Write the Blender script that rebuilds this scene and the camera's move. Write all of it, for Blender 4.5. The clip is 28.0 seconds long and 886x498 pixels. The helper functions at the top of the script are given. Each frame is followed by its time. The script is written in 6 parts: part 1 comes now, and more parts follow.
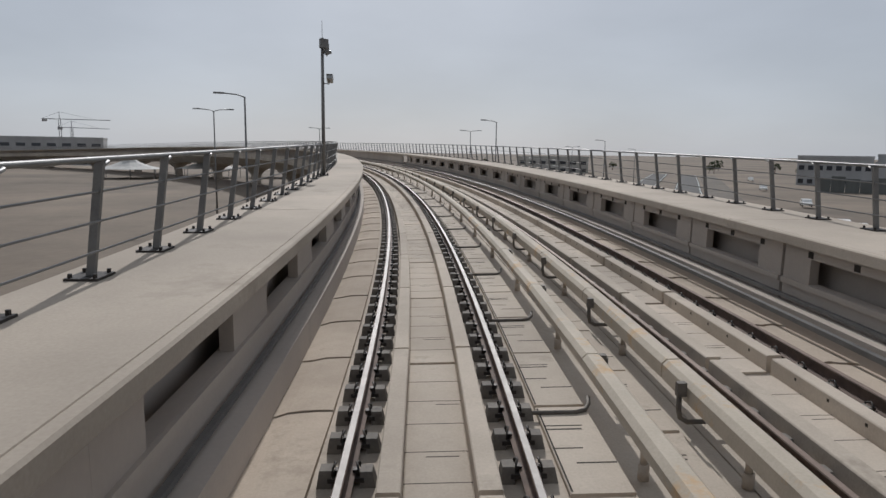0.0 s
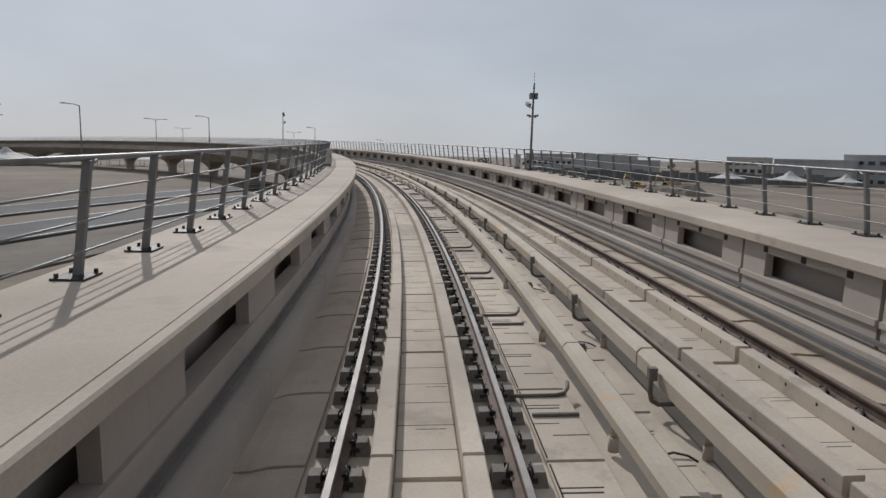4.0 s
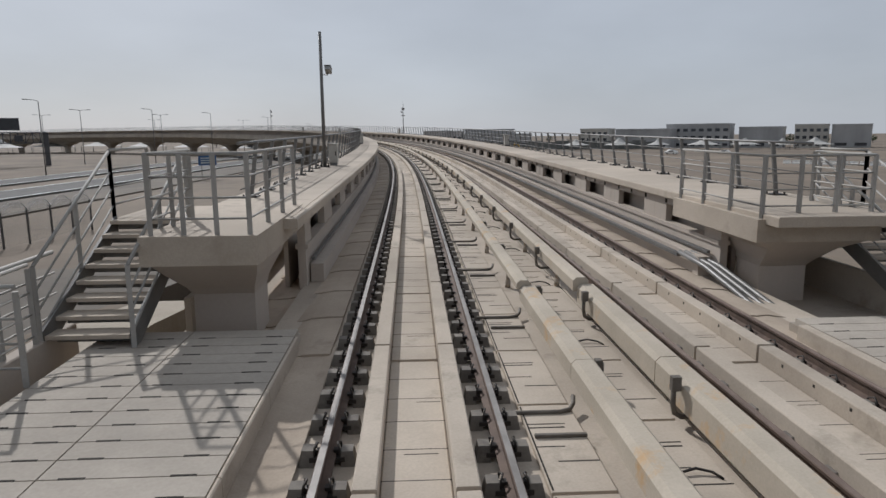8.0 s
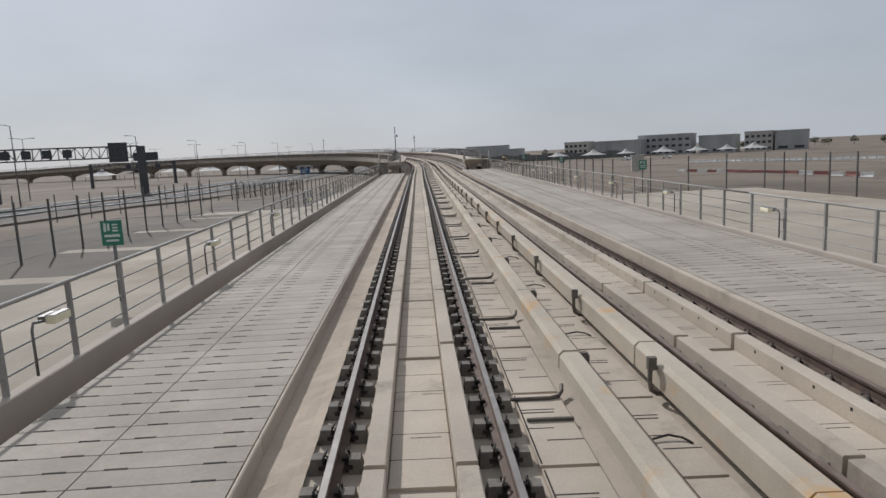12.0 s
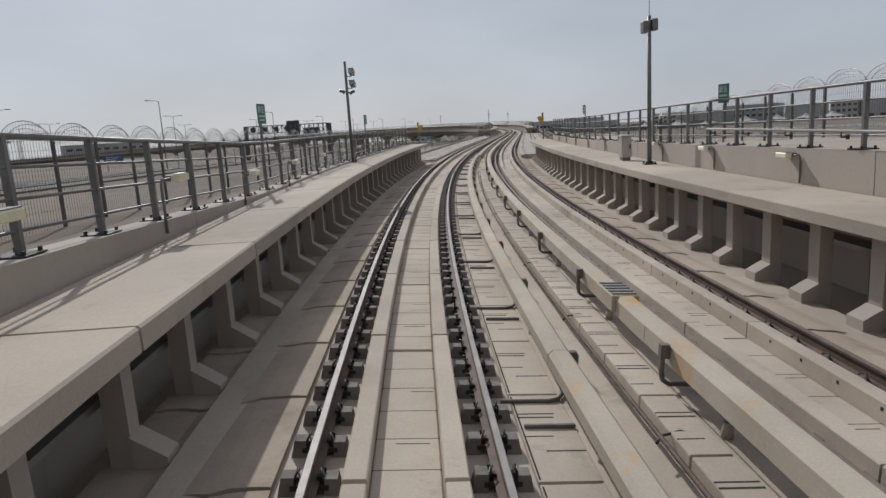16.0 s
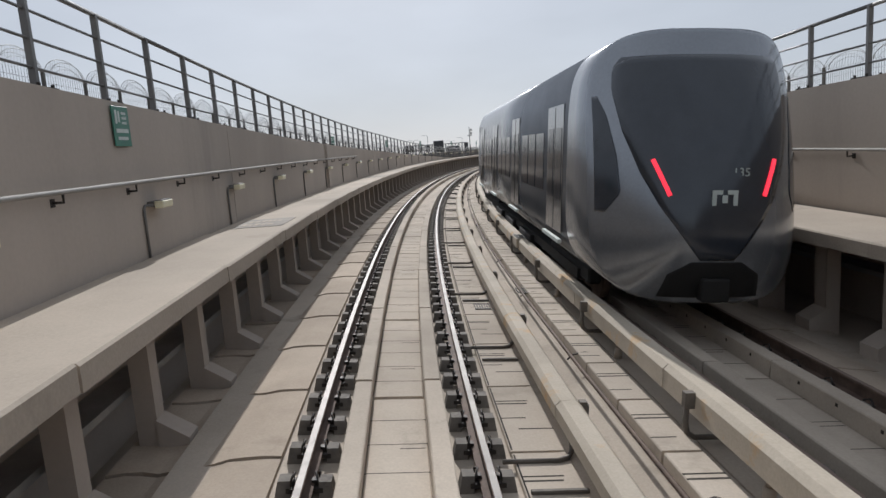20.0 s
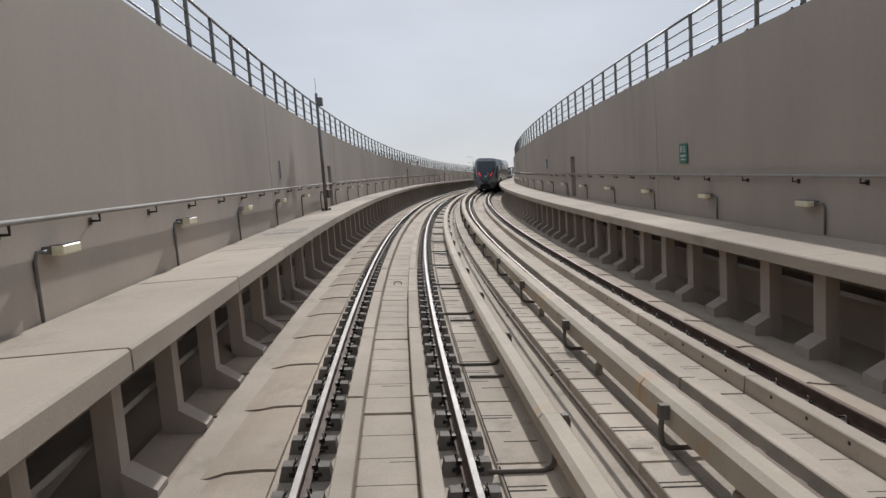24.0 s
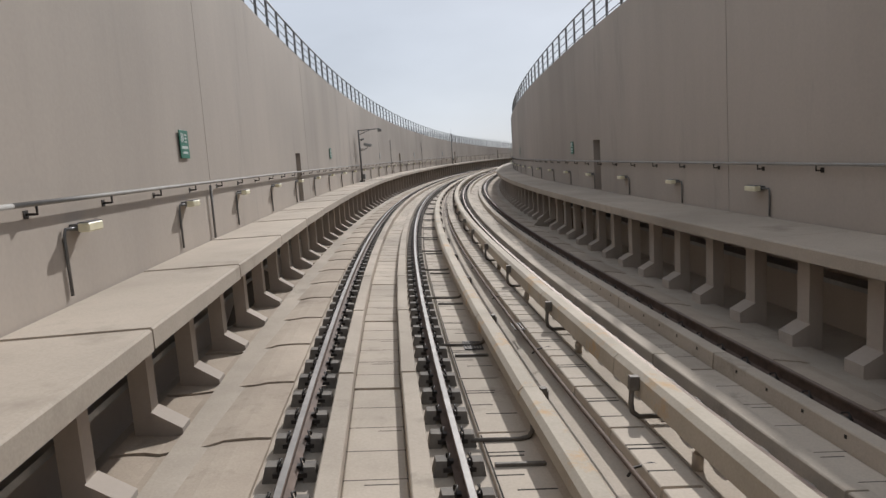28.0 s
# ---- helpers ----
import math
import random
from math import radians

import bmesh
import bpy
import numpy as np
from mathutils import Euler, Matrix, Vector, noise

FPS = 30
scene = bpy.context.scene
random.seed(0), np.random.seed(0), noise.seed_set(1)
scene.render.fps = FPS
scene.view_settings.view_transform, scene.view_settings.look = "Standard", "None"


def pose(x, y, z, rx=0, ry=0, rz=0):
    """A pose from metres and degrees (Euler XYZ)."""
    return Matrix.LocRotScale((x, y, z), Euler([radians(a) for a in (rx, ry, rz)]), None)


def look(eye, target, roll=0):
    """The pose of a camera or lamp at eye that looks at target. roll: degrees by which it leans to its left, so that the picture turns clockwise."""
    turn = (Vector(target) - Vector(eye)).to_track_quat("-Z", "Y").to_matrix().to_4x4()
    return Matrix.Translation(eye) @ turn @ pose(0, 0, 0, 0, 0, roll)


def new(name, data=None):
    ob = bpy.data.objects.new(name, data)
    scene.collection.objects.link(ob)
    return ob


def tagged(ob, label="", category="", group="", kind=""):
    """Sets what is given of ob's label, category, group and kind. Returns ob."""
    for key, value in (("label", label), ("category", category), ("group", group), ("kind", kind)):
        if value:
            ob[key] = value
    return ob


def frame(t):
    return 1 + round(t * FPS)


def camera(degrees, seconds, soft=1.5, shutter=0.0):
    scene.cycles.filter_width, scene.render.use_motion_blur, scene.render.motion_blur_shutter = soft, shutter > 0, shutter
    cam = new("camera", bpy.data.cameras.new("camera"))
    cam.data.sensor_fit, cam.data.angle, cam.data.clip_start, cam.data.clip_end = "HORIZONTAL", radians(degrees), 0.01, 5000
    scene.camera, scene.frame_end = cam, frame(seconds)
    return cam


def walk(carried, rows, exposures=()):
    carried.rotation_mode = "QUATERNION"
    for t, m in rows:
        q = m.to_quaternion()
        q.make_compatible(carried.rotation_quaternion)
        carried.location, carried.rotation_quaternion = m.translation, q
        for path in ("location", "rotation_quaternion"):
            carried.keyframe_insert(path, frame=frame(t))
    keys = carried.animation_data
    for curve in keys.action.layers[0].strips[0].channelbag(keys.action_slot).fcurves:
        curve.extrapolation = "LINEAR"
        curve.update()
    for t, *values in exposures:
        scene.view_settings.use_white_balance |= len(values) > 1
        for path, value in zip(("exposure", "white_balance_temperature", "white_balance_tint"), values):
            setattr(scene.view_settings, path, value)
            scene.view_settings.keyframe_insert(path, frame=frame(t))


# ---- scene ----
# The camera rides on the tail of a train and looks back along the line.
cam = camera(68.25, 28.0)
PATH = [
    (0, -0.210, -8.100, 2.407, 81.495, -0.863, -2.276),
    (0.5, -0.640, -16.670, 2.247, 81.683, -0.830, -4.858),
    (1, -1.381, -25.224, 2.082, 81.809, -0.782, -7.234),
    (1.5, -2.439, -33.747, 1.913, 81.895, -1.004, -9.423),
    (2, -3.819, -42.224, 1.740, 82.266, -1.306, -11.446),
    (2.5, -5.518, -50.640, 1.565, 82.114, -1.413, -13.459),
    (3, -7.533, -59.054, 1.388, 82.062, -1.105, -15.176),
    (3.5, -9.854, -67.465, 1.210, 81.785, -1.627, -17.179),
    (4, -12.414, -75.705, 1.033, 81.786, -1.408, -19.306),
    (4.5, -15.201, -83.869, 0.860, 81.724, -0.831, -21.288),
    (5, -18.198, -91.958, 0.697, 81.625, -0.065, -23.112),
    (5.5, -21.390, -99.972, 0.547, 81.520, 0.700, -24.771),
    (6, -24.722, -107.871, 0.410, 81.663, 1.189, -26.478),
    (6.5, -28.167, -115.712, 0.284, 81.783, 1.378, -27.963),
    (7, -31.695, -123.487, 0.172, 81.701, 1.614, -28.841),
    (7.5, -35.250, -131.234, 0.073, 79.960, 1.012, -28.269),
    (8, -38.799, -138.980, -0.013, 80.167, 0.485, -27.459),
    (8.5, -42.324, -146.716, -0.086, 80.881, 0.029, -27.625),
    (9, -45.814, -154.418, -0.146, 80.935, -0.074, -27.394),
    (9.5, -49.283, -162.119, -0.206, 81.080, -0.112, -27.704),
    (10, -52.754, -169.814, -0.270, 81.255, -0.028, -28.665),
    (10.5, -56.233, -177.497, -0.337, 81.359, 0.184, -28.761),
    (11, -59.706, -185.168, -0.409, 81.479, 0.568, -27.464),
    (11.5, -63.147, -192.830, -0.484, 81.613, 1.355, -27.670),
    (12, -66.523, -200.475, -0.562, 81.739, 2.718, -26.557),
    (12.5, -69.805, -208.122, -0.641, 81.891, 3.518, -25.352),
    (13, -72.923, -215.682, -0.722, 81.978, 3.733, -25.042),
    (13.5, -75.903, -223.298, -0.804, 82.056, 3.947, -24.521),
    (14, -78.723, -230.974, -0.891, 82.166, 4.019, -23.811),
    (14.5, -81.357, -238.717, -0.985, 82.286, 4.038, -22.979),
    (15, -83.708, -246.265, -1.084, 80.111, 3.742, -21.504),
    (15.5, -85.841, -253.820, -1.190, 79.709, 3.603, -19.440),
    (16, -87.760, -261.402, -1.304, 79.934, 3.439, -17.146),
    (16.5, -89.489, -269.093, -1.426, 80.192, 3.636, -16.400),
    (17, -91.015, -276.880, -1.557, 80.487, 3.728, -14.031),
    (17.5, -92.330, -284.750, -1.697, 80.667, 3.787, -13.163),
    (18, -93.424, -292.676, -1.846, 80.801, 3.728, -10.706),
    (18.5, -94.294, -300.640, -2.004, 81.139, 3.770, -9.514),
    (19, -94.937, -308.648, -2.170, 81.300, 3.833, -8.350),
    (19.5, -95.354, -316.681, -2.342, 81.729, 3.922, -5.894),
    (20, -95.553, -324.731, -2.519, 82.230, 4.044, -5.239),
    (20.5, -95.542, -332.791, -2.702, 82.483, 4.115, -3.709),
    (21, -95.331, -340.858, -2.890, 83.062, 3.648, -1.915),
    (21.5, -94.934, -348.929, -3.084, 83.387, 4.013, -0.477),
    (22, -94.343, -357.128, -3.287, 83.751, 3.970, 0.592),
    (22.5, -93.561, -365.311, -3.497, 84.116, 3.927, 1.652),
    (23, -92.589, -373.474, -3.712, 84.482, 3.885, 2.764),
    (23.5, -91.417, -381.610, -3.934, 84.848, 3.843, 3.950),
    (24, -89.981, -389.986, -4.167, 84.711, 4.017, 5.066),
    (24.5, -88.296, -398.381, -4.398, 84.594, 3.950, 6.576),
    (25, -86.355, -406.752, -4.626, 84.329, 4.274, 7.556),
    (25.5, -84.157, -415.068, -4.851, 83.480, 4.136, 8.963),
    (26, -81.705, -423.299, -5.072, 83.057, 3.835, 10.325),
    (26.5, -79.015, -431.408, -5.291, 82.506, 3.766, 11.518),
    (27, -76.085, -439.430, -5.510, 82.650, 3.790, 13.275),
    (27.5, -72.901, -447.419, -5.731, 82.874, 3.704, 16.304),
    (28, -69.485, -455.344, -5.952, 83.413, 3.823, 17.759),
]
EXPOSURES = [(0, -0.45, 5800, 11), (12, -0.36, 5800, 11), (17, -0.42, 5800, 11), (20, -0.13, 5800, 11), (24, -0.15, 5850, 11), (28, -0.05, 5850, 11)]
walk(cam, [(t, pose(x, y, z, rx, ry, rz)) for t, x, y, z, rx, ry, rz in PATH], EXPOSURES)

# ---- world and sun ----
SUN_ELEV, SUN_LEFT = 34.0, 1.0          # degrees: height, and turn to the left of +y
sun_way = Vector((-math.sin(radians(SUN_LEFT)) * math.cos(radians(SUN_ELEV)),
                  math.cos(radians(SUN_LEFT)) * math.cos(radians(SUN_ELEV)), math.sin(radians(SUN_ELEV))))
world = bpy.data.worlds.new("sky")
scene.world = world
world.use_nodes = True
wn = world.node_tree
sky = wn.nodes.new("ShaderNodeTexSky")
sky.sky_type = "NISHITA"
sky.sun_disc = False
sky.sun_elevation = radians(SUN_ELEV)
sky.sun_rotation = radians(-SUN_LEFT)
sky.altitude = 0
sky.air_density, sky.dust_density, sky.ozone_density = 1.0, 1.2, 1.0
# dust haze over the whole dome, laid evenly over the clear sky
bg = wn.nodes["Background"]
bg.inputs["Strength"].default_value = 0.012
wn.links.new(sky.outputs[0], bg.inputs["Color"])
# thin uneven cloud in the haze
cloud_at = wn.nodes.new("ShaderNodeTexCoord")
cloud_map = wn.nodes.new("ShaderNodeMapping")
cloud_map.inputs["Scale"].default_value = (1.6, 1.6, 4.5)
cloud = wn.nodes.new("ShaderNodeTexNoise")
cloud.inputs["Scale"].default_value, cloud.inputs["Detail"].default_value = 1.7, 6
veil = wn.nodes.new("ShaderNodeMapRange")
veil.inputs["From Min"].default_value, veil.inputs["From Max"].default_value = 0.35, 0.7
veil.inputs["To Min"].default_value, veil.inputs["To Max"].default_value = 0.93, 1.08
# the haze is brighter on the sun's side of the dome
toward = wn.nodes.new("ShaderNodeVectorMath")
toward.operation = "DOT_PRODUCT"
toward.inputs[1].default_value = sun_way
glare = wn.nodes.new("ShaderNodeMapRange")
glare.inputs["From Min"].default_value, glare.inputs["From Max"].default_value = -0.2, 0.95
glare.inputs["To Min"].default_value, glare.inputs["To Max"].default_value = 0.52, 0.68
haze_level = wn.nodes.new("ShaderNodeMath")
haze_level.operation = "MULTIPLY"
wn.links.new(cloud_at.outputs["Generated"], toward.inputs[0])
wn.links.new(toward.outputs["Value"], glare.inputs["Value"])
wn.links.new(glare.outputs[0], haze_level.inputs[0])
wn.links.new(veil.outputs[0], haze_level.inputs[1])
wn.links.new(cloud_at.outputs["Generated"], cloud_map.inputs["Vector"])
wn.links.new(cloud_map.outputs[0], cloud.inputs["Vector"])
wn.links.new(cloud.outputs["Fac"], veil.inputs["Value"])
haze = wn.nodes.new("ShaderNodeBackground")
wn.links.new(haze_level.outputs[0], haze.inputs["Strength"])
haze.inputs["Color"].default_value = (0.87, 0.876, 0.868, 1)
both = wn.nodes.new("ShaderNodeAddShader")
wn.links.new(bg.outputs[0], both.inputs[0])
wn.links.new(haze.outputs[0], both.inputs[1])
wn.links.new(both.outputs[0], wn.nodes["World Output"].inputs["Surface"])
sun_data = bpy.data.lights.new("sun", "SUN")
sun_data.energy, sun_data.angle, sun_data.color = 3.9, radians(0.7), (1.0, 0.93, 0.83)
sun_ob = new("sun", sun_data)
sun_ob.matrix_world = look(sun_way * 300, (0, 0, 0))


# ---- the line of the track ----
# curvature (1/km) each 20 m, gradient (%) and cant (degrees) each 40 m
KAPPA = [-2.085, -2.526, -2.960, -3.378, -3.634, -3.541, -3.167, -2.785, -2.853, -3.283, -3.573, -3.533, -3.516, -3.411, -2.794, -1.681, -0.378, 0.234, -0.171, -0.281, 1.079, 2.592, 3.332, 3.946, 4.389, 4.295, 3.978, 3.800, 3.700, 3.700, 3.700, 3.700, 3.700, 3.700, 3.700, 3.700, 3.700, 3.700, 3.700, 3.700, 3.700, 3.700, 3.700, 3.700, 3.700, 3.700, 3.700, 3.700, 3.700]
GRADE = [2.552, 2.563, 2.559, 2.751, 2.379, 2.057, 1.519, 1.023, 0.894, 0.670, 1.398, 2.046, 2.034, 1.788, 1.331, 0.892, 0.5, -0.5, -1.4, -2.0, -2.3, -2.4, -2.4, -2.4, -2.4]
CANT = [-4.382, -4.263, -4.152, -4.040, -4.373, -4.081, -3.955, -2.914, -0.900, 0.102, -0.343, 1.623, 1.036, 1.508, 1.864, 1.946, 1.978, 1.991, 1.996, 1.998, 2.000, 2.000, 2.000, 2.000, 2.000]

S_MIN, S_MAX = -520, 440
S_ALL = np.arange(S_MIN, S_MAX + 1, 1.0)


def build_line():
    kap = np.interp(S_ALL, np.arange(S_MIN, S_MAX + 1, 20.0), np.array(KAPPA) / 1000)
    gra = np.interp(S_ALL, np.arange(S_MIN, S_MAX + 1, 40.0), np.array(GRADE) / 100)
    can = np.radians(np.interp(S_ALL, np.arange(S_MIN, S_MAX + 1, 40.0), np.array(CANT)))

    def summed(d):
        c = np.concatenate([[0], np.cumsum((d[1:] + d[:-1]) / 2)])
        return c - c[-S_MIN]
    psi = summed(kap)
    return psi, summed(-np.sin(psi)), summed(np.cos(psi)), summed(gra), gra, can


LINE = build_line()
L_X, L_Y = LINE[1], LINE[2]


def at(s):
    """heading, x, y, z of the rail plane's middle, gradient, cant"""
    return [float(np.interp(s, S_ALL, a)) for a in LINE]


def rail_z(s):
    return float(np.interp(s, S_ALL, LINE[3]))


def level(s, l, h):
    """A place beside the line: l metres to the right of the first track's middle, h above its rails, plumb."""
    psi, x, y, z, g, c = at(s)
    return Vector((x + l * math.cos(psi), y + l * math.sin(psi), z + h))


TRACK_2 = 3.85


def canted(s, l, h, middle=0.0):
    """The same in the canted plane of the track whose middle lies at that offset."""
    psi, x, y, z, g, c = at(s)
    a, b = (l - middle) * math.cos(c) - h * math.sin(c), (l - middle) * math.sin(c) + h * math.cos(c)
    return Vector((x + (middle + a) * math.cos(psi), y + (middle + a) * math.sin(psi), z + b))


def turned(s, l, h, tilt=False, middle=0.0):
    """A pose there: x across to the right, y along the line ahead, z up."""
    psi, x, y, z, g, c = at(s)
    p = canted(s, l, h, middle) if tilt else level(s, l, h)
    return Matrix.Translation(p) @ Euler((math.atan(g), -c if tilt else 0.0, psi), "XYZ").to_matrix().to_4x4()


def steps(s0, s1, step):
    n = max(1, int(math.ceil((s1 - s0) / step)))
    return [s0 + (s1 - s0) * i / n for i in range(n + 1)]


def sweep(bm, profile, s0, s1, step=2.0, place=level, mat=0, edge_mats=None):
    """Sweeps a closed outline of (l, h), or a function of s that gives one, along the line."""
    rings = []
    for s in steps(s0, s1, step):
        pr = profile(s) if callable(profile) else profile
        rings.append([bm.verts.new(place(s, l, h)) for l, h in pr])
    n = len(rings[0])
    for a, b in zip(rings, rings[1:]):
        for i in range(n):
            f = bm.faces.new((a[i], a[(i + 1) % n], b[(i + 1) % n], b[i]))
            f.material_index = edge_mats[i] if edge_mats else mat
    bm.faces.new(rings[0][::-1]).material_index = mat
    bm.faces.new(rings[-1]).material_index = mat
    return bm


def box(bm, x0, x1, y0, y1, z0, z1, m=None, mat=0, bevel=0.0):
    vs = [bm.verts.new((x, y, z)) for z in (z0, z1) for y in (y0, y1) for x in (x0, x1)]
    fs = [bm.faces.new([vs[i] for i in q]) for q in
          ((0, 2, 3, 1), (4, 5, 7, 6), (0, 1, 5, 4), (2, 6, 7, 3), (0, 4, 6, 2), (1, 3, 7, 5))]
    for f in fs:
        f.material_index = mat
    if bevel:
        es = list({e for f in fs for e in f.edges})
        got = bmesh.ops.bevel(bm, geom=es, offset=bevel, segments=1, affect="EDGES", clamp_overlap=True)
        vs = list({v for f in got["faces"] for v in f.verts} | {v for v in vs if v.is_valid})
    if m is not None:
        for v in vs:
            v.co = m @ v.co
    return vs


def tube(bm, pts, r, sides=8, mat=0, r1=None):
    """A round bar through the points."""
    pts = [Vector(p) for p in pts]
    rings = []
    for i, p in enumerate(pts):
        d = (pts[min(i + 1, len(pts) - 1)] - pts[max(i - 1, 0)]).normalized()
        a = d.orthogonal().normalized() if not rings else (rings[-1][1] - d * rings[-1][1].dot(d)).normalized()
        b = d.cross(a)
        rad = r if r1 is None else r + (r1 - r) * i / (len(pts) - 1)
        rings.append(([bm.verts.new(p + (a * math.cos(k) + b * math.sin(k)) * rad)
                       for k in [2 * math.pi * j / sides for j in range(sides)]], a))
    for (u, _), (v, _) in zip(rings, rings[1:]):
        for j in range(sides):
            f = bm.faces.new((u[j], u[(j + 1) % sides], v[(j + 1) % sides], v[j]))
            f.material_index, f.smooth = mat, True
    bm.faces.new(rings[0][0][::-1]).material_index = mat
    bm.faces.new(rings[-1][0]).material_index = mat


def mesh_of(name, bm, *mats):
    bmesh.ops.recalc_face_normals(bm, faces=bm.faces)
    me = bpy.data.meshes.new(name)
    bm.to_mesh(me)
    bm.free()
    for m in mats:
        me.materials.append(m)
    return me


def part(name, bm, material, parent=None, label=""):
    """Links a bmesh, or a mesh that is made already, as one object under a thing or a part."""
    mats = material if isinstance(material, (list, tuple)) else [material]
    me = bm if isinstance(bm, bpy.types.Mesh) else mesh_of(name, bm, *mats)
    ob = new(name, me)
    if parent is not None:
        ob.parent = parent
    return tagged(ob, label)


def thing(name, label, category, group="", kind="", m=None):
    """An empty at the base of a thing, to parent its parts."""
    ob = tagged(new(name), label, category, group, kind)
    ob.empty_display_size = 0.2
    if m is not None:
        ob.matrix_world = m
    return ob


def structure(name, bm, material, label, category):
    return tagged(part(name, bm, material), label, category, kind="structure")


def pieces(name, me, parent, poses, group=""):
    """Objects of their own on one mesh, children of a thing or of a piece of the setting."""
    for m in poses:
        ob = new(name, me)
        ob.parent = parent
        ob.matrix_world = m


def joined(name, me, poses, parent, label=""):
    """Many alike small pieces as one mesh."""
    co = np.empty(len(me.vertices) * 3)
    me.vertices.foreach_get("co", co)
    co = np.c_[co.reshape(-1, 3), np.ones(len(me.vertices))]
    polys = [list(p.vertices) for p in me.polygons]
    kinds = [p.material_index for p in me.polygons]
    flat = [p.use_smooth for p in me.polygons]
    verts, faces = [], []
    for i, m in enumerate(poses):
        verts.append(co @ np.array(m).T[:, :3])
        off = i * len(co)
        faces.extend([[v + off for v in p] for p in polys])
    out = bpy.data.meshes.new(name)
    out.from_pydata(np.concatenate(verts).tolist(), [], faces)
    for m in me.materials:
        out.materials.append(m)
    out.polygons.foreach_set("material_index", kinds * len(poses))
    out.polygons.foreach_set("use_smooth", flat * len(poses))
    ob = tagged(new(name, out), label, kind="stuff")
    ob.parent = parent
    return ob


def spread(s0, s1, pitch, start=0.0):
    """Stations at an even pitch within a stretch."""
    k0 = math.ceil((s0 - start) / pitch)
    return [start + pitch * k for k in range(k0, int(math.floor((s1 - start) / pitch)) + 1)]


# the slabs of the track were laid with a pitch that varies a little from span to span
LAID_S = [-520.0, -460.0, -417.0, -351.5, -304.2, -269.8, -204.6, -154.6, -105.0, -52.0, 0.0, 440.0]
LAID_D = [-0.9, -0.86, -0.80, 0.24, -0.13, 0.30, 0.94, 0.0, -1.5, -2.92, -2.04, -2.04]


def comb(s0, s1, pitch, start=0.0):
    """Stations at the track's laid pitch."""
    return [s + float(np.interp(s, LAID_S, LAID_D)) for s in spread(s0, s1, pitch, start)]


def laid(s, l, h, middle=0.0):
    """A canted pose there, stretched along the line as the laid pitch is."""
    k = 1 + float(np.interp(s + 5, LAID_S, LAID_D) - np.interp(s - 5, LAID_S, LAID_D)) / 10
    return turned(s, l, h, True, middle) @ Matrix.Diagonal((1, k, 1, 1))


# ---- materials ----
def nodes_of(name):
    m = bpy.data.materials.new(name)
    m.use_nodes = True
    return m, m.node_tree.nodes, m.node_tree.links, m.node_tree.nodes["Principled BSDF"]


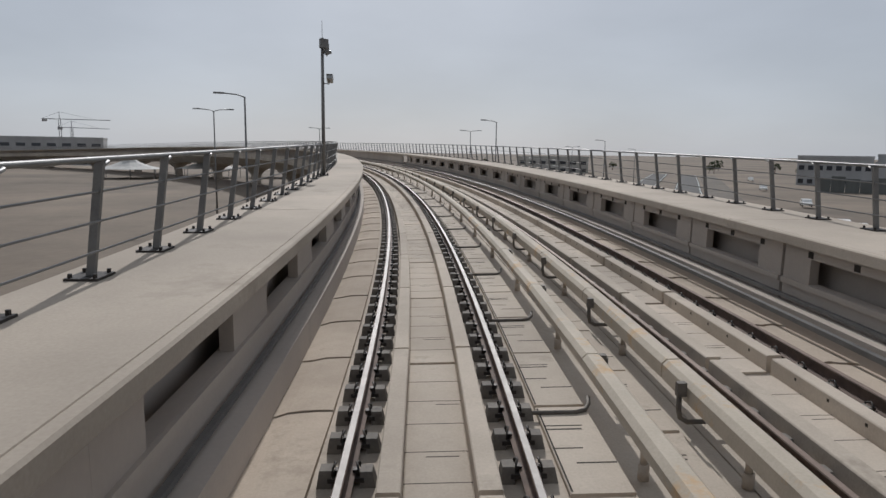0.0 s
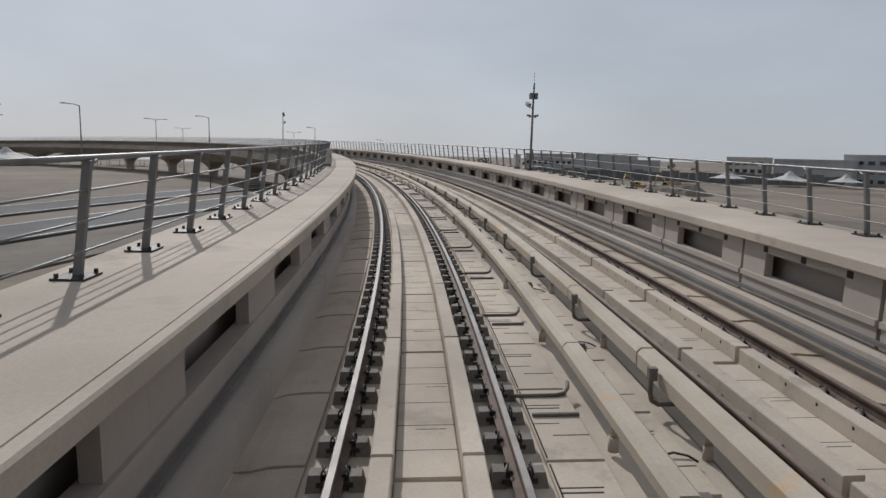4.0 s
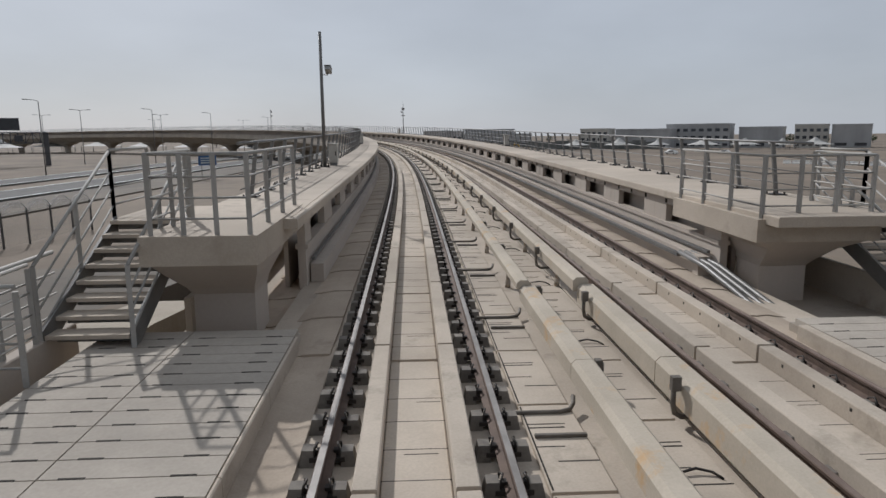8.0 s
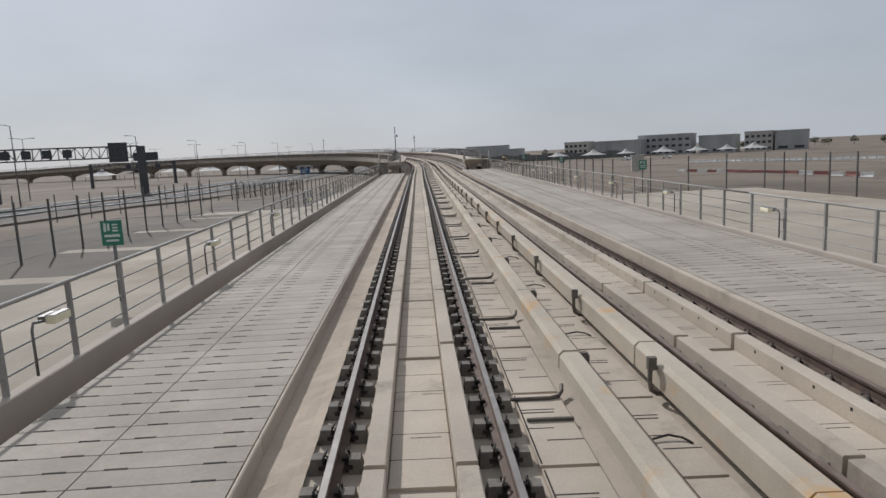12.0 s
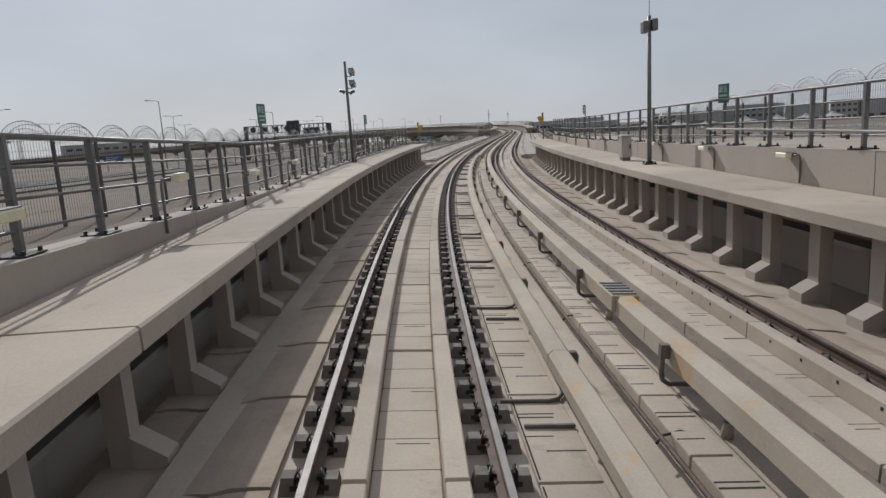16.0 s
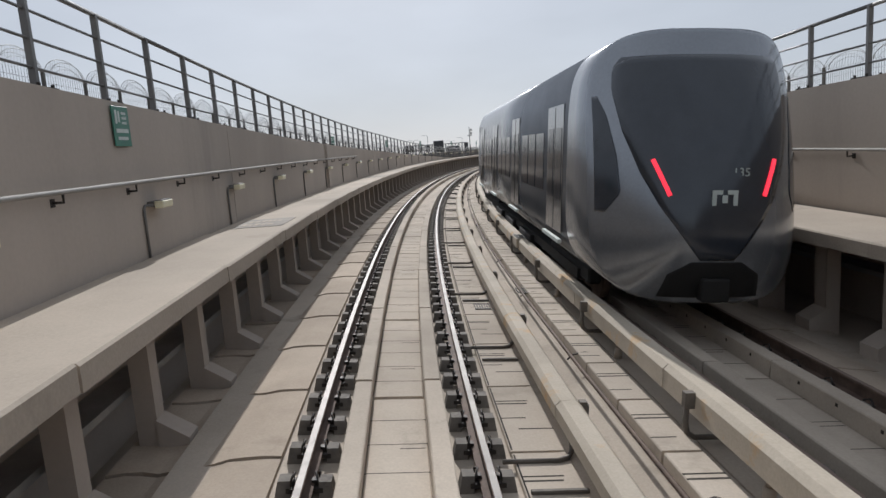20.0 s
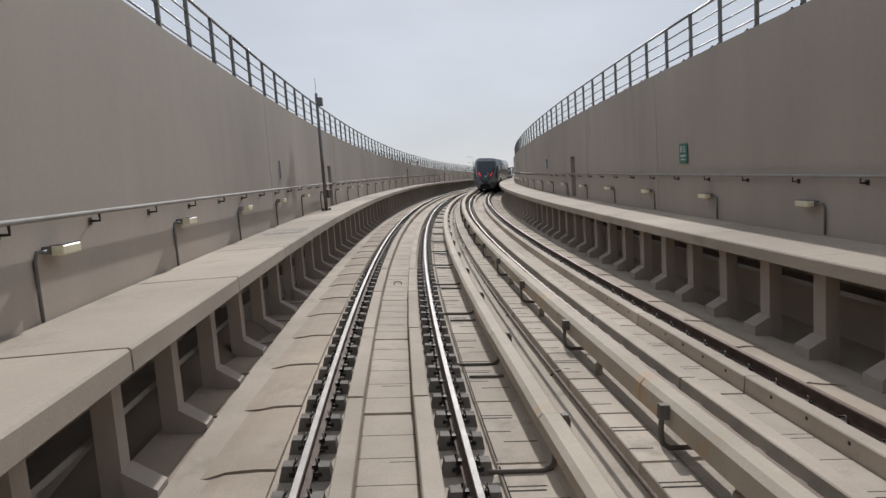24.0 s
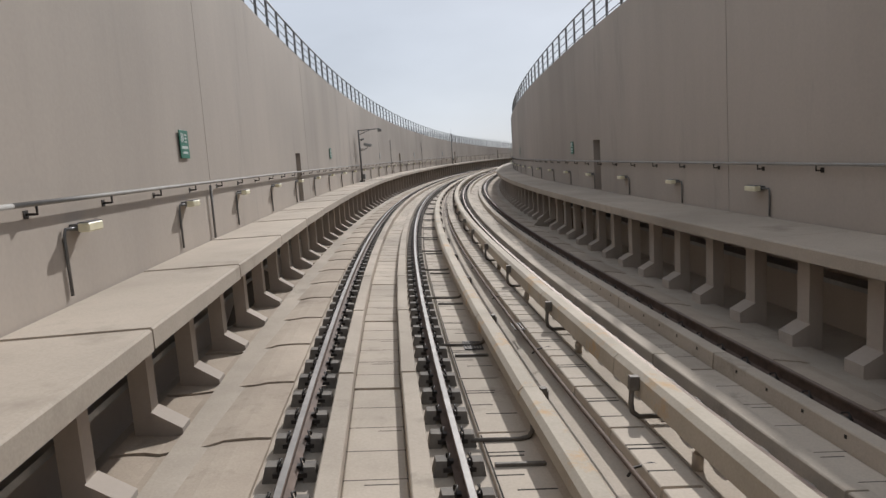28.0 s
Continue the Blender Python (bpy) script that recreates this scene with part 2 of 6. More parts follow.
def surface(name, c0, c1, scale=1.0, rough=0.85, metal=0.0, bump=0.3, fine=40.0, stain=None, stain_scale=0.25,
            stain_at=0.55, piece=0.0, streak=False, spec=0.3, grit=0.14, blotch=0.12):
    """A weathered surface: broad blotches from c0 to c1, fine grain, stains, and a shade of its own for each piece."""
    m, n, k, b = nodes_of(name)
    geo = n.new("ShaderNodeNewGeometry")
    mapping = n.new("ShaderNodeMapping")
    k.new(geo.outputs["Position"], mapping.inputs["Vector"])
    if streak:
        mapping.inputs["Scale"].default_value = (1, 1, 0.18)
    big = n.new("ShaderNodeTexNoise")
    big.inputs["Scale"].default_value, big.inputs["Detail"].default_value = scale, 6
    big.inputs["Roughness"].default_value = 0.65
    k.new(mapping.outputs[0], big.inputs["Vector"])
    ramp = n.new("ShaderNodeValToRGB")
    ramp.color_ramp.elements[0].position, ramp.color_ramp.elements[1].position = 0.32, 0.68
    ramp.color_ramp.elements[0].color, ramp.color_ramp.elements[1].color = (*c0, 1), (*c1, 1)
    k.new(big.outputs["Fac"], ramp.inputs[0])
    col = ramp.outputs[0]
    grain = n.new("ShaderNodeTexNoise")
    grain.inputs["Scale"].default_value, grain.inputs["Detail"].default_value = fine, 4
    k.new(geo.outputs["Position"], grain.inputs["Vector"])
    mix = n.new("ShaderNodeMix")
    mix.data_type, mix.blend_type = "RGBA", "OVERLAY"
    mix.inputs["Factor"].default_value = grit
    k.new(col, mix.inputs["A"])
    k.new(grain.outputs["Fac"], mix.inputs["B"])
    col = mix.outputs["Result"]
    # soft uneven patches at a few metres
    soft = n.new("ShaderNodeTexNoise")
    soft.inputs["Scale"].default_value, soft.inputs["Detail"].default_value = scale * 0.31, 3
    k.new(geo.outputs["Position"], soft.inputs["Vector"])
    patch = n.new("ShaderNodeMapRange")
    patch.inputs["From Min"].default_value, patch.inputs["From Max"].default_value = 0.3, 0.7
    patch.inputs["To Min"].default_value, patch.inputs["To Max"].default_value = 1 - blotch, 1 + blotch
    k.new(soft.outputs["Fac"], patch.inputs["Value"])
    tone = n.new("ShaderNodeHueSaturation")
    k.new(patch.outputs[0], tone.inputs["Value"])
    k.new(col, tone.inputs["Color"])
    col = tone.outputs[0]
    if stain is not None:
        st = n.new("ShaderNodeTexNoise")
        st.inputs["Scale"].default_value, st.inputs["Detail"].default_value = stain_scale, 8
        st.inputs["Roughness"].default_value = 0.7
        k.new(mapping.outputs[0], st.inputs["Vector"])
        sr = n.new("ShaderNodeMapRange")
        sr.inputs["From Min"].default_value, sr.inputs["From Max"].default_value = stain_at, stain_at + 0.18
        k.new(st.outputs["Fac"], sr.inputs["Value"])
        sm = n.new("ShaderNodeMix")
        sm.data_type = "RGBA"
        k.new(sr.outputs[0], sm.inputs["Factor"])
        k.new(col, sm.inputs["A"])
        sm.inputs["B"].default_value = (*stain, 1)
        col = sm.outputs["Result"]
    if piece:
        info = n.new("ShaderNodeObjectInfo")
        hsv = n.new("ShaderNodeHueSaturation")
        pr = n.new("ShaderNodeMapRange")
        pr.inputs["To Min"].default_value, pr.inputs["To Max"].default_value = 1 - piece, 1 + piece
        k.new(info.outputs["Random"], pr.inputs["Value"])
        k.new(pr.outputs[0], hsv.inputs["Value"])
        k.new(col, hsv.inputs["Color"])
        col = hsv.outputs[0]
    k.new(col, b.inputs["Base Color"])
    b.inputs["Roughness"].default_value, b.inputs["Metallic"].default_value = rough, metal
    b.inputs["Specular IOR Level"].default_value = spec
    if bump:
        bp = n.new("ShaderNodeBump")
        bp.inputs["Strength"].default_value, bp.inputs["Distance"].default_value = bump, 0.01
        k.new(grain.outputs["Fac"], bp.inputs["Height"])
        k.new(bp.outputs[0], b.inputs["Normal"])
    return m


def plain(name, c, rough=0.5, metal=0.0, spec=0.5):
    return surface(name, tuple(v * 0.88 for v in c), tuple(min(1, v * 1.1) for v in c), 3.0, rough, metal, 0.08, 60, spec=spec)


M_WALK = surface("dusty_concrete", (0.405, 0.345, 0.278), (0.478, 0.41, 0.333), 0.7, 0.92, bump=0.12, stain=(0.31, 0.26, 0.205), stain_scale=0.7, stain_at=0.54, piece=0.05, blotch=0.18)
M_WALL = surface("wall_concrete", (0.392, 0.34, 0.29), (0.46, 0.4, 0.34), 0.35, 0.9, bump=0.05, fine=18, stain=(0.33, 0.29, 0.25), stain_scale=0.5, stain_at=0.58, streak=True, grit=0.06)
M_BED = surface("track_concrete", (0.41, 0.35, 0.283), (0.492, 0.425, 0.346), 0.9, 0.93, bump=0.12, stain=(0.28, 0.24, 0.19), stain_scale=1.1, stain_at=0.57, piece=0.08, blotch=0.15)
M_SCREED = surface("sandy_screed", (0.36, 0.295, 0.23), (0.46, 0.385, 0.305), 0.8, 0.95, bump=0.2, stain=(0.26, 0.21, 0.16), stain_scale=0.9, stain_at=0.57, piece=0.06, blotch=0.16)
M_DECK = surface("deck_concrete", (0.36, 0.315, 0.26), (0.44, 0.385, 0.32), 0.5, 0.93, bump=0.12, stain=(0.24, 0.2, 0.16), stain_scale=0.6, stain_at=0.56)
M_PLANK = surface("plank_concrete", (0.335, 0.297, 0.25), (0.41, 0.364, 0.308), 1.2, 0.9, bump=0.12, fine=25, stain=(0.31, 0.28, 0.24), stain_scale=1.0, stain_at=0.58, piece=0.07)
# stained blocks, darkened overall to carry the shade on their near faces
M_SHOULDER = surface("shade_darkened_stained_concrete", (0.14, 0.125, 0.108), (0.23, 0.205, 0.175), 4.0, 0.85, bump=0.1, stain=(0.07, 0.062, 0.054), stain_scale=3.0, stain_at=0.56)
M_HEAD = surface("worn_rail_steel", (0.2, 0.188, 0.178), (0.28, 0.265, 0.25), 4.0, 0.66, 0.85, 0.05, 80)
M_HEAD2 = surface("dull_brown_rail_head", (0.17, 0.125, 0.10), (0.26, 0.2, 0.165), 3.0, 0.62, 0.35, 0.08, 80)
M_RUST = surface("rusty_rail_side", (0.085, 0.06, 0.048), (0.15, 0.105, 0.08), 5.0, 0.75, 0.2, 0.2, 60)
M_IRON = surface("dark_fastening_iron", (0.035, 0.032, 0.03), (0.07, 0.06, 0.052), 8.0, 0.6, 0.5, 0.2, 60)
M_BRACKET = surface("dusty_bracket_steel", (0.12, 0.106, 0.09), (0.19, 0.168, 0.142), 6.0, 0.7, 0.2, 0.1, 60)
M_STEEL = surface("grey_painted_steel", (0.16, 0.155, 0.15), (0.21, 0.205, 0.195), 3.0, 0.5, 0.4, 0.08, 60)
M_GALV = surface("galvanised_steel", (0.32, 0.32, 0.31), (0.42, 0.42, 0.41), 3.0, 0.45, 0.7, 0.06, 50)
M_COVER = surface("cream_conductor_cover", (0.415, 0.36, 0.285), (0.5, 0.437, 0.352), 1.2, 0.8, spec=0.2, bump=0.1, stain=(0.54, 0.31, 0.11), stain_scale=1.3, stain_at=0.555)
M_SAND = surface("desert_sand", (0.145, 0.116, 0.088), (0.235, 0.189, 0.142), 0.035, 0.97, bump=0.6, fine=1.5, stain=(0.085, 0.072, 0.058), stain_scale=0.02, stain_at=0.52)
M_APRON = surface("apron_concrete", (0.33, 0.29, 0.235), (0.43, 0.375, 0.3), 0.3, 0.95, bump=0.3, fine=12, stain=(0.28, 0.22, 0.16), stain_scale=0.12, stain_at=0.52)
M_DUSTROAD = surface("dusty_asphalt", (0.11, 0.096, 0.08), (0.16, 0.138, 0.112), 0.25, 0.95, bump=0.3, stain=(0.19, 0.16, 0.125), stain_scale=0.12, stain_at=0.5)
M_ASPHALT = surface("grey_asphalt", (0.075, 0.072, 0.068), (0.11, 0.105, 0.098), 0.4, 0.9, bump=0.2, stain=(0.16, 0.14, 0.115), stain_scale=0.15, stain_at=0.6)

# near-black for joints, and for the shade inside holes that are not cut
M_HOLE = plain("joint_and_hole_shade_dark", (0.05, 0.045, 0.04), 0.95, spec=0.1)
M_CABINET = plain("pale_grey_paint", (0.42, 0.40, 0.36), 0.5)
M_RAILING = surface("weathered_grey_paint", (0.3, 0.285, 0.26), (0.37, 0.355, 0.33), 3.0, 0.75, 0.1, 0.08, 60)
M_YELLOW = plain("yellow_ochre_paint", (0.52, 0.33, 0.05), 0.55)
M_LAMP = plain("cream_diffuser", (0.8, 0.74, 0.52), 0.4)
M_DOOR = plain("brown_door_paint", (0.3, 0.265, 0.23), 0.6)
M_GREEN = plain("green_sign_film", (0.03, 0.17, 0.11), 0.45)
M_SIGNWHITE = plain("pale_sign_marks", (0.55, 0.6, 0.56), 0.5)
M_TRAIN = surface("train_grey_paint", (0.27, 0.285, 0.31), (0.31, 0.325, 0.35), 0.8, 0.2, 0.7, 0.02, 30, spec=0.5)
M_TRAINROOF = surface("train_roof_silver", (0.27, 0.28, 0.3), (0.33, 0.34, 0.36), 0.8, 0.25, 0.7, 0.02, 30, spec=0.5)
M_TRAINSILVER = surface("train_door_silver", (0.22, 0.23, 0.245), (0.26, 0.27, 0.285), 0.8, 0.14, 0.8, 0.02, 30, spec=0.5)
M_TRAINGLASS = plain("dark_tinted_glazing", (0.028, 0.034, 0.045), 0.08, spec=0.8)
M_UNDER = plain("sooty_underframe", (0.022, 0.021, 0.02), 0.8, spec=0.2)
M_FENCE = plain("dark_fence_steel", (0.1, 0.094, 0.086), 0.6)
M_WIRE = plain("galvanised_wire", (0.46, 0.46, 0.45), 0.5, 0.6)
M_DARKSTEEL = plain("dark_gantry_steel", (0.085, 0.085, 0.088), 0.6, 0.3)
M_BOARD = plain("dark_board_back", (0.05, 0.052, 0.058), 0.6)
M_BLUE = plain("blue_sign_film", (0.03, 0.09, 0.22), 0.5)
M_CARWHITE = plain("white_paint", (0.72, 0.71, 0.68), 0.4)
# white canvas greyed in the colour to match its look against the light
M_CANVAS = plain("backlit_grey_canvas", (0.46, 0.45, 0.42), 0.8)
M_REDPLASTIC = plain("faded_red_plastic", (0.3, 0.13, 0.11), 0.7)
M_PALEWALL = surface("pale_render", (0.42, 0.40, 0.36), (0.5, 0.48, 0.44), 0.3, 0.85, bump=0.1, streak=True)
# grey lifted above the cladding's own, to stand in for distance haze
M_GREYWALL = surface("haze_lightened_cladding", (0.35, 0.345, 0.34), (0.42, 0.415, 0.41), 0.3, 0.7, bump=0.1, streak=True)
M_DIGGER = plain("dusty_yellow_paint", (0.42, 0.27, 0.06), 0.55)
M_SPOIL = surface("dug_earth", (0.16, 0.13, 0.1), (0.24, 0.2, 0.155), 0.5, 0.97, bump=0.5, fine=3.0)
M_SCREEN = surface("grey_green_screen", (0.12, 0.125, 0.118), (0.16, 0.165, 0.155), 0.4, 0.8, bump=0.05, streak=True)
M_MARK = surface("worn_grey_floor_paint", (0.25, 0.225, 0.195), (0.33, 0.295, 0.25), 3.0, 0.85, bump=0.05, stain=(0.36, 0.31, 0.25), stain_scale=5.0, stain_at=0.58)
M_LEAF = surface("dusty_leaves", (0.05, 0.062, 0.032), (0.09, 0.1, 0.055), 1.5, 0.8, bump=0.0)


def glowing(name, c, strength):
    m, n, k, b = nodes_of(name)
    b.inputs["Base Color"].default_value = (*c, 1)
    b.inputs["Emission Color"].default_value = (*c, 1)
    b.inputs["Emission Strength"].default_value = strength
    return m


M_TAIL = glowing("red_tail_light", (0.9, 0.03, 0.05), 1.6)
# ---- stretches of the line ----
VIADUCT_0, VIADUCT_1 = -136.0, 436.0
RAMP_0, RAMP_1 = -228.0, -137.2
TROUGH_0, TROUGH_1 = -516.0, -228.0
WALL_L, WALL_R = -3.12, 7.12
LEFT_H, RIGHT_H = 1.27, 1.08            # walkways over the rails
BAY = 3.4
RIGHT_H_VIADUCT = 1.18
DOORS = {-1: (-416.0, -344.2, -379.5, -452.9), 1: (-344.5, -379.7, -416.5, -453.8)}
DOOR_W, DOOR_H = 0.87, 1.68


def left_h(s):
    """Height of the left walkway over the rails in the trough."""
    return float(np.interp(s, [-475, -425, -340, -305], [1.25, 1.39, 1.42, 1.27]))


def crown_z(s, side):
    """Height of the trough walls' crowns."""
    if side < 0:
        return float(np.interp(s, [-425, -400, -340, -300, -288, -280, -272, -265, -235], [-1.32, -1.42, -1.53, -1.74, -1.92, -2.03, -2.15, -2.31, -2.7]))
    return float(np.interp(s, [-450, -393, -331, -297, -250], [-1.5, -1.58, -1.75, -1.9, -2.0]))


def crown(s, side):
    return max(crown_z(s, side) - rail_z(s), LEFT_H + (0.05 if side < 0 else 0.14))


# ---- ground ----
def ground_z(x, y):
    """Height of the open ground; numbers or arrays."""
    x, y = np.asarray(x, float), np.asarray(y, float)
    d2 = (x[..., None] - L_X[::6]) ** 2 + (y[..., None] - L_Y[::6]) ** 2
    i = d2.argmin(-1) * 6
    dist = np.sqrt(d2.min(-1))
    s = S_ALL[i]
    side = (x - L_X[i]) * np.cos(LINE[0][i]) + (y - L_Y[i]) * np.sin(LINE[0][i])
    near = np.interp(s, [-600, -260, -225, -140, -105, -60], [-2.25, -2.3, -3.35, -3.3, -5.0, -5.4])
    left = np.interp(s, [-600, -330, -312, -272, -250, -225, -178, -170, -147, -132, -105, -60], [-1.75, -1.75, -2.0, -3.15, -3.35, -3.4, -3.45, -3.95, -4.3, -4.9, -5.3, -5.5])
    bank = np.clip((-side - np.where(s < -214, 2.9, 6.3)) / np.where(s < -214, 0.5, 1.6), 0, 1)
    near = near * (1 - bank) + left * bank
    far = np.where(side > 0, -7.8, -5.8)
    w = np.clip((dist - 16) / 75, 0, 1)
    w = w * w * (3 - 2 * w)
    z = near * (1 - w) + far * w
    z = z + np.sin(x * 0.031 + y * 0.017) * 0.15 * np.clip(dist / 60, 0, 1)
    return z, side, dist, s


def build_ground():
    xs = np.unique(np.concatenate([np.linspace(-3600, -420, 14), np.arange(-420, 340, 8.0), np.linspace(340, 3600, 14)]))
    ys = np.unique(np.concatenate([np.linspace(-3600, -640, 10), np.arange(-640, 420, 8.0), np.linspace(420, 3600, 14)]))
    gx, gy = np.meshgrid(xs, ys)
    z, side, dist, s = ground_z(gx, gy)
    # under the line itself the sheet dips below the foundation
    dip = (side > -8.0) & (side < 12.0) & (dist < 30) & (s < -128)
    z = np.where(dip, np.interp(s, S_ALL, LINE[3]) - 2.2, z)
    ny, nx = gx.shape
    verts = np.stack([gx, gy, z], -1).reshape(-1, 3).tolist()
    faces = [(r * nx + c, r * nx + c + 1, (r + 1) * nx + c + 1, (r + 1) * nx + c) for r in range(ny - 1) for c in range(nx - 1)]
    me = bpy.data.meshes.new("ground")
    me.from_pydata(verts, [], faces)
    me.materials.append(M_SAND)
    return tagged(new("ground", me), "flat brown desert sand with darker graded patches", "ground", kind="structure")


build_ground()


def apron(name, inner, outer, s0, s1, label, material=None):
    """Paved strip beside the line that meets the open ground."""
    bm = bmesh.new()
    a, b = min(inner, outer), max(inner, outer)

    def prof(s):
        psi, x, y, z, g, c = at(s)
        top = []
        for i in range(7):
            l = a + (b - a) * i / 6
            px, py = x + l * math.cos(psi), y + l * math.sin(psi)
            top.append((l, float(ground_z(px, py)[0]) - z + 0.14))
        return [(a, top[0][1] - 1.5), (b, top[-1][1] - 1.5)] + top[::-1]
    sweep(bm, prof, s0, s1, 3.0)
    return structure(name, bm, material or M_APRON, label, "pavement")


apron("pavement", -12.2, -4.75, -215.0, -175.0, "pale dusty concrete apron beside the planked walkway")
apron("pavement", 8.75, 18.4, -215.0, -178.2, "pale dusty concrete apron beside the planked walkway")
apron("pavement", -6.4, -4.75, -174.8, -131.0, "pale dusty concrete apron beside the planked walkway")
apron("pavement", 8.75, 10.7, -178.0, -131.0, "pale dusty concrete apron beside the planked walkway")
apron("road", -17.5, -8.9, -235.0, -176.0, "grey dusty asphalt service lane beside the fence", M_DUSTROAD)
apron("road", -17.0, -6.7, -175.8, -120.0, "grey dusty asphalt service lane beside the fence", M_DUSTROAD)
apron("verge", -22.0, WALL_L - 0.42, TROUGH_0, -215.0, "strip of packed sand behind the trough wall", M_SAND)
apron("verge", WALL_R + 0.42, 26.0, TROUGH_0, -215.0, "strip of packed sand behind the trough wall")

# ---- bed of the line ----
bm = bmesh.new()
sweep(bm, [(-3.55, -0.95), (7.95, -0.95), (7.95, -0.5), (-3.55, -0.5)], VIADUCT_0, VIADUCT_1, 3.0)
sweep(bm, [(-0.6, -2.7), (4.4, -2.7), (7.3, -0.96), (-3.0, -0.96)], VIADUCT_0, VIADUCT_1, 4.0)
viaduct_deck = structure("viaduct_deck", bm, M_DECK, "long curved concrete viaduct deck carrying two tracks", "viaduct")
bm = bmesh.new()
sweep(bm, [(-4.7, -1.4), (8.7, -1.4), (8.7, -0.5), (-4.7, -0.5)], RAMP_0, -136.05, 3.0)
sweep(bm, [(-3.52, -1.4), (7.52, -1.4), (7.52, -0.5), (-3.52, -0.5)], TROUGH_0, RAMP_0 - 0.05, 3.0)
structure("track_foundation", bm, M_DECK, "concrete foundation slab under the two tracks", "foundation")


def build_wall(name, l0, l1, label):
    """One wall, cast in lengths with open joints between them."""
    bm = bmesh.new()
    for s in spread(TROUGH_0, RAMP_0 - 12, 12.2, -402.2):
        a, b = max(s + 0.012, TROUGH_0), min(s + 12.2 - 0.012, RAMP_0)
        lo, hi = min(l0, l1), max(l0, l1)

        side = -1 if l0 < 0 else 1

        def full(q):
            top = crown(q, side)
            return [(lo, -1.39), (hi, -1.39), (hi, top), (lo, top)]

        def below(q):
            sill = left_h(q) if side < 0 else RIGHT_H
            return [(lo, -1.39), (hi, -1.39), (hi, sill), (lo, sill)]

        def above(q):
            head = (left_h(q) if side < 0 else RIGHT_H) + DOOR_H
            top = crown(q, side)
            return [(lo, head), (hi, head), (hi, top), (lo, top)]
        # door openings go through the wall
        cuts = sorted(d for d in DOORS[side] if a + 1 < d < b - 1)
        edge = a
        for d in cuts:
            sweep(bm, full, edge, d - DOOR_W / 2, 2.0)
            sweep(bm, below, d - DOOR_W / 2, d + DOOR_W / 2, 1.0)
            sweep(bm, above, d - DOOR_W / 2, d + DOOR_W / 2, 1.0)
            edge = d + DOOR_W / 2
        sweep(bm, full, edge, b, 2.0)
    return structure(name, bm, M_WALL, label, "wall")


wall_left = build_wall("wall_left", WALL_L - 0.4, WALL_L, "high beige concrete retaining wall, sunlit, with casting joints")
wall_right = build_wall("wall_right", WALL_R, WALL_R + 0.4, "high concrete retaining wall in shade with casting joints")


def bed_place(s, l, h):
    return canted(s, l, h, 0.0 if l < 1.9 else TRACK_2)


track_bed = []
for mid, lo, hi in ((0.0, -2.0, 1.25), (TRACK_2, TRACK_2 - 1.2, TRACK_2 + 2.2)):
    bm = bmesh.new()
    sweep(bm, [(lo, -0.62), (hi, -0.62), (hi, -0.26), (lo, -0.26)], TROUGH_0, VIADUCT_1, 2.0, bed_place)
    track_bed.append(structure("track_bed", bm, M_BED, "dusty beige concrete track slab with joints", "track"))
bm = bmesh.new()
sweep(bm, [(1.26, -0.62), (TRACK_2 - 1.21, -0.62), (TRACK_2 - 1.21, -0.27), (1.26, -0.27)], TROUGH_0, VIADUCT_1, 2.0, bed_place)
mid_bed = structure("mid_strip", bm, M_BED, "dusty concrete strip between the two tracks", "track")

# ---- rails ----
RAIL = [(-.075, -.172), (.075, -.172), (.075, -.160), (.012, -.138), (.010, -.048), (.034, -.038), (.036, -.010), (.028, -.001),
        (-.028, -.001), (-.036, -.010), (-.034, -.038), (-.010, -.048), (-.012, -.138), (-.075, -.160)]
RAIL_MATS = [1, 1, 1, 1, 1, 1, 1, 0, 1, 1, 1, 1, 1, 1]
rails = {}
for tr, mid in enumerate((0.0, TRACK_2)):
    for sd in (-1, 1):
        c = mid + sd * 0.7525
        bm = bmesh.new()
        sweep(bm, [(c + a, b) for a, b in RAIL], TROUGH_0, VIADUCT_1, 1.5, lambda s, l, h: canted(s, l, h, mid), 0, RAIL_MATS)
        rails[tr, sd] = structure("rail", bm, [M_HEAD if tr == 0 else M_HEAD2, M_RUST], "steel rail with bright worn head and rusty brown web" if tr == 0 else "dull brown steel rail with rusty web", "rail")

# ---- track details ----
def fastening_mesh(clips):
    """x across, y along, z up from the rail's running plane: two shoulders, a base plate and spring clips."""
    bm = bmesh.new()
    box(bm, -0.15, 0.15, -0.085, 0.085, -0.215, -0.176, mat=1)
    for sd in (-1, 1):
        a, b = (0.115, 0.245) if sd > 0 else (-0.245, -0.115)
        for v in box(bm, a, b, -0.09, 0.09, -0.27, -0.128 if sd > 0 else -0.115, mat=0):
            if v.co.z > -0.2:           # the blocks narrow towards their tops
                v.co.y *= 0.72
                v.co.x -= sd * 0.028 if abs(v.co.x) > 0.2 else 0.0
        c = sd * 0.075
        box(bm, c - 0.022, c + 0.022, -0.03, 0.03, -0.176, -0.13, mat=1)
        if clips:
            pts = [(c + sd * 0.035, -0.075 + 0.0, -0.155), (c + sd * 0.03, -0.06, -0.10), (c + sd * 0.01, 0.0, -0.075),
                   (c + sd * 0.03, 0.06, -0.10), (c + sd * 0.035, 0.075, -0.155)]
            tube(bm, pts, 0.011, 4, mat=1)
    return mesh_of("rail_fastening", bm, M_SHOULDER, M_IRON)


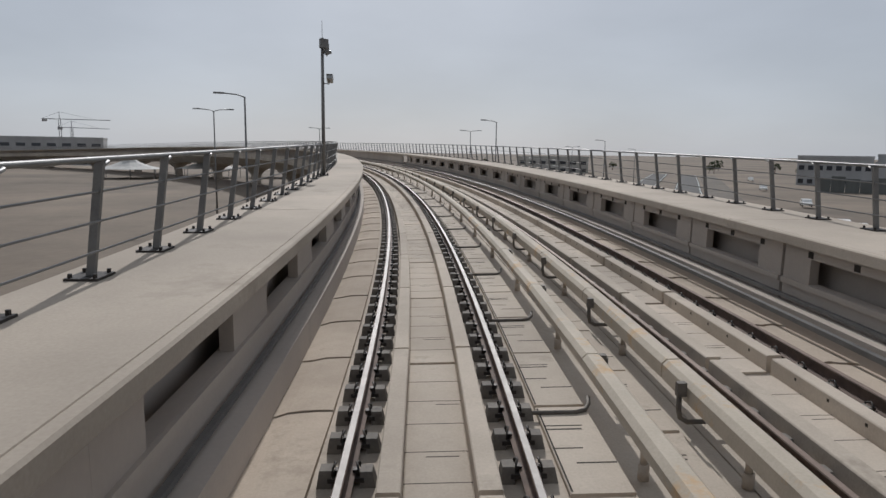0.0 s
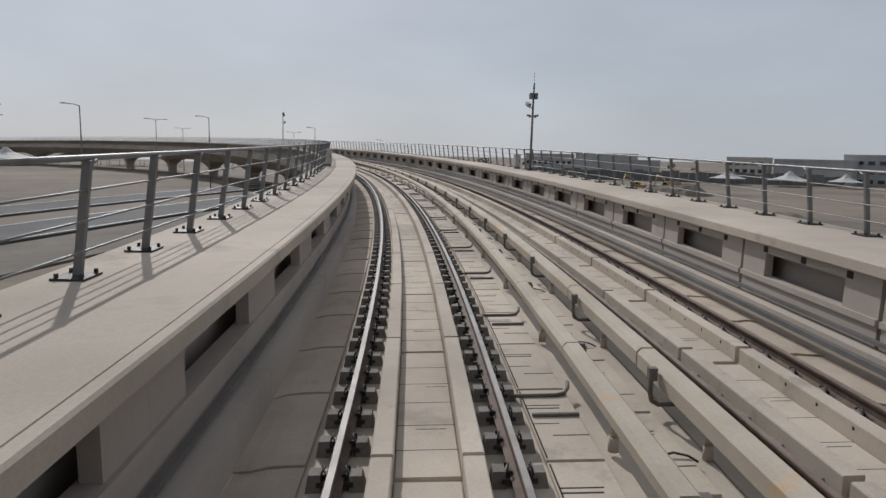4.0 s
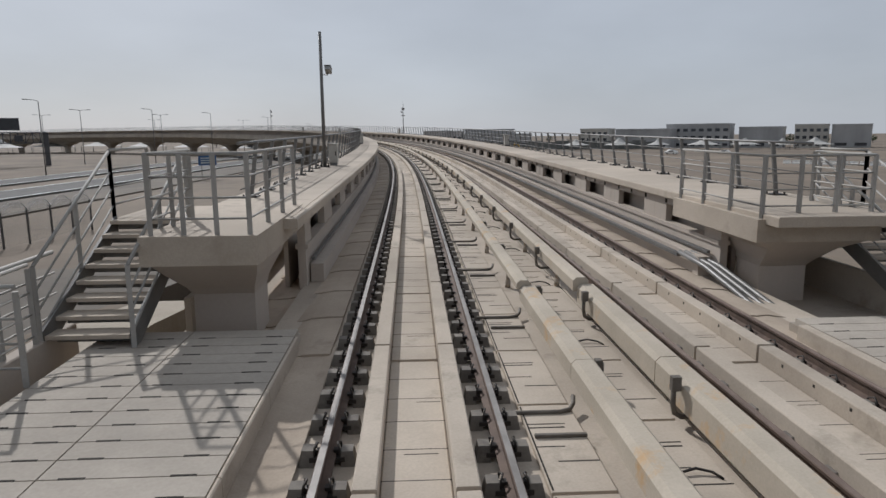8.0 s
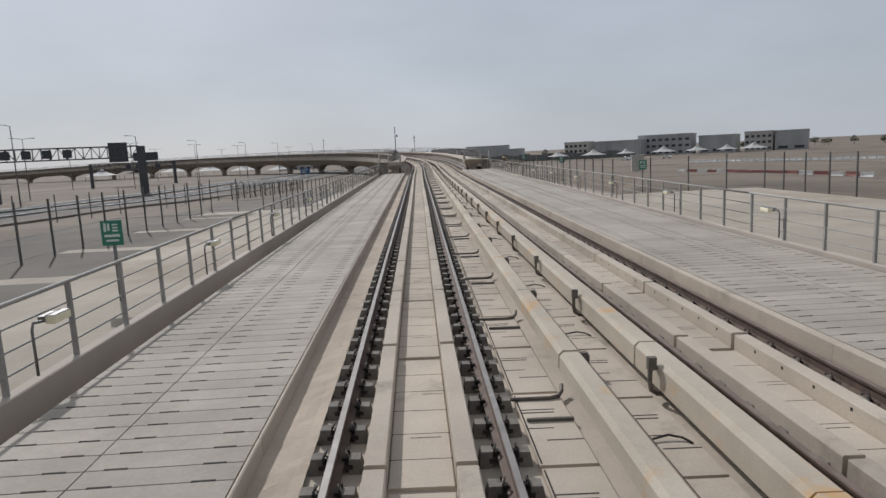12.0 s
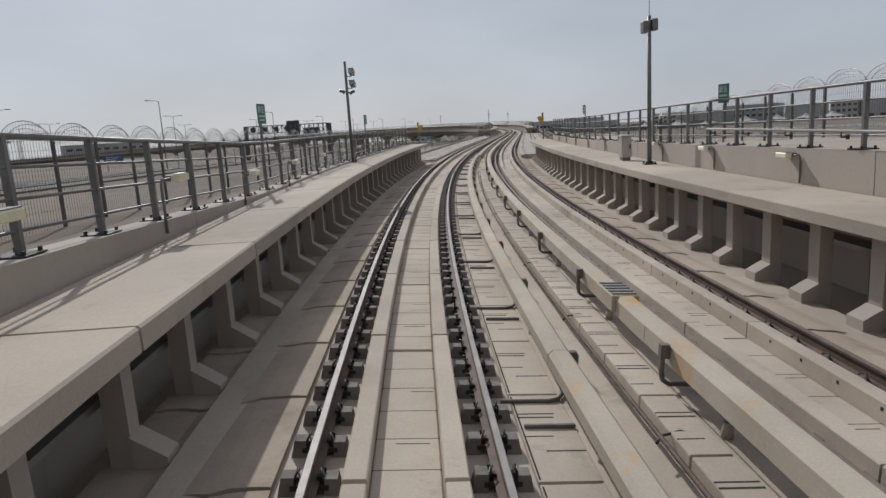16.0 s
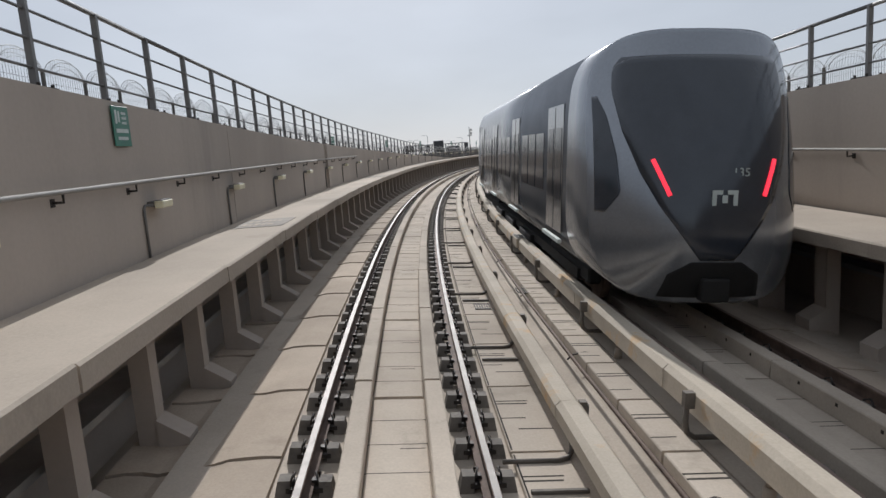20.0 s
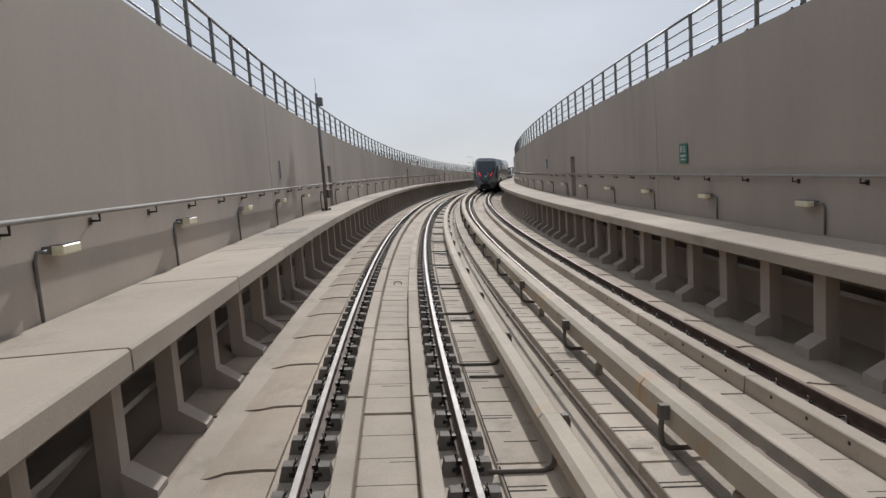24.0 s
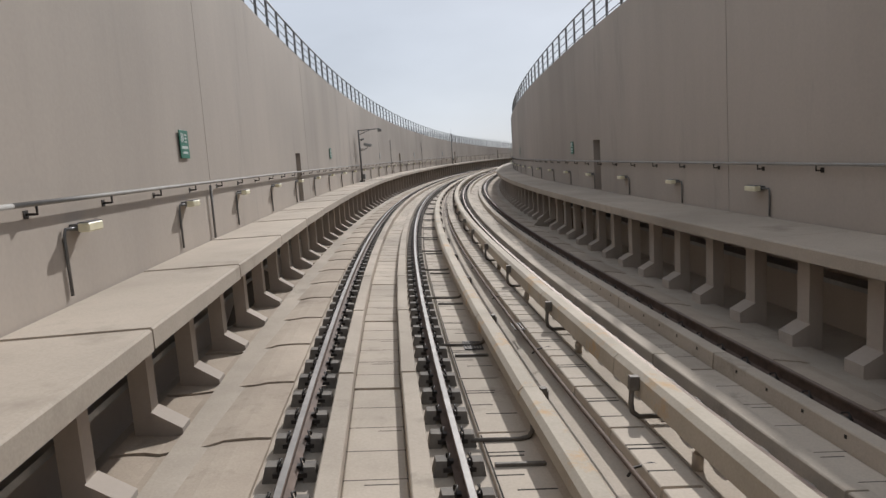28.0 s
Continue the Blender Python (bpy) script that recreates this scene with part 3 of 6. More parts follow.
FAST = fastening_mesh(True)
for (tr, sd), rail in rails.items():
    mid = tr * TRACK_2
    c = mid + sd * 0.7525
    at_s = spread(-500.0, 60.0, 0.6)
    near_s = [s for s in at_s if tr == 0 and -476 < s < -446]
    rest = [s for s in at_s if not (tr == 0 and -476 < s < -446)]
    pieces("rail_fastening", FAST, rail, [turned(s, c, 0, True, mid) for s in near_s])
    joined("rail_fastenings", FAST, [turned(s, c, 0, True, mid) for s in rest], rail,
           "rows of dark spring clips on concrete shoulders")


def block_mesh(name, w, length, z0, z1, mat, cham=0.012):
    bm = bmesh.new()
    pr = [(-w / 2, z0), (w / 2, z0), (w / 2, z1 - cham), (w / 2 - cham, z1), (-w / 2 + cham, z1), (-w / 2, z1 - cham)]
    a = [bm.verts.new((x, -length / 2, z)) for x, z in pr]
    b = [bm.verts.new((x, length / 2, z)) for x, z in pr]
    n = len(pr)
    for i in range(n):
        bm.faces.new((a[i], a[(i + 1) % n], b[(i + 1) % n], b[i]))
    bm.faces.new(a[::-1])
    bm.faces.new(b)
    return mesh_of(name, bm, mat)


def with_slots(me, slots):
    """Adds thin dark boxes to a block; for holes their colour is the shade."""
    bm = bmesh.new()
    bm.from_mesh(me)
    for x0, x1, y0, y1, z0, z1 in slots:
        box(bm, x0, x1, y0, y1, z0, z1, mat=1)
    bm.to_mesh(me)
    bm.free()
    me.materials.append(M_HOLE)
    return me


PLINTH = block_mesh("plinth", 0.19, BAY - 0.06, -0.27, -0.035, M_BED)
# dots on the side face: boxes coloured like the shade in small holes
PLINTH_HOLES = with_slots(block_mesh("plinth", 0.19, BAY - 0.06, -0.27, -0.035, M_BED), [(-0.097, -0.08, y - 0.018, y + 0.018, -0.12, -0.085) for y in (-1.25, -0.65, -0.05, 0.55, 1.15)])
CENTRE = with_slots(block_mesh("slab", 0.57, BAY - 0.085, -0.27, -0.225, M_BED), [(-0.284, 0.284, y - 0.005, y + 0.005, -0.23, -0.224) for y in (-1.16, -0.62, -0.04, 0.52, 1.08)] + [(-0.1, 0.2, -0.72, -0.708, -0.23, -0.2235), (0.02, 0.26, 0.42, 0.43, -0.23, -0.2235)])


def shoulder_mesh(w, length, wave_a, wave_b, flip=False):
    """Screed beside the rail: level next to it, then falling away, with wavy ends; its near end stands a little proud."""
    n = 10
    bm = bmesh.new()
    rows = []
    for end, wave in ((-1, wave_a), (1, wave_b)):
        row = []
        for i in range(n + 1):
            x = w / 2 - w * i / n
            z = -0.218 - 0.19 * min(max(0.0, w * i / n - 0.38), 0.7) + (0.0 if end > 0 else 0.016)
            y = end * length / 2 + 0.03 * math.sin(i * 0.9 + wave) + 0.018 * math.sin(i * 2.3 + 2 * wave) - end * 0.004 * (i % 3)
            row.append((-x if flip else x, y, z))
        rows.append(row)
    top = [[bm.verts.new(q) for q in row] for row in rows]
    low = [[bm.verts.new((x, y, -0.42)) for x, y, z in row] for row in rows]
    for i in range(n):
        bm.faces.new((top[0][i], top[0][i + 1], top[1][i + 1], top[1][i]))
        bm.faces.new((top[0][i], low[0][i], low[0][i + 1], top[0][i + 1]))
        bm.faces.new((top[1][i + 1], low[1][i + 1], low[1][i], top[1][i]))
    for i in (0, n):
        bm.faces.new((top[0][i], top[1][i], low[1][i], low[0][i]))
    return mesh_of("slab", bm, M_SCREED)


SHOULDERS = [shoulder_mesh(1.55, BAY / 2 - 0.018, a, b) for a, b in ((0.4, 2.1), (2.1, 0.4))]
SHOULDERS_2 = [shoulder_mesh(1.0, BAY / 2 - 0.018, a, b, True) for a, b in ((1.4, 3.1), (3.1, 1.4))]
BETWEEN = with_slots(block_mesh("slab", 0.52, BAY / 2 - 0.05, -0.275, -0.205, M_BED, 0.008), [(-0.25, 0.1, 0.3, 0.325, -0.23, -0.2035), (-0.25, 0.12, 0.38, 0.4, -0.23, -0.2035), (-0.1, 0.25, -0.35, -0.33, -0.23, -0.2035), (-0.25, 0.02, -0.08, -0.062, -0.23, -0.2035), (-0.25, -0.234, -0.8, 0.8, -0.23, -0.2035)])
RAISED = with_slots(block_mesh("slab", 0.34, BAY / 3 - 0.05, -0.275, -0.16, M_BED, 0.01), [(-0.165, 0.165, 0.1, 0.125, -0.2, -0.1585), (-0.165, 0.165, 0.18, 0.2, -0.2, -0.1585), (-0.165, 0.06, -0.3, -0.284, -0.2, -0.1585)])
for tr, bed in enumerate(track_bed):
    mid = tr * TRACK_2
    off = 0.0 if tr == 0 else -0.35
    st = comb(-488.0, 30.0, BAY, -154.5 + off)
    far_st = comb(31.0, 425.0, BAY, -154.5 + off)
    for sd in (-1, 1):
        me = PLINTH if tr == 0 or sd < 0 else PLINTH_HOLES
        pieces("plinth", me, bed, [laid(s + BAY / 2, mid + sd * 0.385, 0, mid) for s in st])
        joined("plinths", PLINTH, [laid(s + BAY / 2, mid + sd * 0.385, 0, mid) for s in far_st], bed, "row of long concrete plinths beside the rail")
    pieces("slab", CENTRE, bed, [laid(s + BAY / 2 - 0.06, mid, 0, mid) for s in st])
    half = comb(-486.0, 34.0, BAY / 2, -154.3 + off)
    for k, s in enumerate(half):
        if not RAMP_0 + 1 < s < RAMP_1 - 1:
            if tr == 0:
                pieces("slab", SHOULDERS[k % 2], bed, [laid(s + BAY / 4, -1.825, 0, mid)])
    if tr:
        for par in (0, 1):
            joined("slab_row", SHOULDERS_2[par], [laid(s + BAY / 4, TRACK_2 + 1.54, 0, mid) for s in half[par::2] if not RAMP_0 + 1 < s < RAMP_1 - 1], bed, "row of short screed slabs beside the rail")
pieces("slab", BETWEEN, mid_bed, [laid(s + BAY / 4, 1.3, 0, 0.0) for s in comb(-486.0, 28.0, BAY / 2, -154.3)])
pieces("slab", BETWEEN, mid_bed, [laid(s + 0.6, 2.24, 0, TRACK_2) for s in comb(-226.0, -130.0, BAY / 2, -154.5)])
joined("slab_row", BETWEEN, [laid(s + 0.6, 2.15, 0, TRACK_2) for s in comb(-129.0, 60.0, BAY / 2, -154.5)], mid_bed, "row of short concrete slabs between the covers")
pieces("slab", RAISED, mid_bed, [laid(s + 0.6, 2.34, 0, TRACK_2) for s in comb(-486.0, -229.0, BAY / 3, -154.5)])

# along the ramp the strips beside the tracks are filled with loose sand
for name, l0, l1, mid in (("left", -1.46, -1.0, 0.0), ("right", TRACK_2 + 1.0, 5.0, TRACK_2)):
    rn = random.Random(21)
    bm = bmesh.new()
    rows = []
    for s in steps(RAMP_0 + 0.2, RAMP_1 - 0.2, 0.16):
        rows.append([bm.verts.new(canted(s, l0 + (l1 - l0) * i / 4, -0.232 + rn.uniform(-0.008, 0.008) + (0.02 if i in (0, 4) else 0), mid)) for i in range(5)])
    for a, b in zip(rows, rows[1:]):
        for i in range(4):
            bm.faces.new((a[i], a[i + 1], b[i + 1], b[i]))
    structure("sand_strip", bm, M_SCREED, "strip of loose pale sand beside the rail", "sand")


# steel lifting loops left in the centre slab
bm = bmesh.new()
tube(bm, [(-0.09, 0, -0.23), (-0.09, 0, -0.17), (-0.06, 0.01, -0.15), (0.06, 0.01, -0.15), (0.09, 0, -0.17), (0.09, 0, -0.23)], 0.011, 5)
LOOP_STEEL = mesh_of("lifting_loop", bm, M_IRON)
for s in (-160.3, -391.0):
    ob = tagged(new("lifting_loop", LOOP_STEEL), "dark steel lifting loop cast in the centre slab", "lifting loop", "lifting loops")
    ob.matrix_world = turned(s, 0.02, 0, True)


# covered conductor rails between the tracks
def cover_mesh(w, h0, h1, length):
    bm = bmesh.new()
    pr = [(-w / 2, h0), (-w / 2 + 0.03, h0), (w / 2 - 0.03, h0), (w / 2, h0 + 0.03), (w / 2, h1 - 0.05), (w / 2 - 0.05, h1), (-w / 2 + 0.05, h1), (-w / 2, h1 - 0.05)]
    a = [bm.verts.new((x, -length / 2, z)) for x, z in pr]
    b = [bm.verts.new((x, length / 2, z)) for x, z in pr]
    for i in range(8):
        bm.faces.new((a[i], a[(i + 1) % 8], b[(i + 1) % 8], b[i]))
    bm.faces.new(a[::-1])
    bm.faces.new(b)
    return mesh_of("cover", bm, M_COVER)


COVER_1, COVER_2 = cover_mesh(0.27, -0.05, 0.17, BAY - 0.02), cover_mesh(0.29, -0.12, 0.17, BAY - 0.02)
COVER_1_SLIM, COVER_2_SLIM = cover_mesh(0.25, 0.0, 0.17, BAY - 0.02), cover_mesh(0.25, 0.0, 0.24, BAY - 0.02)
# on the viaduct the covers are slimmer and stand clear of the slab on insulators
COVER_1_HIGH, COVER_2_HIGH = cover_mesh(0.225, 0.11, 0.25, BAY - 0.02), cover_mesh(0.245, 0.06, 0.27, BAY - 0.02)


def insulator_mesh(top):
    bm = bmesh.new()
    tube(bm, [(0, 0, -0.26), (0, 0, -0.12)], 0.05, 8)
    tube(bm, [(0, 0, -0.12), (0, 0, top)], 0.032, 8)
    box(bm, -0.08, 0.08, -0.06, 0.06, top - 0.03, top + 0.004)
    return mesh_of("insulator", bm, M_BED)


def bracket_mesh():
    """Dark hook that stands at the cover's side and bends to a foot below it."""
    bm = bmesh.new()
    box(bm, -0.06, 0.03, -0.035, 0.035, 0.06, 0.2)
    tube(bm, [(-0.03, 0, 0.12), (-0.03, 0, -0.08), (-0.01, 0, -0.17), (0.06, 0, -0.215), (0.42, 0, -0.215)], 0.026, 6)
    return mesh_of("bracket", bm, M_BRACKET)


def clamp_mesh():
    bm = bmesh.new()
    box(bm, -0.02, 0.05, -0.04, 0.04, 0.02, 0.14)
    tube(bm, [(0.05, 0, 0.1), (0.06, 0, -0.02), (0.04, 0, -0.12)], 0.03, 5, r1=0.006)
    return mesh_of("clamp", bm, M_BRACKET)


def rod_mesh():
    """Feed bar from the running rail to the cover, bent ahead at its end."""
    bm = bmesh.new()
    tube(bm, [(0, 0, 0), (0.5, 0, 0.0), (0.6, 0.04, 0.005), (0.66, 0.14, 0.02), (0.68, 0.24, 0.06)], 0.024, 6)
    return mesh_of("bar", bm, M_BRACKET)


BRACKET, CLAMP, ROD = bracket_mesh(), clamp_mesh(), rod_mesh()
for k, (l, me, in_trough, mid) in enumerate(((1.78, COVER_1, COVER_1_SLIM, 0.0), (2.69, COVER_2, COVER_2_SLIM, TRACK_2))):
    conductor = thing("conductor_rail", "cream-coloured cover of a conductor rail with orange marks between the tracks", "conductor rail", "covered conductor rails")
    high, top, lh = ((COVER_1_HIGH, 0.11, 1.71), (COVER_2_HIGH, 0.06, 2.6))[k]
    pieces("cover", me, conductor, [laid(s, l, 0, mid) for s in comb(RAMP_0 + 2, VIADUCT_0, BAY, -154.0)])
    on_viaduct = comb(VIADUCT_0, 190.0, BAY, -154.0)
    pieces("cover", high, conductor, [laid(s, lh, 0, mid) for s in on_viaduct])
    joined("insulators", insulator_mesh(top), [turned(s, lh, 0, True, mid) for s in on_viaduct], conductor, "dusty insulator posts under the cover")
    in_cut, lt = comb(-496.0, RAMP_0 + 2, BAY, -154.0), 2.69 if k else 1.64
    pieces("cover", in_trough, conductor, [laid(s, lt, 0, mid) for s in in_cut])
    joined("insulators", insulator_mesh(0.0), [turned(s, lt, 0, True, mid) for s in in_cut], conductor, "dusty insulator posts under the cover")
    st = comb(-488.0, 60.0, BAY, -153.0)
    if k:
        pieces("bracket", BRACKET, conductor, [turned(s, (lh - 0.17 if s > VIADUCT_0 else l - 0.19) if s > RAMP_0 else lt - 0.165, 0.08 if s > VIADUCT_0 else 0.02, True, mid) for s in st])
    else:
        pieces("clamp", CLAMP, conductor, [turned(s + 0.75, lh + 0.12 if s > VIADUCT_0 else l + 0.16 if s > RAMP_0 else lt + 0.14, 0.08 if s > VIADUCT_0 else 0.0, True, mid) for s in st])
        pieces("bar", ROD, conductor, [turned(s + 0.2, 0.93, -0.19, True, mid) for s in st])

# low wire loops and cross bars on the strip between the covers
bm = bmesh.new()
tube(bm, [(-0.22, -0.02, -0.21), (-0.14, 0.06, -0.18), (0.02, 0.1, -0.165), (0.14, 0.06, -0.18), (0.2, -0.02, -0.2)], 0.012, 5)
LOOP = mesh_of("wire_loop", bm, M_IRON)
bm = bmesh.new()
box(bm, -0.24, 0.24, -0.022, 0.022, -0.215, -0.18, bevel=0.006)
CROSSBAR = mesh_of("cross_bar", bm, M_BRACKET)
pieces("wire_loop", LOOP, mid_bed, [turned(s + 0.35, 2.24, 0, True, TRACK_2) for s in comb(-488.0, -20.0, BAY, -154.5)])
pieces("cross_bar", CROSSBAR, mid_bed, [turned(s + 1.15, 1.32, 0.01, True, 0.0) for s in comb(-488.0, -20.0, BAY, -154.5)])


# ribbed boxes over the joints of the second cover
def joint_box(s):
    ob = thing("joint_box", "pale ribbed box over a joint of the conductor cover", "joint box", "cover joint boxes", m=turned(s, 2.69, 0.055, True, TRACK_2))
    bm = bmesh.new()
    box(bm, -0.18, 0.17, -0.36, 0.36, -0.02, 0.19, bevel=0.012)
    part("housing", bm, M_COVER, ob)
    for i in range(5):
        bm = bmesh.new()
        box(bm, -0.16, 0.15, -0.28 + i * 0.14 - 0.022, -0.28 + i * 0.14 + 0.022, 0.192, 0.205)
        part("rib", bm, M_STEEL, ob)


for s in (-269.6, -326.7):
    joint_box(s)

bm = bmesh.new()
tube(bm, [canted(s, 2.06, -0.17, TRACK_2) for s in steps(-490, -30, 3.0)], 0.022, 6)
tagged(part("cable_pipe", bm, M_RUST), "thin brown steel pipe laid between the two tracks", "pipe")


def grate_mesh():
    bm = bmesh.new()
    box(bm, -0.14, 0.14, -0.2, -0.18, -0.2, -0.185)
    box(bm, -0.14, 0.14, 0.18, 0.2, -0.2, -0.185)
    for i in range(7):
        x = -0.13 + i * 0.26 / 6
        box(bm, x - 0.008, x + 0.008, -0.18, 0.18, -0.205, -0.187)
    return mesh_of("drain_grate", bm, M_IRON)


GRATE = grate_mesh()
for s in spread(-480.0, -250.0, 27.2, -466.5):
    for l, mid in ((1.4, 0.0), (2.15, TRACK_2)):
        ob = tagged(new("drain_grate", GRATE), "dark iron drain grate set in the concrete strip", "drain grate", "drain grates")
        ob.matrix_world = turned(s, l, 0.0, True, mid)

# ---- the viaduct's sides ----
def post_mesh(name, height, lean, plate=True, w=0.05, d=0.075):
    """Flat steel post with a bolted foot plate and a gusset at its head. x across towards the track, y along."""
    bm = bmesh.new()
    vs = box(bm, -d / 2, d / 2, -w / 2, w / 2, 0.0, height)
    for v in vs:
        v.co.x += lean * (v.co.z / height)
    if lean:
        tube(bm, [(lean * 0.93, 0, height - 0.12), (lean * 1.05, 0.05, height - 0.03), (lean * 1.05, 0.14, height)], 0.018, 5)
    if plate:
        box(bm, -0.16, 0.14, -0.17, 0.17, 0.0, 0.022, mat=1)
        for y in (-0.13, 0.13):
            for x in (-0.12, 0.1):
                box(bm, x - 0.014, x + 0.014, y - 0.014, y + 0.014, 0.022, 0.06, mat=1)
    return mesh_of(name, bm, M_STEEL, M_IRON)


def rails_along(parent, l, h_of, heights, radii, s0, s1, step=2.0, mats=None, name="rail", cut=30.0):
    """Lengths of round rail along the line at the given heights over a base line."""
    a = s0
    while a < s1 - 0.5:
        b = min(a + cut, s1)
        for hh, r, dl in zip(heights, radii, [0] * len(heights)):
            bm = bmesh.new()
            tube(bm, [level(s, l, h_of(s) + hh) for s in steps(a, b, step)], r, 6)
            part(name, bm, mats or M_STEEL, parent)
        a = b


POST_VIADUCT = {-1: post_mesh("post", 1.04, 0.15), 1: post_mesh("post", 1.04, -0.15)}
for side, l, wh in ((-1, -3.13, LEFT_H), (1, 7.42, RIGHT_H_VIADUCT)):
    railing = thing("railing", "grey steel railing with wire rails along the viaduct walkway", "railing", "viaduct railings")
    rails_along(railing, l + (-side) * 0.13, lambda s: wh, (1.06, 0.78, 0.52, 0.26), (0.028, 0.011, 0.011, 0.011), -134.0, 200.0, 2.5, name="rail")
    rails_along(railing, l + (-side) * 0.13, lambda s: wh, (1.06, 0.55), (0.03, 0.02), 200.0, 430.0, 5.0, name="rail", cut=60.0)
    st = spread(-133.5, 60.0, 1.5, -3.7)
    pieces("post", POST_VIADUCT[side], railing, [turned(s, l, wh) for s in st])
    joined("posts", POST_VIADUCT[side], [turned(s, l, wh) for s in spread(60.5, 430.0, 1.5, -3.7)], railing, "far row of grey steel railing posts")


def slab_mesh(name, w, length, thick, mat, cham=0.015):
    return block_mesh(name, w, length, -thick, 0.0, mat, cham)


def long_slab(parent, l0, l1, h, thick, s0, s1):
    bm = bmesh.new()
    c = 0.02
    g = l1 - 0.11 if l1 < 0 else l0 + 0.11        # a shallow drip groove runs along the track side
    sweep(bm, [(l0, h - thick), (l1, h - thick), (l1, h - c), (l1 - c, h), (g + 0.01, h), (g + 0.006, h - 0.008), (g - 0.006, h - 0.008), (g - 0.01, h), (l0 + c, h), (l0, h - c)], s0, s1, 2.0)
    part("slab", bm, M_WALK, parent)


SPAN = 27.4
for side, l0, l1, wh in ((-1, -3.5, -1.69, LEFT_H), (1, 5.62, 7.85, RIGHT_H_VIADUCT)):
    walkway = tagged(thing("walkway", "raised dusty concrete walkway along the viaduct parapet", "walkway"), kind="structure")
    marks = [VIADUCT_0] + [s for s in spread(VIADUCT_0 + 2, VIADUCT_1 - 2, SPAN, -51.1)] + [VIADUCT_1]
    for a, b in zip(marks, marks[1:]):
        long_slab(walkway, l0, l1, wh, 0.16, a + 0.012, b - 0.012)

# the parapet under each walkway: a web with windows in it, and cable ducts at its foot
def window_bay_mesh(th, z0, z1, o0, o1, length, hole):
    bm = bmesh.new()
    a, b = -length / 2, length / 2
    box(bm, -th / 2, th / 2, a, b, z0, o0)
    box(bm, -th / 2, th / 2, a, b, o1, z1)
    box(bm, -th / 2, th / 2, a, a + (length - hole) / 2, o0, o1)
    box(bm, -th / 2, th / 2, b - (length - hole) / 2, b, o0, o1)
    box(bm, -th / 2 - 0.04, th / 2 + 0.04, a, b, o0 - 0.09, o0 - 0.003)
    # small holes as dark boxes: the shade inside is only colour
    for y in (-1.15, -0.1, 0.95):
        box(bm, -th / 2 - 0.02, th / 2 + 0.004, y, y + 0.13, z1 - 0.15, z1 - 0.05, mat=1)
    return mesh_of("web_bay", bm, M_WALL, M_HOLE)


WEB_L = window_bay_mesh(0.14, -0.5, LEFT_H - 0.165, 0.52, 0.93, BAY - 0.004, 2.0)
WEB_R = window_bay_mesh(0.14, -0.5, RIGHT_H_VIADUCT - 0.165, 0.46, 0.85, BAY - 0.004, 2.0)
for side, l, me, outer in ((-1, -2.0, WEB_L, -3.42), (1, 5.82, WEB_R, 7.8)):
    parapet = tagged(thing("parapet", "concrete parapet web with rows of rectangular openings", "parapet"), kind="structure")
    st = spread(-134.0, 60.0, BAY, -54.0)
    poses = [turned(s, l, 0) @ (Matrix.Identity(4) if side < 0 else Matrix.Diagonal((-1, 1, 1, 1))) for s in st]
    pieces("web_bay", me, parapet, poses)
    wh = LEFT_H if side < 0 else RIGHT_H_VIADUCT
    bm = bmesh.new()
    a, b = sorted((outer, outer + (0.1 if side < 0 else -0.1)))
    sweep(bm, [(a, -0.95), (b, -0.95), (b, 0.1), (a, 0.1)], VIADUCT_0, VIADUCT_1, 3.0)
    part("outer_wall", bm, M_DECK, parapet)
    bm = bmesh.new()
    a, b = sorted((l + side * 0.3, l + side * 0.38))
    sweep(bm, [(a, -0.5), (b, -0.5), (b, wh - 0.17), (a, wh - 0.17)], -133.6, 60.0, 3.0)
    part("back_wall", bm, M_WALL, parapet)
    bm = bmesh.new()
    a, b = (l - 0.07, l + 0.07)
    sweep(bm, [(a, -0.5), (b, -0.5), (b, wh - 0.17), (a, wh - 0.17)], 62.0, VIADUCT_1, 3.0)
    part("web", bm, M_WALL, parapet)
    for (d0, d1, z0, z1, mat) in ((0.1, 0.34, -0.5, 0.1, M_WALL), (0.12, 0.18, 0.17, 0.22, M_STEEL)):
        bm = bmesh.new()
        a, b = sorted((l - side * d0, l - side * d1))
        sweep(bm, [(a, z0), (b, z0), (b, z1), (a, z1)], -133.6, 120.0, 2.5)
        part("cable_duct", bm, mat, parapet)

# a bright steel duct beside the second track, which dips at the viaduct's end
bm = bmesh.new()
sweep(bm, [(5.3, 0.0), (5.39, 0.0), (5.39, 0.07), (5.3, 0.07)], -133.0, 60.0, 2.0)
for k in range(3):
    tube(bm, [level(-133.0, 5.36 + k * 0.12, 0.08), level(-134.0, 5.42 + k * 0.14, 0.0), level(-135.6, 5.5 + k * 0.16, -0.3), level(-136.6, 5.55 + k * 0.17, -0.42)], 0.05, 8)
tagged(part("cable_conduit", bm, M_STEEL), "grey steel cable conduit beside the track bending down", "conduit")

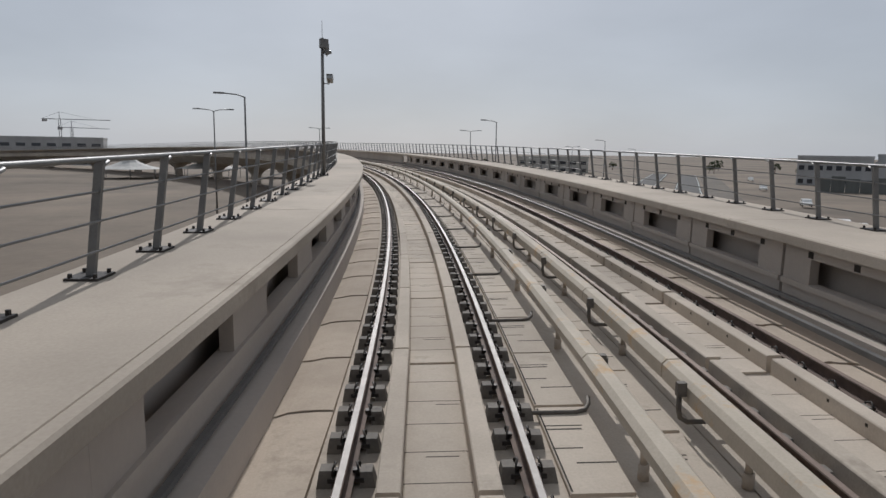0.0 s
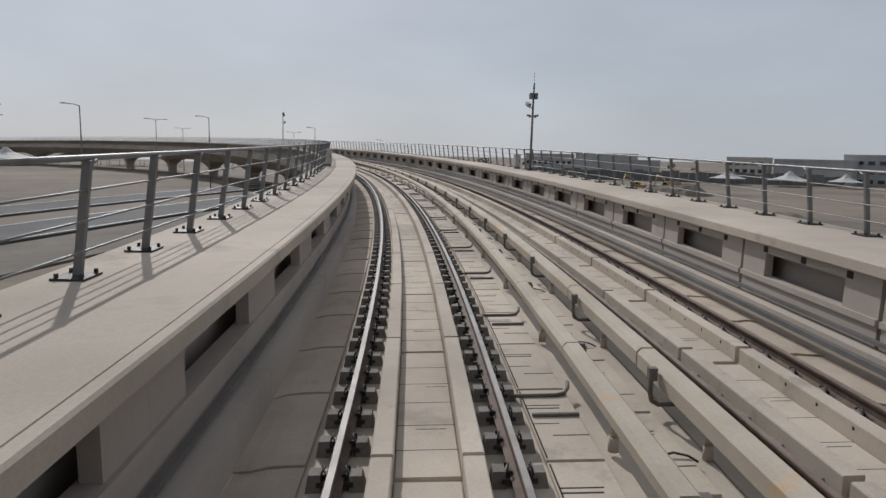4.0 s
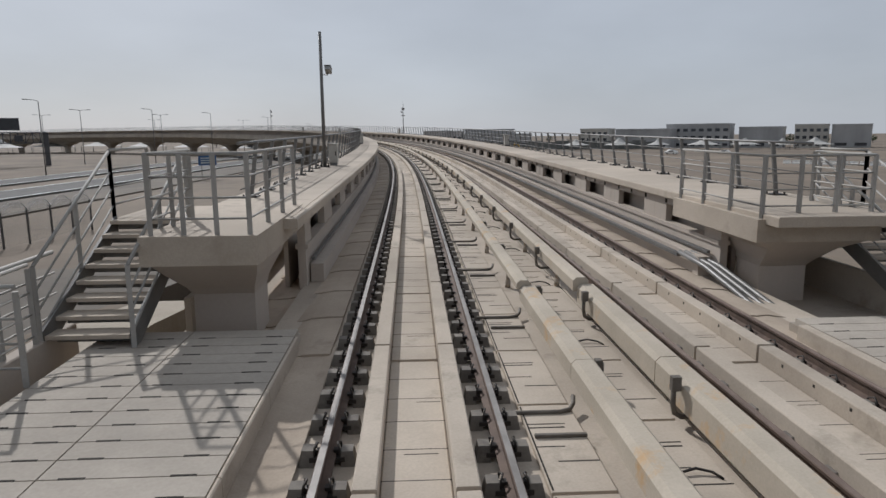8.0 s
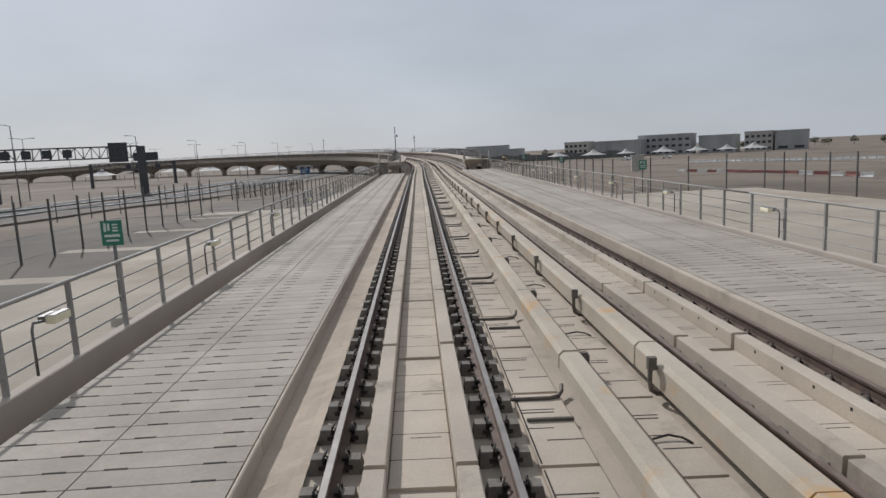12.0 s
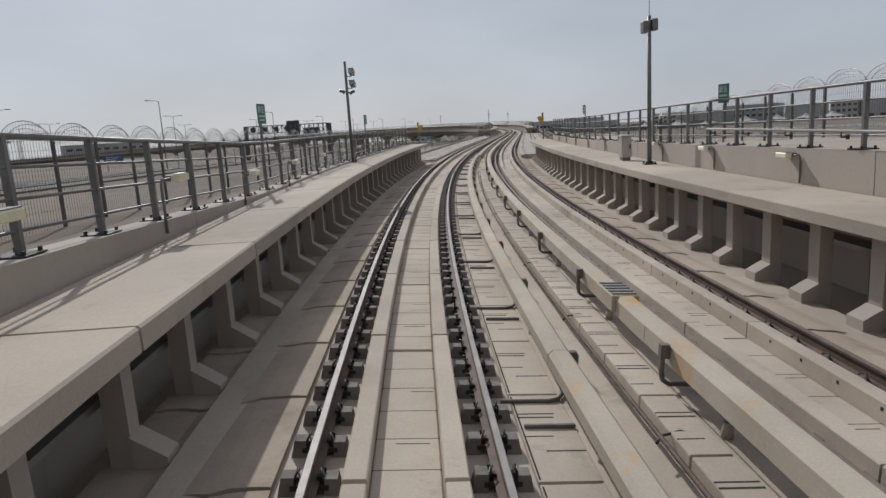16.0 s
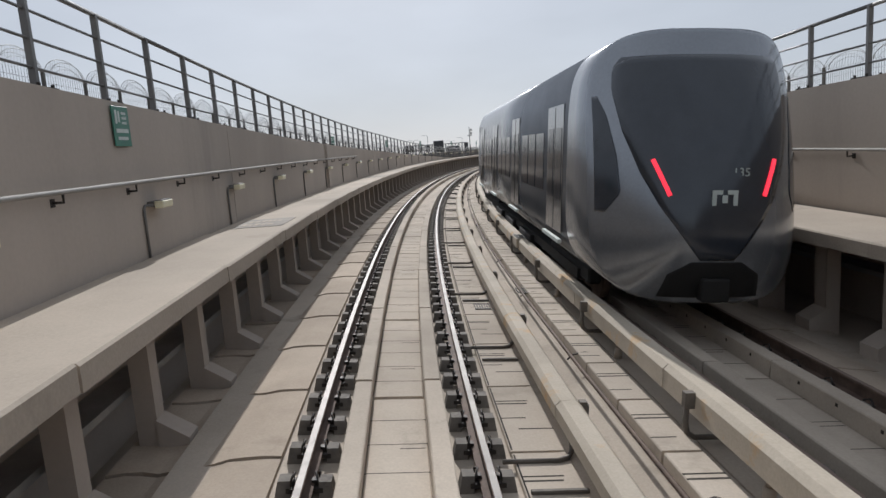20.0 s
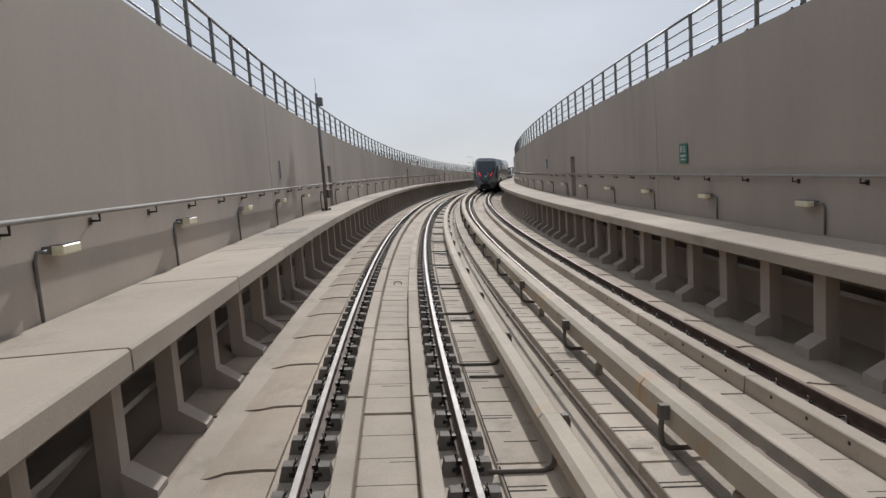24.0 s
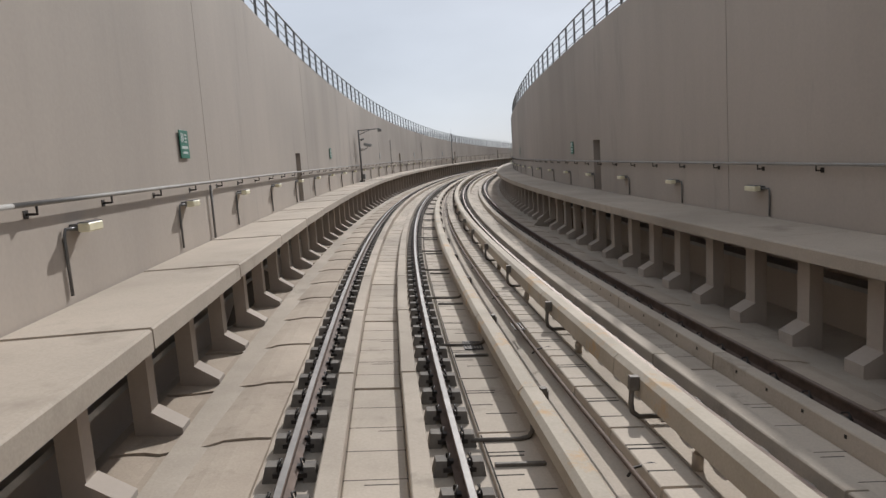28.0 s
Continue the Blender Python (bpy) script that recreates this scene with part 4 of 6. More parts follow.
# piers
def pier(s):
    top = rail_z(s) - 2.7
    m = turned(s, 1.9, 0)
    x, y = m.translation.x, m.translation.y
    base = float(ground_z(x, y)[0]) - 0.4
    ob = thing("viaduct_pier", "concrete pier with a flared head under the viaduct", "pier", "viaduct piers")
    psi = at(s)[0]
    ob.matrix_world = Matrix.Translation((x, y, base)) @ Euler((0, 0, psi)).to_matrix().to_4x4()
    h = top - base
    bm = bmesh.new()
    n = 16
    rings = []
    for z, a, b in ((0, 1.0, 0.9), (h * 0.45, 1.0, 0.9), (h * 0.62, 1.15, 1.2), (h * 0.8, 1.7, 2.6), (h - 0.35, 2.4, 5.0), (h, 2.5, 5.6)):
        rings.append([bm.verts.new((a * math.copysign(abs(math.cos(t)) ** 0.6, math.cos(t)), b * math.copysign(abs(math.sin(t)) ** 0.6, math.sin(t)), z))
                      for t in [2 * math.pi * (i + 0.5) / n for i in range(n)]])
    for u, v in zip(rings, rings[1:]):
        for i in range(n):
            bm.faces.new((u[i], u[(i + 1) % n], v[(i + 1) % n], v[i]))
    bm.faces.new(rings[0][::-1])
    bm.faces.new(rings[-1])
    part("shaft", bm, M_DECK, ob)


for s in spread(-110.0, 430.0, SPAN, -78.5):
    pier(s)


# ---- masts and cabinets ----
def mast(s, l, wh, height, items, label):
    """items: (kind, height, side angle in degrees)"""
    ob = thing("mast", label, "mast", "line-side masts", m=turned(s, l, wh))
    bm = bmesh.new()
    tube(bm, [(0, 0, 0.02), (0, 0, height)], 0.062, 10, r1=0.05)
    part("pole", bm, M_STEEL, ob)
    bm = bmesh.new()
    box(bm, -0.16, 0.16, -0.16, 0.16, 0, 0.03, bevel=0.006)
    for a, b in ((0.12, 0.12), (-0.12, 0.12), (0.12, -0.12), (-0.12, -0.12)):
        box(bm, a - 0.02, a + 0.02, b - 0.02, b + 0.02, 0.03, 0.08)
    part("base_plate", bm, M_IRON, ob)
    for kind, z, ang in items:
        r = Matrix.Translation((0, 0, z)) @ Euler((0, 0, radians(ang))).to_matrix().to_4x4()
        if kind == "camera":
            bm = bmesh.new()
            tube(bm, [r @ Vector(p) for p in ((0.04, 0, -0.12), (0.2, 0, -0.14), (0.24, 0, -0.05))], 0.018, 6)
            part("arm", bm, M_STEEL, ob)
            bm = bmesh.new()
            box(bm, 0.14, 0.34, -0.24, 0.16, -0.06, 0.07, r @ Matrix.Rotation(radians(-18), 4, "X"), bevel=0.012)
            box(bm, 0.13, 0.35, -0.28, 0.17, 0.075, 0.09, r @ Matrix.Rotation(radians(-18), 4, "X"))
            part("camera_housing", bm, M_GALV, ob, "pale surveillance camera housing with a sun shield")
        elif kind == "box":
            bm = bmesh.new()
            box(bm, 0.05, 0.2, -0.14, 0.14, -0.15, 0.15, r, bevel=0.012)
            part("junction_box", bm, M_STEEL, ob)
        elif kind == "lamp":
            bm = bmesh.new()
            tube(bm, [r @ Vector(p) for p in ((0.03, 0, 0), (0.12, 0, 0.02))], 0.02, 6)
            tube(bm, [r @ Vector(p) for p in ((0.1, 0, -0.04), (0.16, 0, 0.02), (0.3, 0, 0.05))], 0.075, 8, r1=0.05)
            part("floodlight", bm, M_STEEL, ob)
        elif kind == "antenna":
            bm = bmesh.new()
            tube(bm, [(0, 0, z), (0.0, 0, z + 0.55)], 0.008, 5)
            part("antenna", bm, M_IRON, ob)
    return ob


mast(14.8, -2.96, LEFT_H, 4.55, [("box", 4.2, 20), ("box", 4.35, -60), ("lamp", 4.05, 0), ("camera", 3.2, 0), ("antenna", 4.55, 0)], "grey steel mast with antenna boxes and a camera")
mast(-44.0, 7.25, RIGHT_H_VIADUCT, 4.4, [("box", 3.75, 0), ("box", 3.75, 180), ("camera", 3.3, 180), ("lamp", 2.75, 0), ("lamp", 2.75, 180), ("antenna", 4.4, 0)], "grey steel mast with cameras and floodlights")
mast(-122.9, -2.92, LEFT_H, 4.45, [("camera", 3.2, 0)], "plain grey steel mast with one camera on the viaduct walkway")
mast(-251.4, -3.02, left_h(-251.4), 3.9, [("camera", 3.45, 0), ("camera", 3.0, 0), ("lamp", 2.75, 180), ("lamp", 2.7, 0), ("box", 0.75, 0)], "grey steel mast with two cameras and floodlights")
mast(-259.2, 6.5, RIGHT_H, 4.0, [("box", 3.7, 180), ("box", 3.75, 0), ("antenna", 4.0, 0)], "grey steel mast with antenna boxes on the trough walkway")
mast(-383.3, -2.75, left_h(-383.3), 4.2, [("box", 3.9, 0), ("box", 0.6, 60), ("antenna", 4.2, 0)], "dark steel mast with an antenna box before the trough wall")
gallows = mast(-436.3, -2.92, left_h(-436.3), 3.1, [("lamp", 2.5, 0), ("box", 0.3, 0)], "steel mast with a bracket arm, lamp and camera")
bm = bmesh.new()
tube(bm, [(0, 0, 3.05), (1.3, -0.3, 3.08)], 0.03, 6)
tube(bm, [(0, 0, 2.8), (0.75, -0.17, 3.05)], 0.02, 6)
part("arm", bm, M_STEEL, gallows)
bm = bmesh.new()
box(bm, 1.2, 1.42, -0.45, -0.2, 2.9, 3.05, bevel=0.02)
part("lamp_head", bm, M_STEEL, gallows)
bm = bmesh.new()
tube(bm, [(-0.05, 0.1, 2.6), (-0.1, 0.9, 0.1)], 0.02, 6)
part("stay", bm, M_STEEL, gallows)


bm = bmesh.new()
tube(bm, [(0.04, 0, 1.95), (0.38, 0.02, 1.95), (0.45, 0.03, 2.02), (0.46, 0.03, 2.1)], 0.02, 6)
tube(bm, [(0.04, 0, 1.9), (0.2, 0, 1.84), (0.36, 0.02, 1.92)], 0.012, 5)
part("arm", bm, M_STEEL, gallows)
bm = bmesh.new()
tilt = Matrix.Translation((0.5, 0.0, 2.16)) @ Matrix.Rotation(radians(14), 4, "Y") @ Matrix.Rotation(radians(-12), 4, "X")
box(bm, -0.24, 0.2, -0.08, 0.08, -0.06, 0.06, tilt, bevel=0.015)
box(bm, -0.27, 0.25, -0.1, 0.1, 0.062, 0.078, tilt)
part("camera_housing", bm, M_GALV, gallows, "pale surveillance camera housing with a sun shield")


def cabinet(s, l, wh, w=0.4, d=0.3, h=0.75):
    ob = thing("equipment_cabinet", "pale grey steel equipment cabinet standing on the walkway", "cabinet", "walkway cabinets", m=turned(s, l, wh))
    bm = bmesh.new()
    box(bm, -d / 2, d / 2, -w / 2, w / 2, 0.1, h, bevel=0.012)
    part("body", bm, M_CABINET, ob)
    bm = bmesh.new()
    box(bm, -d / 2 - 0.02, d / 2 + 0.02, -w / 2 - 0.02, w / 2 + 0.02, h, h + 0.03, bevel=0.006)
    part("lid", bm, M_CABINET, ob)
    bm = bmesh.new()
    box(bm, -d / 2 + 0.03, d / 2 - 0.03, -w / 2 + 0.03, w / 2 - 0.03, 0.0, 0.1)
    part("plinth", bm, M_STEEL, ob)
    bm = bmesh.new()
    box(bm, -d / 2 + 0.02, d / 2 - 0.02, -w / 2 - 0.012, -w / 2 - 0.001, 0.14, h - 0.05)
    door = part("door", bm, M_CABINET, ob)
    bm = bmesh.new()
    box(bm, d / 2 - 0.07, d / 2 - 0.04, -w / 2 - 0.04, -w / 2 - 0.014, 0.36, 0.5)
    part("handle", bm, M_IRON, door)


for s, l, wh in ((-11.5, -3.02, LEFT_H), (-46.2, -2.95, LEFT_H), (-94.5, -2.95, LEFT_H), (-121.9, -2.72, LEFT_H), (-42.0, 7.1, RIGHT_H_VIADUCT), (-99.6, 7.3, RIGHT_H_VIADUCT), (-257.0, 6.4, RIGHT_H)):
    cabinet(s, l, wh)

# ---- the planked ramp deck ----
PLANK_P = 0.305


def plank_mesh(w):
    bm = bmesh.new()
    g = 0.016
    box(bm, -w / 2, w / 2, -PLANK_P / 2 + g / 2, PLANK_P / 2 - g / 2, -0.1, 0.0)
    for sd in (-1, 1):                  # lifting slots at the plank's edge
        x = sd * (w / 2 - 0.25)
        # dark boxes, not cut; the shade in the slots is their colour
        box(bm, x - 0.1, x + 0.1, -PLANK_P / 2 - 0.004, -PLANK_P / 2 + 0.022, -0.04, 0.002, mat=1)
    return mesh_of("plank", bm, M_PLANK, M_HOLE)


for name, rows, edge in (("left", ((-3.93, -2.847), (-2.833, -1.505)), (-1.5, -1.46)), ("right", ((5.16, 6.693), (6.707, 8.28)), (5.02, 5.15))):
    deck = tagged(thing("plank_walkway", "flush walkway of grey concrete planks beside the track", "walkway"), kind="structure")
    for a, b in rows:
        me = plank_mesh(b - a)
        near_end = -183.0 if name == "left" else -196.0
        pieces("plank", me, deck, [turned(s, (a + b) / 2, 0.0) for s in spread(RAMP_0 + 0.4, near_end, PLANK_P, -155.5)])
        joined("planks", me, [turned(s, (a + b) / 2, 0.0) for s in spread(near_end, RAMP_1 - 0.3, PLANK_P, -155.5)], deck, "rows of grey concrete planks with lifting slots")
    kerbs = block_mesh("kerb", edge[1] - edge[0], BAY / 2 - 0.012, -0.5, -0.002, M_WALK)
    pieces("kerb", kerbs, deck, [turned(s, sum(edge) / 2, 0) for s in spread(RAMP_0 + 0.9, RAMP_1 - 0.9, BAY / 2, -155.5)])
    bm = bmesh.new()
    a, b = (-3.94, -1.51) if name == "left" else (5.18, 8.45)
    sweep(bm, [(a, -0.5), (b, -0.5), (b, -0.102), (a, -0.102)], RAMP_0, RAMP_1, 3.0)
    part("bearer", bm, M_DECK, deck)
    l, top = (-4.5, 0.1) if name == "left" else (8.4, 0.1)
    a, b = (-4.58, -4.4) if name == "left" else (8.32, 8.48)
    bm = bmesh.new()
    sweep(bm, [(a, -0.5), (b, -0.5), (b, top - 0.015), (b - 0.015, top), (a + 0.015, top), (a, top - 0.015)], RAMP_0, RAMP_1, 3.0)
    part("edge_beam", bm, M_WALL, deck)
    railing = thing("railing", "grey steel railing with four rails along the plank walkway", "railing", "ramp railings")
    heights = (0.98, 0.72, 0.46, 0.2)
    rails_along(railing, l, lambda s: top, heights, (0.028, 0.014, 0.014, 0.014), RAMP_0 + 1, RAMP_1 - 0.2, 3.0, M_RAILING)
    me = post_mesh("post", heights[0], 0.0, False, 0.055, 0.055)
    me.materials.clear()
    me.materials.append(M_RAILING)
    pieces("post", me, railing, [turned(s, l, top) for s in spread(RAMP_0 + 1, RAMP_1 - 0.2, 1.5, -155.1)])


# ---- landings and stairs at the viaduct's end ----
def straight_rail(parent, pts, heights, post_at, mat, post_h=1.0, r=0.024):
    """Railing through base points: rails at the heights, a post at each listed point."""
    for k, hh in enumerate(heights):
        bm = bmesh.new()
        tube(bm, [p + Vector((0, 0, hh)) for p in pts], r if k == 0 else r * 0.62, 6)
        part("rail", bm, mat, parent)
    for p in post_at:
        bm = bmesh.new()
        box(bm, p.x - 0.028, p.x + 0.028, p.y - 0.028, p.y + 0.028, p.z, p.z + post_h)
        part("post", bm, mat, parent)


def landing(side, s_front, wh):
    """Concrete landing block with a flight down towards the planks. side -1: left of the line."""
    def q(s, l, h):
        return level(s, l, h)
    inner = -1.9 if side < 0 else 5.5
    edge = -3.36 if side < 0 else 7.55
    outer = -4.45 if side < 0 else 8.55
    block = thing("landing", "concrete landing block with railings and a stair at the viaduct's end", "landing", "viaduct end landings")
    lo, hi = sorted((inner, edge))
    bm = bmesh.new()
    sweep(bm, [(lo, wh - 0.36), (hi, wh - 0.36), (hi, wh + 0.012), (lo, wh + 0.012)], s_front, s_front + 3.4, 1.7)
    part("top_slab", bm, M_WALK, block)
    # the support spreads towards the slab like a corbel
    bm = bmesh.new()
    mid = (lo + hi) / 2
    rings = []
    for h, half, d0, d1 in ((-0.5, 0.42, 0.95, 1.75), (wh - 0.95, 0.42, 0.95, 1.75), (wh - 0.82, 0.46, 0.8, 1.8), (wh - 0.55, 0.6, 0.4, 2.0), (wh - 0.362, (hi - lo) / 2 - 0.06, 0.12, 2.2)):
        rings.append([bm.verts.new(q(s_front + d, mid + a * half, h)) for d, a in ((d0, -1), (d0, 1), (d1, 1), (d1, -1))])
    for u, v in zip(rings, rings[1:]):
        for i in range(4):
            bm.faces.new((u[i], u[(i + 1) % 4], v[(i + 1) % 4], v[i]))
    bm.faces.new(rings[0][::-1])
    bm.faces.new(rings[-1])
    part("support", bm, M_WALL, block)
    # flight
    n = 8
    rise, tread = (wh + 0.0) / n, 0.28
    lo, hi = sorted((edge, outer))
    top_s = s_front + 1.9
    stair = thing("stair", "steel and concrete stair with eight treads beside the landing", "stair", "landing stairs")
    for i in range(n):
        bm = bmesh.new()
        s1 = top_s - (n - 1 - i) * tread
        h = rise * (i + 1)
        sweep(bm, [(lo + 0.05, h - 0.05), (hi - 0.05, h - 0.05), (hi - 0.05, h), (lo + 0.05, h)], s1 - tread, s1 + 0.02, 0.3)
        part("tread", bm, M_WALK, stair)
        bm = bmesh.new()
        sweep(bm, [(lo + 0.05, h - rise), (hi - 0.05, h - rise), (hi - 0.05, h - 0.05), (lo + 0.05, h - 0.05)], s1 - 0.02, s1 - 0.002, 0.3)
        part("riser", bm, M_STEEL, stair)
    for l in (lo, hi - 0.04):
        bm = bmesh.new()
        p = [q(top_s - n * tread, l, -0.1), q(top_s, l, wh - 0.2), q(top_s, l, wh + 0.05), q(top_s - n * tread, l, 0.22)]
        o = q(top_s, l + 0.04, 0) - q(top_s, l, 0)
        f = [bm.verts.new(v) for v in p]
        g = [bm.verts.new(v + o) for v in p]
        bm.faces.new(f)
        bm.faces.new(g[::-1])
        for i in range(4):
            bm.faces.new((f[i], f[(i + 1) % 4], g[(i + 1) % 4], g[i]))
        part("stringer", bm, M_STEEL, stair)
    bm = bmesh.new()
    sweep(bm, [(lo, wh - 0.15), (hi, wh - 0.15), (hi, wh + 0.005), (lo, wh + 0.005)], top_s + 0.01, s_front + 3.4, 1.0)
    part("upper_landing", bm, M_WALK, stair)
    for l in (lo, hi):
        foot, head = q(top_s - n * tread, l, 0.0), q(top_s, l, wh)
        straight_rail(stair, [foot, head], (1.0, 0.7, 0.45, 0.2), [foot, foot.lerp(head, 0.5), head], M_RAILING)
    # railings round the block
    li, le = inner + (-0.12 if side < 0 else 0.12), edge + (0.12 if side < 0 else -0.12)
    sf = s_front + 0.12
    z = wh + 0.012
    rail = thing("railing", "grey steel railing round the landing", "railing", "landing railings")
    pts = [q(s_front + 3.3, li, z), q(sf, li, z), q(sf, le, z), q(sf + 1.6, le, z)]
    mids = []
    for a, b, k in zip(pts, pts[1:], (3, 3, 2)):
        mids += [a.lerp(b, i / k) for i in range(k)]
    straight_rail(rail, pts, (1.0, 0.72, 0.46, 0.2), mids + [pts[-1]], M_RAILING)
    pts = [q(s_front + 3.3, outer, z), q(top_s, outer, z)]
    straight_rail(rail, pts, (1.0, 0.72, 0.46, 0.2), [pts[0], pts[1]], M_RAILING)
    # short gate railings on the planks before the stair
    foot = top_s - n * tread
    pts = [q(foot - 0.1, outer, 0.0), q(foot - 1.2, outer, 0.0), q(foot - 1.2, outer + (0.5 if side < 0 else -0.5), 0.0)]
    straight_rail(rail, pts, (1.05, 0.72, 0.46, 0.2), pts, M_RAILING)


landing(-1, -137.6, LEFT_H)
landing(1, -135.6, RIGHT_H)


# yellow boards on posts where the trough begins
def board(s, l, wh, turn):
    ob = thing("marker_board", "yellow tapering marker board on a grey post", "sign", "yellow marker boards", m=turned(s, l, wh))
    bm = bmesh.new()
    tube(bm, [(0, 0, 0), (0, 0, 2.0)], 0.05, 8)
    part("post", bm, M_STEEL, ob)
    bm = bmesh.new()
    w = turn
    pr = [(-0.05 * w, 1.15), (0.18 * w, 1.15), (0.42 * w, 1.62), (0.36 * w, 1.74), (-0.05 * w, 1.74)]
    f = [bm.verts.new((x, -0.07, z)) for x, z in pr]
    g = [bm.verts.new((x, -0.055, z)) for x, z in pr]
    bm.faces.new(f)
    bm.faces.new(g[::-1])
    for i in range(5):
        bm.faces.new((f[i], f[(i + 1) % 5], g[(i + 1) % 5], g[i]))
    part("board", bm, M_YELLOW, ob)
    bm = bmesh.new()
    box(bm, -0.09, -0.01, -0.1, -0.03, 1.75, 1.98, bevel=0.01)
    part("lamp", bm, M_IRON, ob)


board(-222.5, -3.3, 0.9, 1)
board(-227.0, 6.75, 1.0, -1)

# ---- the trough ----
for side, l0, l1, wh, start in ((-1, -3.1, -1.8, LEFT_H, -416.0), (1, 5.62, 7.1, RIGHT_H, -416.0)):
    walkway = tagged(thing("walkway", "raised concrete walkway on columns along the trough wall", "walkway"), kind="structure")
    me = slab_mesh("slab", l1 - l0, BAY - 0.014, 0.19, M_WALK, 0.02)
    st = spread(TROUGH_0 + 2, RAMP_0 - 3.4, BAY, start)
    pieces("slab", me, walkway, [turned(s + BAY / 2, (l0 + l1) / 2, left_h(s + BAY / 2) if side < 0 else wh) for s in st])
    bm = bmesh.new()
    hw = 0.1 if side < 0 else 0.135
    f = -side
    vs = box(bm, -0.12, 0.08, -hw, hw, -0.5, wh - 0.1)
    # wedge-shaped foot towards the track
    foot = box(bm, 0.08, 0.38 if side < 0 else 0.34, -hw - 0.03, hw + 0.03, -0.5, 0.1 if side < 0 else -0.1)
    for v in foot:
        if v.co.z > -0.2 and v.co.x > 0.2:
            v.co.z = -0.1 if side < 0 else -0.24
    for v in vs + foot:
        v.co.x *= f
    me = mesh_of("column", bm, M_WALL)
    lc = -2.43 if side < 0 else 6.1
    at_s = spread(TROUGH_0 + 2, RAMP_0 - 0.8, 1.537, -458.33) if side < 0 else spread(TROUGH_0 + 2, RAMP_0 - 0.8, 1.4017, -265.55)
    pieces("column", me, walkway, [turned(s, lc, 0) for s in at_s])
    # cable trays behind the columns
    for k, hh in enumerate((0.35, 0.7)):
        bm = bmesh.new()
        a, b = sorted((-2.95 if side < 0 else 6.95, -2.6 if side < 0 else 6.6))
        sweep(bm, [(a, hh), (b, hh), (b, hh + 0.07), (a, hh + 0.07)], -480.0, RAMP_0 - 1.0, 4.0)
        part("cable_tray", bm, M_GALV, walkway)

# handrails on the walls
for side, l, hh, wall in ((-1, WALL_L + 0.11, 2.36, WALL_L), (1, WALL_R - 0.11, 2.05, WALL_R)):
    handrail = thing("handrail", "grey tubular handrail on brackets along the trough wall", "handrail", "trough handrails")
    rails_along(handrail, l, lambda s: hh, (0.0,), (0.026,), -500.0, -311.0 if side < 0 else -262.0, 2.0, M_RAILING)
    bm = bmesh.new()
    o = -side * 0.11
    tube(bm, [(0, 0, -0.02), (0, 0, -0.1), (-o, 0, -0.1)], 0.014, 6)
    box(bm, -o - 0.008, -o + 0.008, -0.04, 0.04, -0.14, -0.06)
    me = mesh_of("bracket", bm, M_IRON)
    pieces("bracket", me, handrail, [turned(s, l, hh) for s in spread(-500.0, -311.0 if side < 0 else -262.0, BAY / 2, -415.2)])


# walkway lights with their conduits
def light_parts(side, drop=0.62):
    f = -side
    bm = bmesh.new()
    box(bm, 0.0, 0.12, -0.18, 0.18, -0.05, 0.045, bevel=0.012)
    for v in bm.verts:
        v.co.x = v.co.x * f + 0.1 * f
    body = mesh_of("diffuser", bm, M_LAMP)
    bm = bmesh.new()
    box(bm, -0.08, 0.02, -0.15, 0.15, -0.03, 0.04)
    box(bm, 0.02, 0.13, -0.17, 0.17, 0.046, 0.056)
    for v in bm.verts:
        v.co.x = v.co.x * f + 0.08 * f
    back = mesh_of("housing", bm, M_STEEL)
    bm = bmesh.new()
    tube(bm, [(0.1 * f, -0.2, 0.0), (0.03 * f, -0.3, 0.0), (0.025 * f, -0.33, -0.08), (0.025 * f, -0.33, -drop)], 0.018, 6)
    return body, back, mesh_of("conduit", bm, M_STEEL)


for side, wall, hh in ((-1, WALL_L, 2.05), (1, WALL_R, 1.6)):
    a, b, c = light_parts(side, 0.7 if side < 0 else 0.5)
    for s in spread(-500.0, -232.0, 3.77 if side < 0 else 3.75, -468.65 if side < 0 else -464.4):
        ob = thing("walkway_light", "small cream box light with a conduit on the trough wall", "light", "walkway lights", m=turned(s, wall, hh - (0.22 if s > -266 and side < 0 else 0)))
        for nm, me in (("diffuser", a), ("housing", b), ("conduit", c)):
            part(nm, me, [], ob)

# the same lights on the ramp's railings
for side, l in ((-1, -4.44), (1, 8.34)):
    a, b, c = light_parts(side)
    for s in spread(-226.0, -141.0, 6.2, -149.5 if side < 0 else -192.0):
        ob = thing("walkway_light", "small cream box light with a conduit on the ramp railing", "light", "ramp lights", m=turned(s, l, 0.78))
        for nm, me in (("diffuser", a), ("housing", b), ("conduit", c)):
            part(nm, me, [], ob)

# railings on the wall crowns
for side, l in ((-1, WALL_L - 0.2), (1, WALL_R + 0.2)):
    top_of = lambda s: crown(s, side)
    railing = thing("railing", "grey steel railing with four rails on the trough wall crown", "railing", "trough railings")
    rails_along(railing, l, top_of, (1.05, 0.78, 0.5, 0.22), (0.03, 0.016, 0.016, 0.016), -512.0, RAMP_0 - 1.0, 2.5, M_STEEL)
    me = post_mesh("post", 1.05, 0.0, True, 0.055, 0.07)
    pieces("post", me, railing, [turned(s, l, crown(s, side)) for s in spread(-500.0, RAMP_0 - 1.0, 1.5, -394.9)])


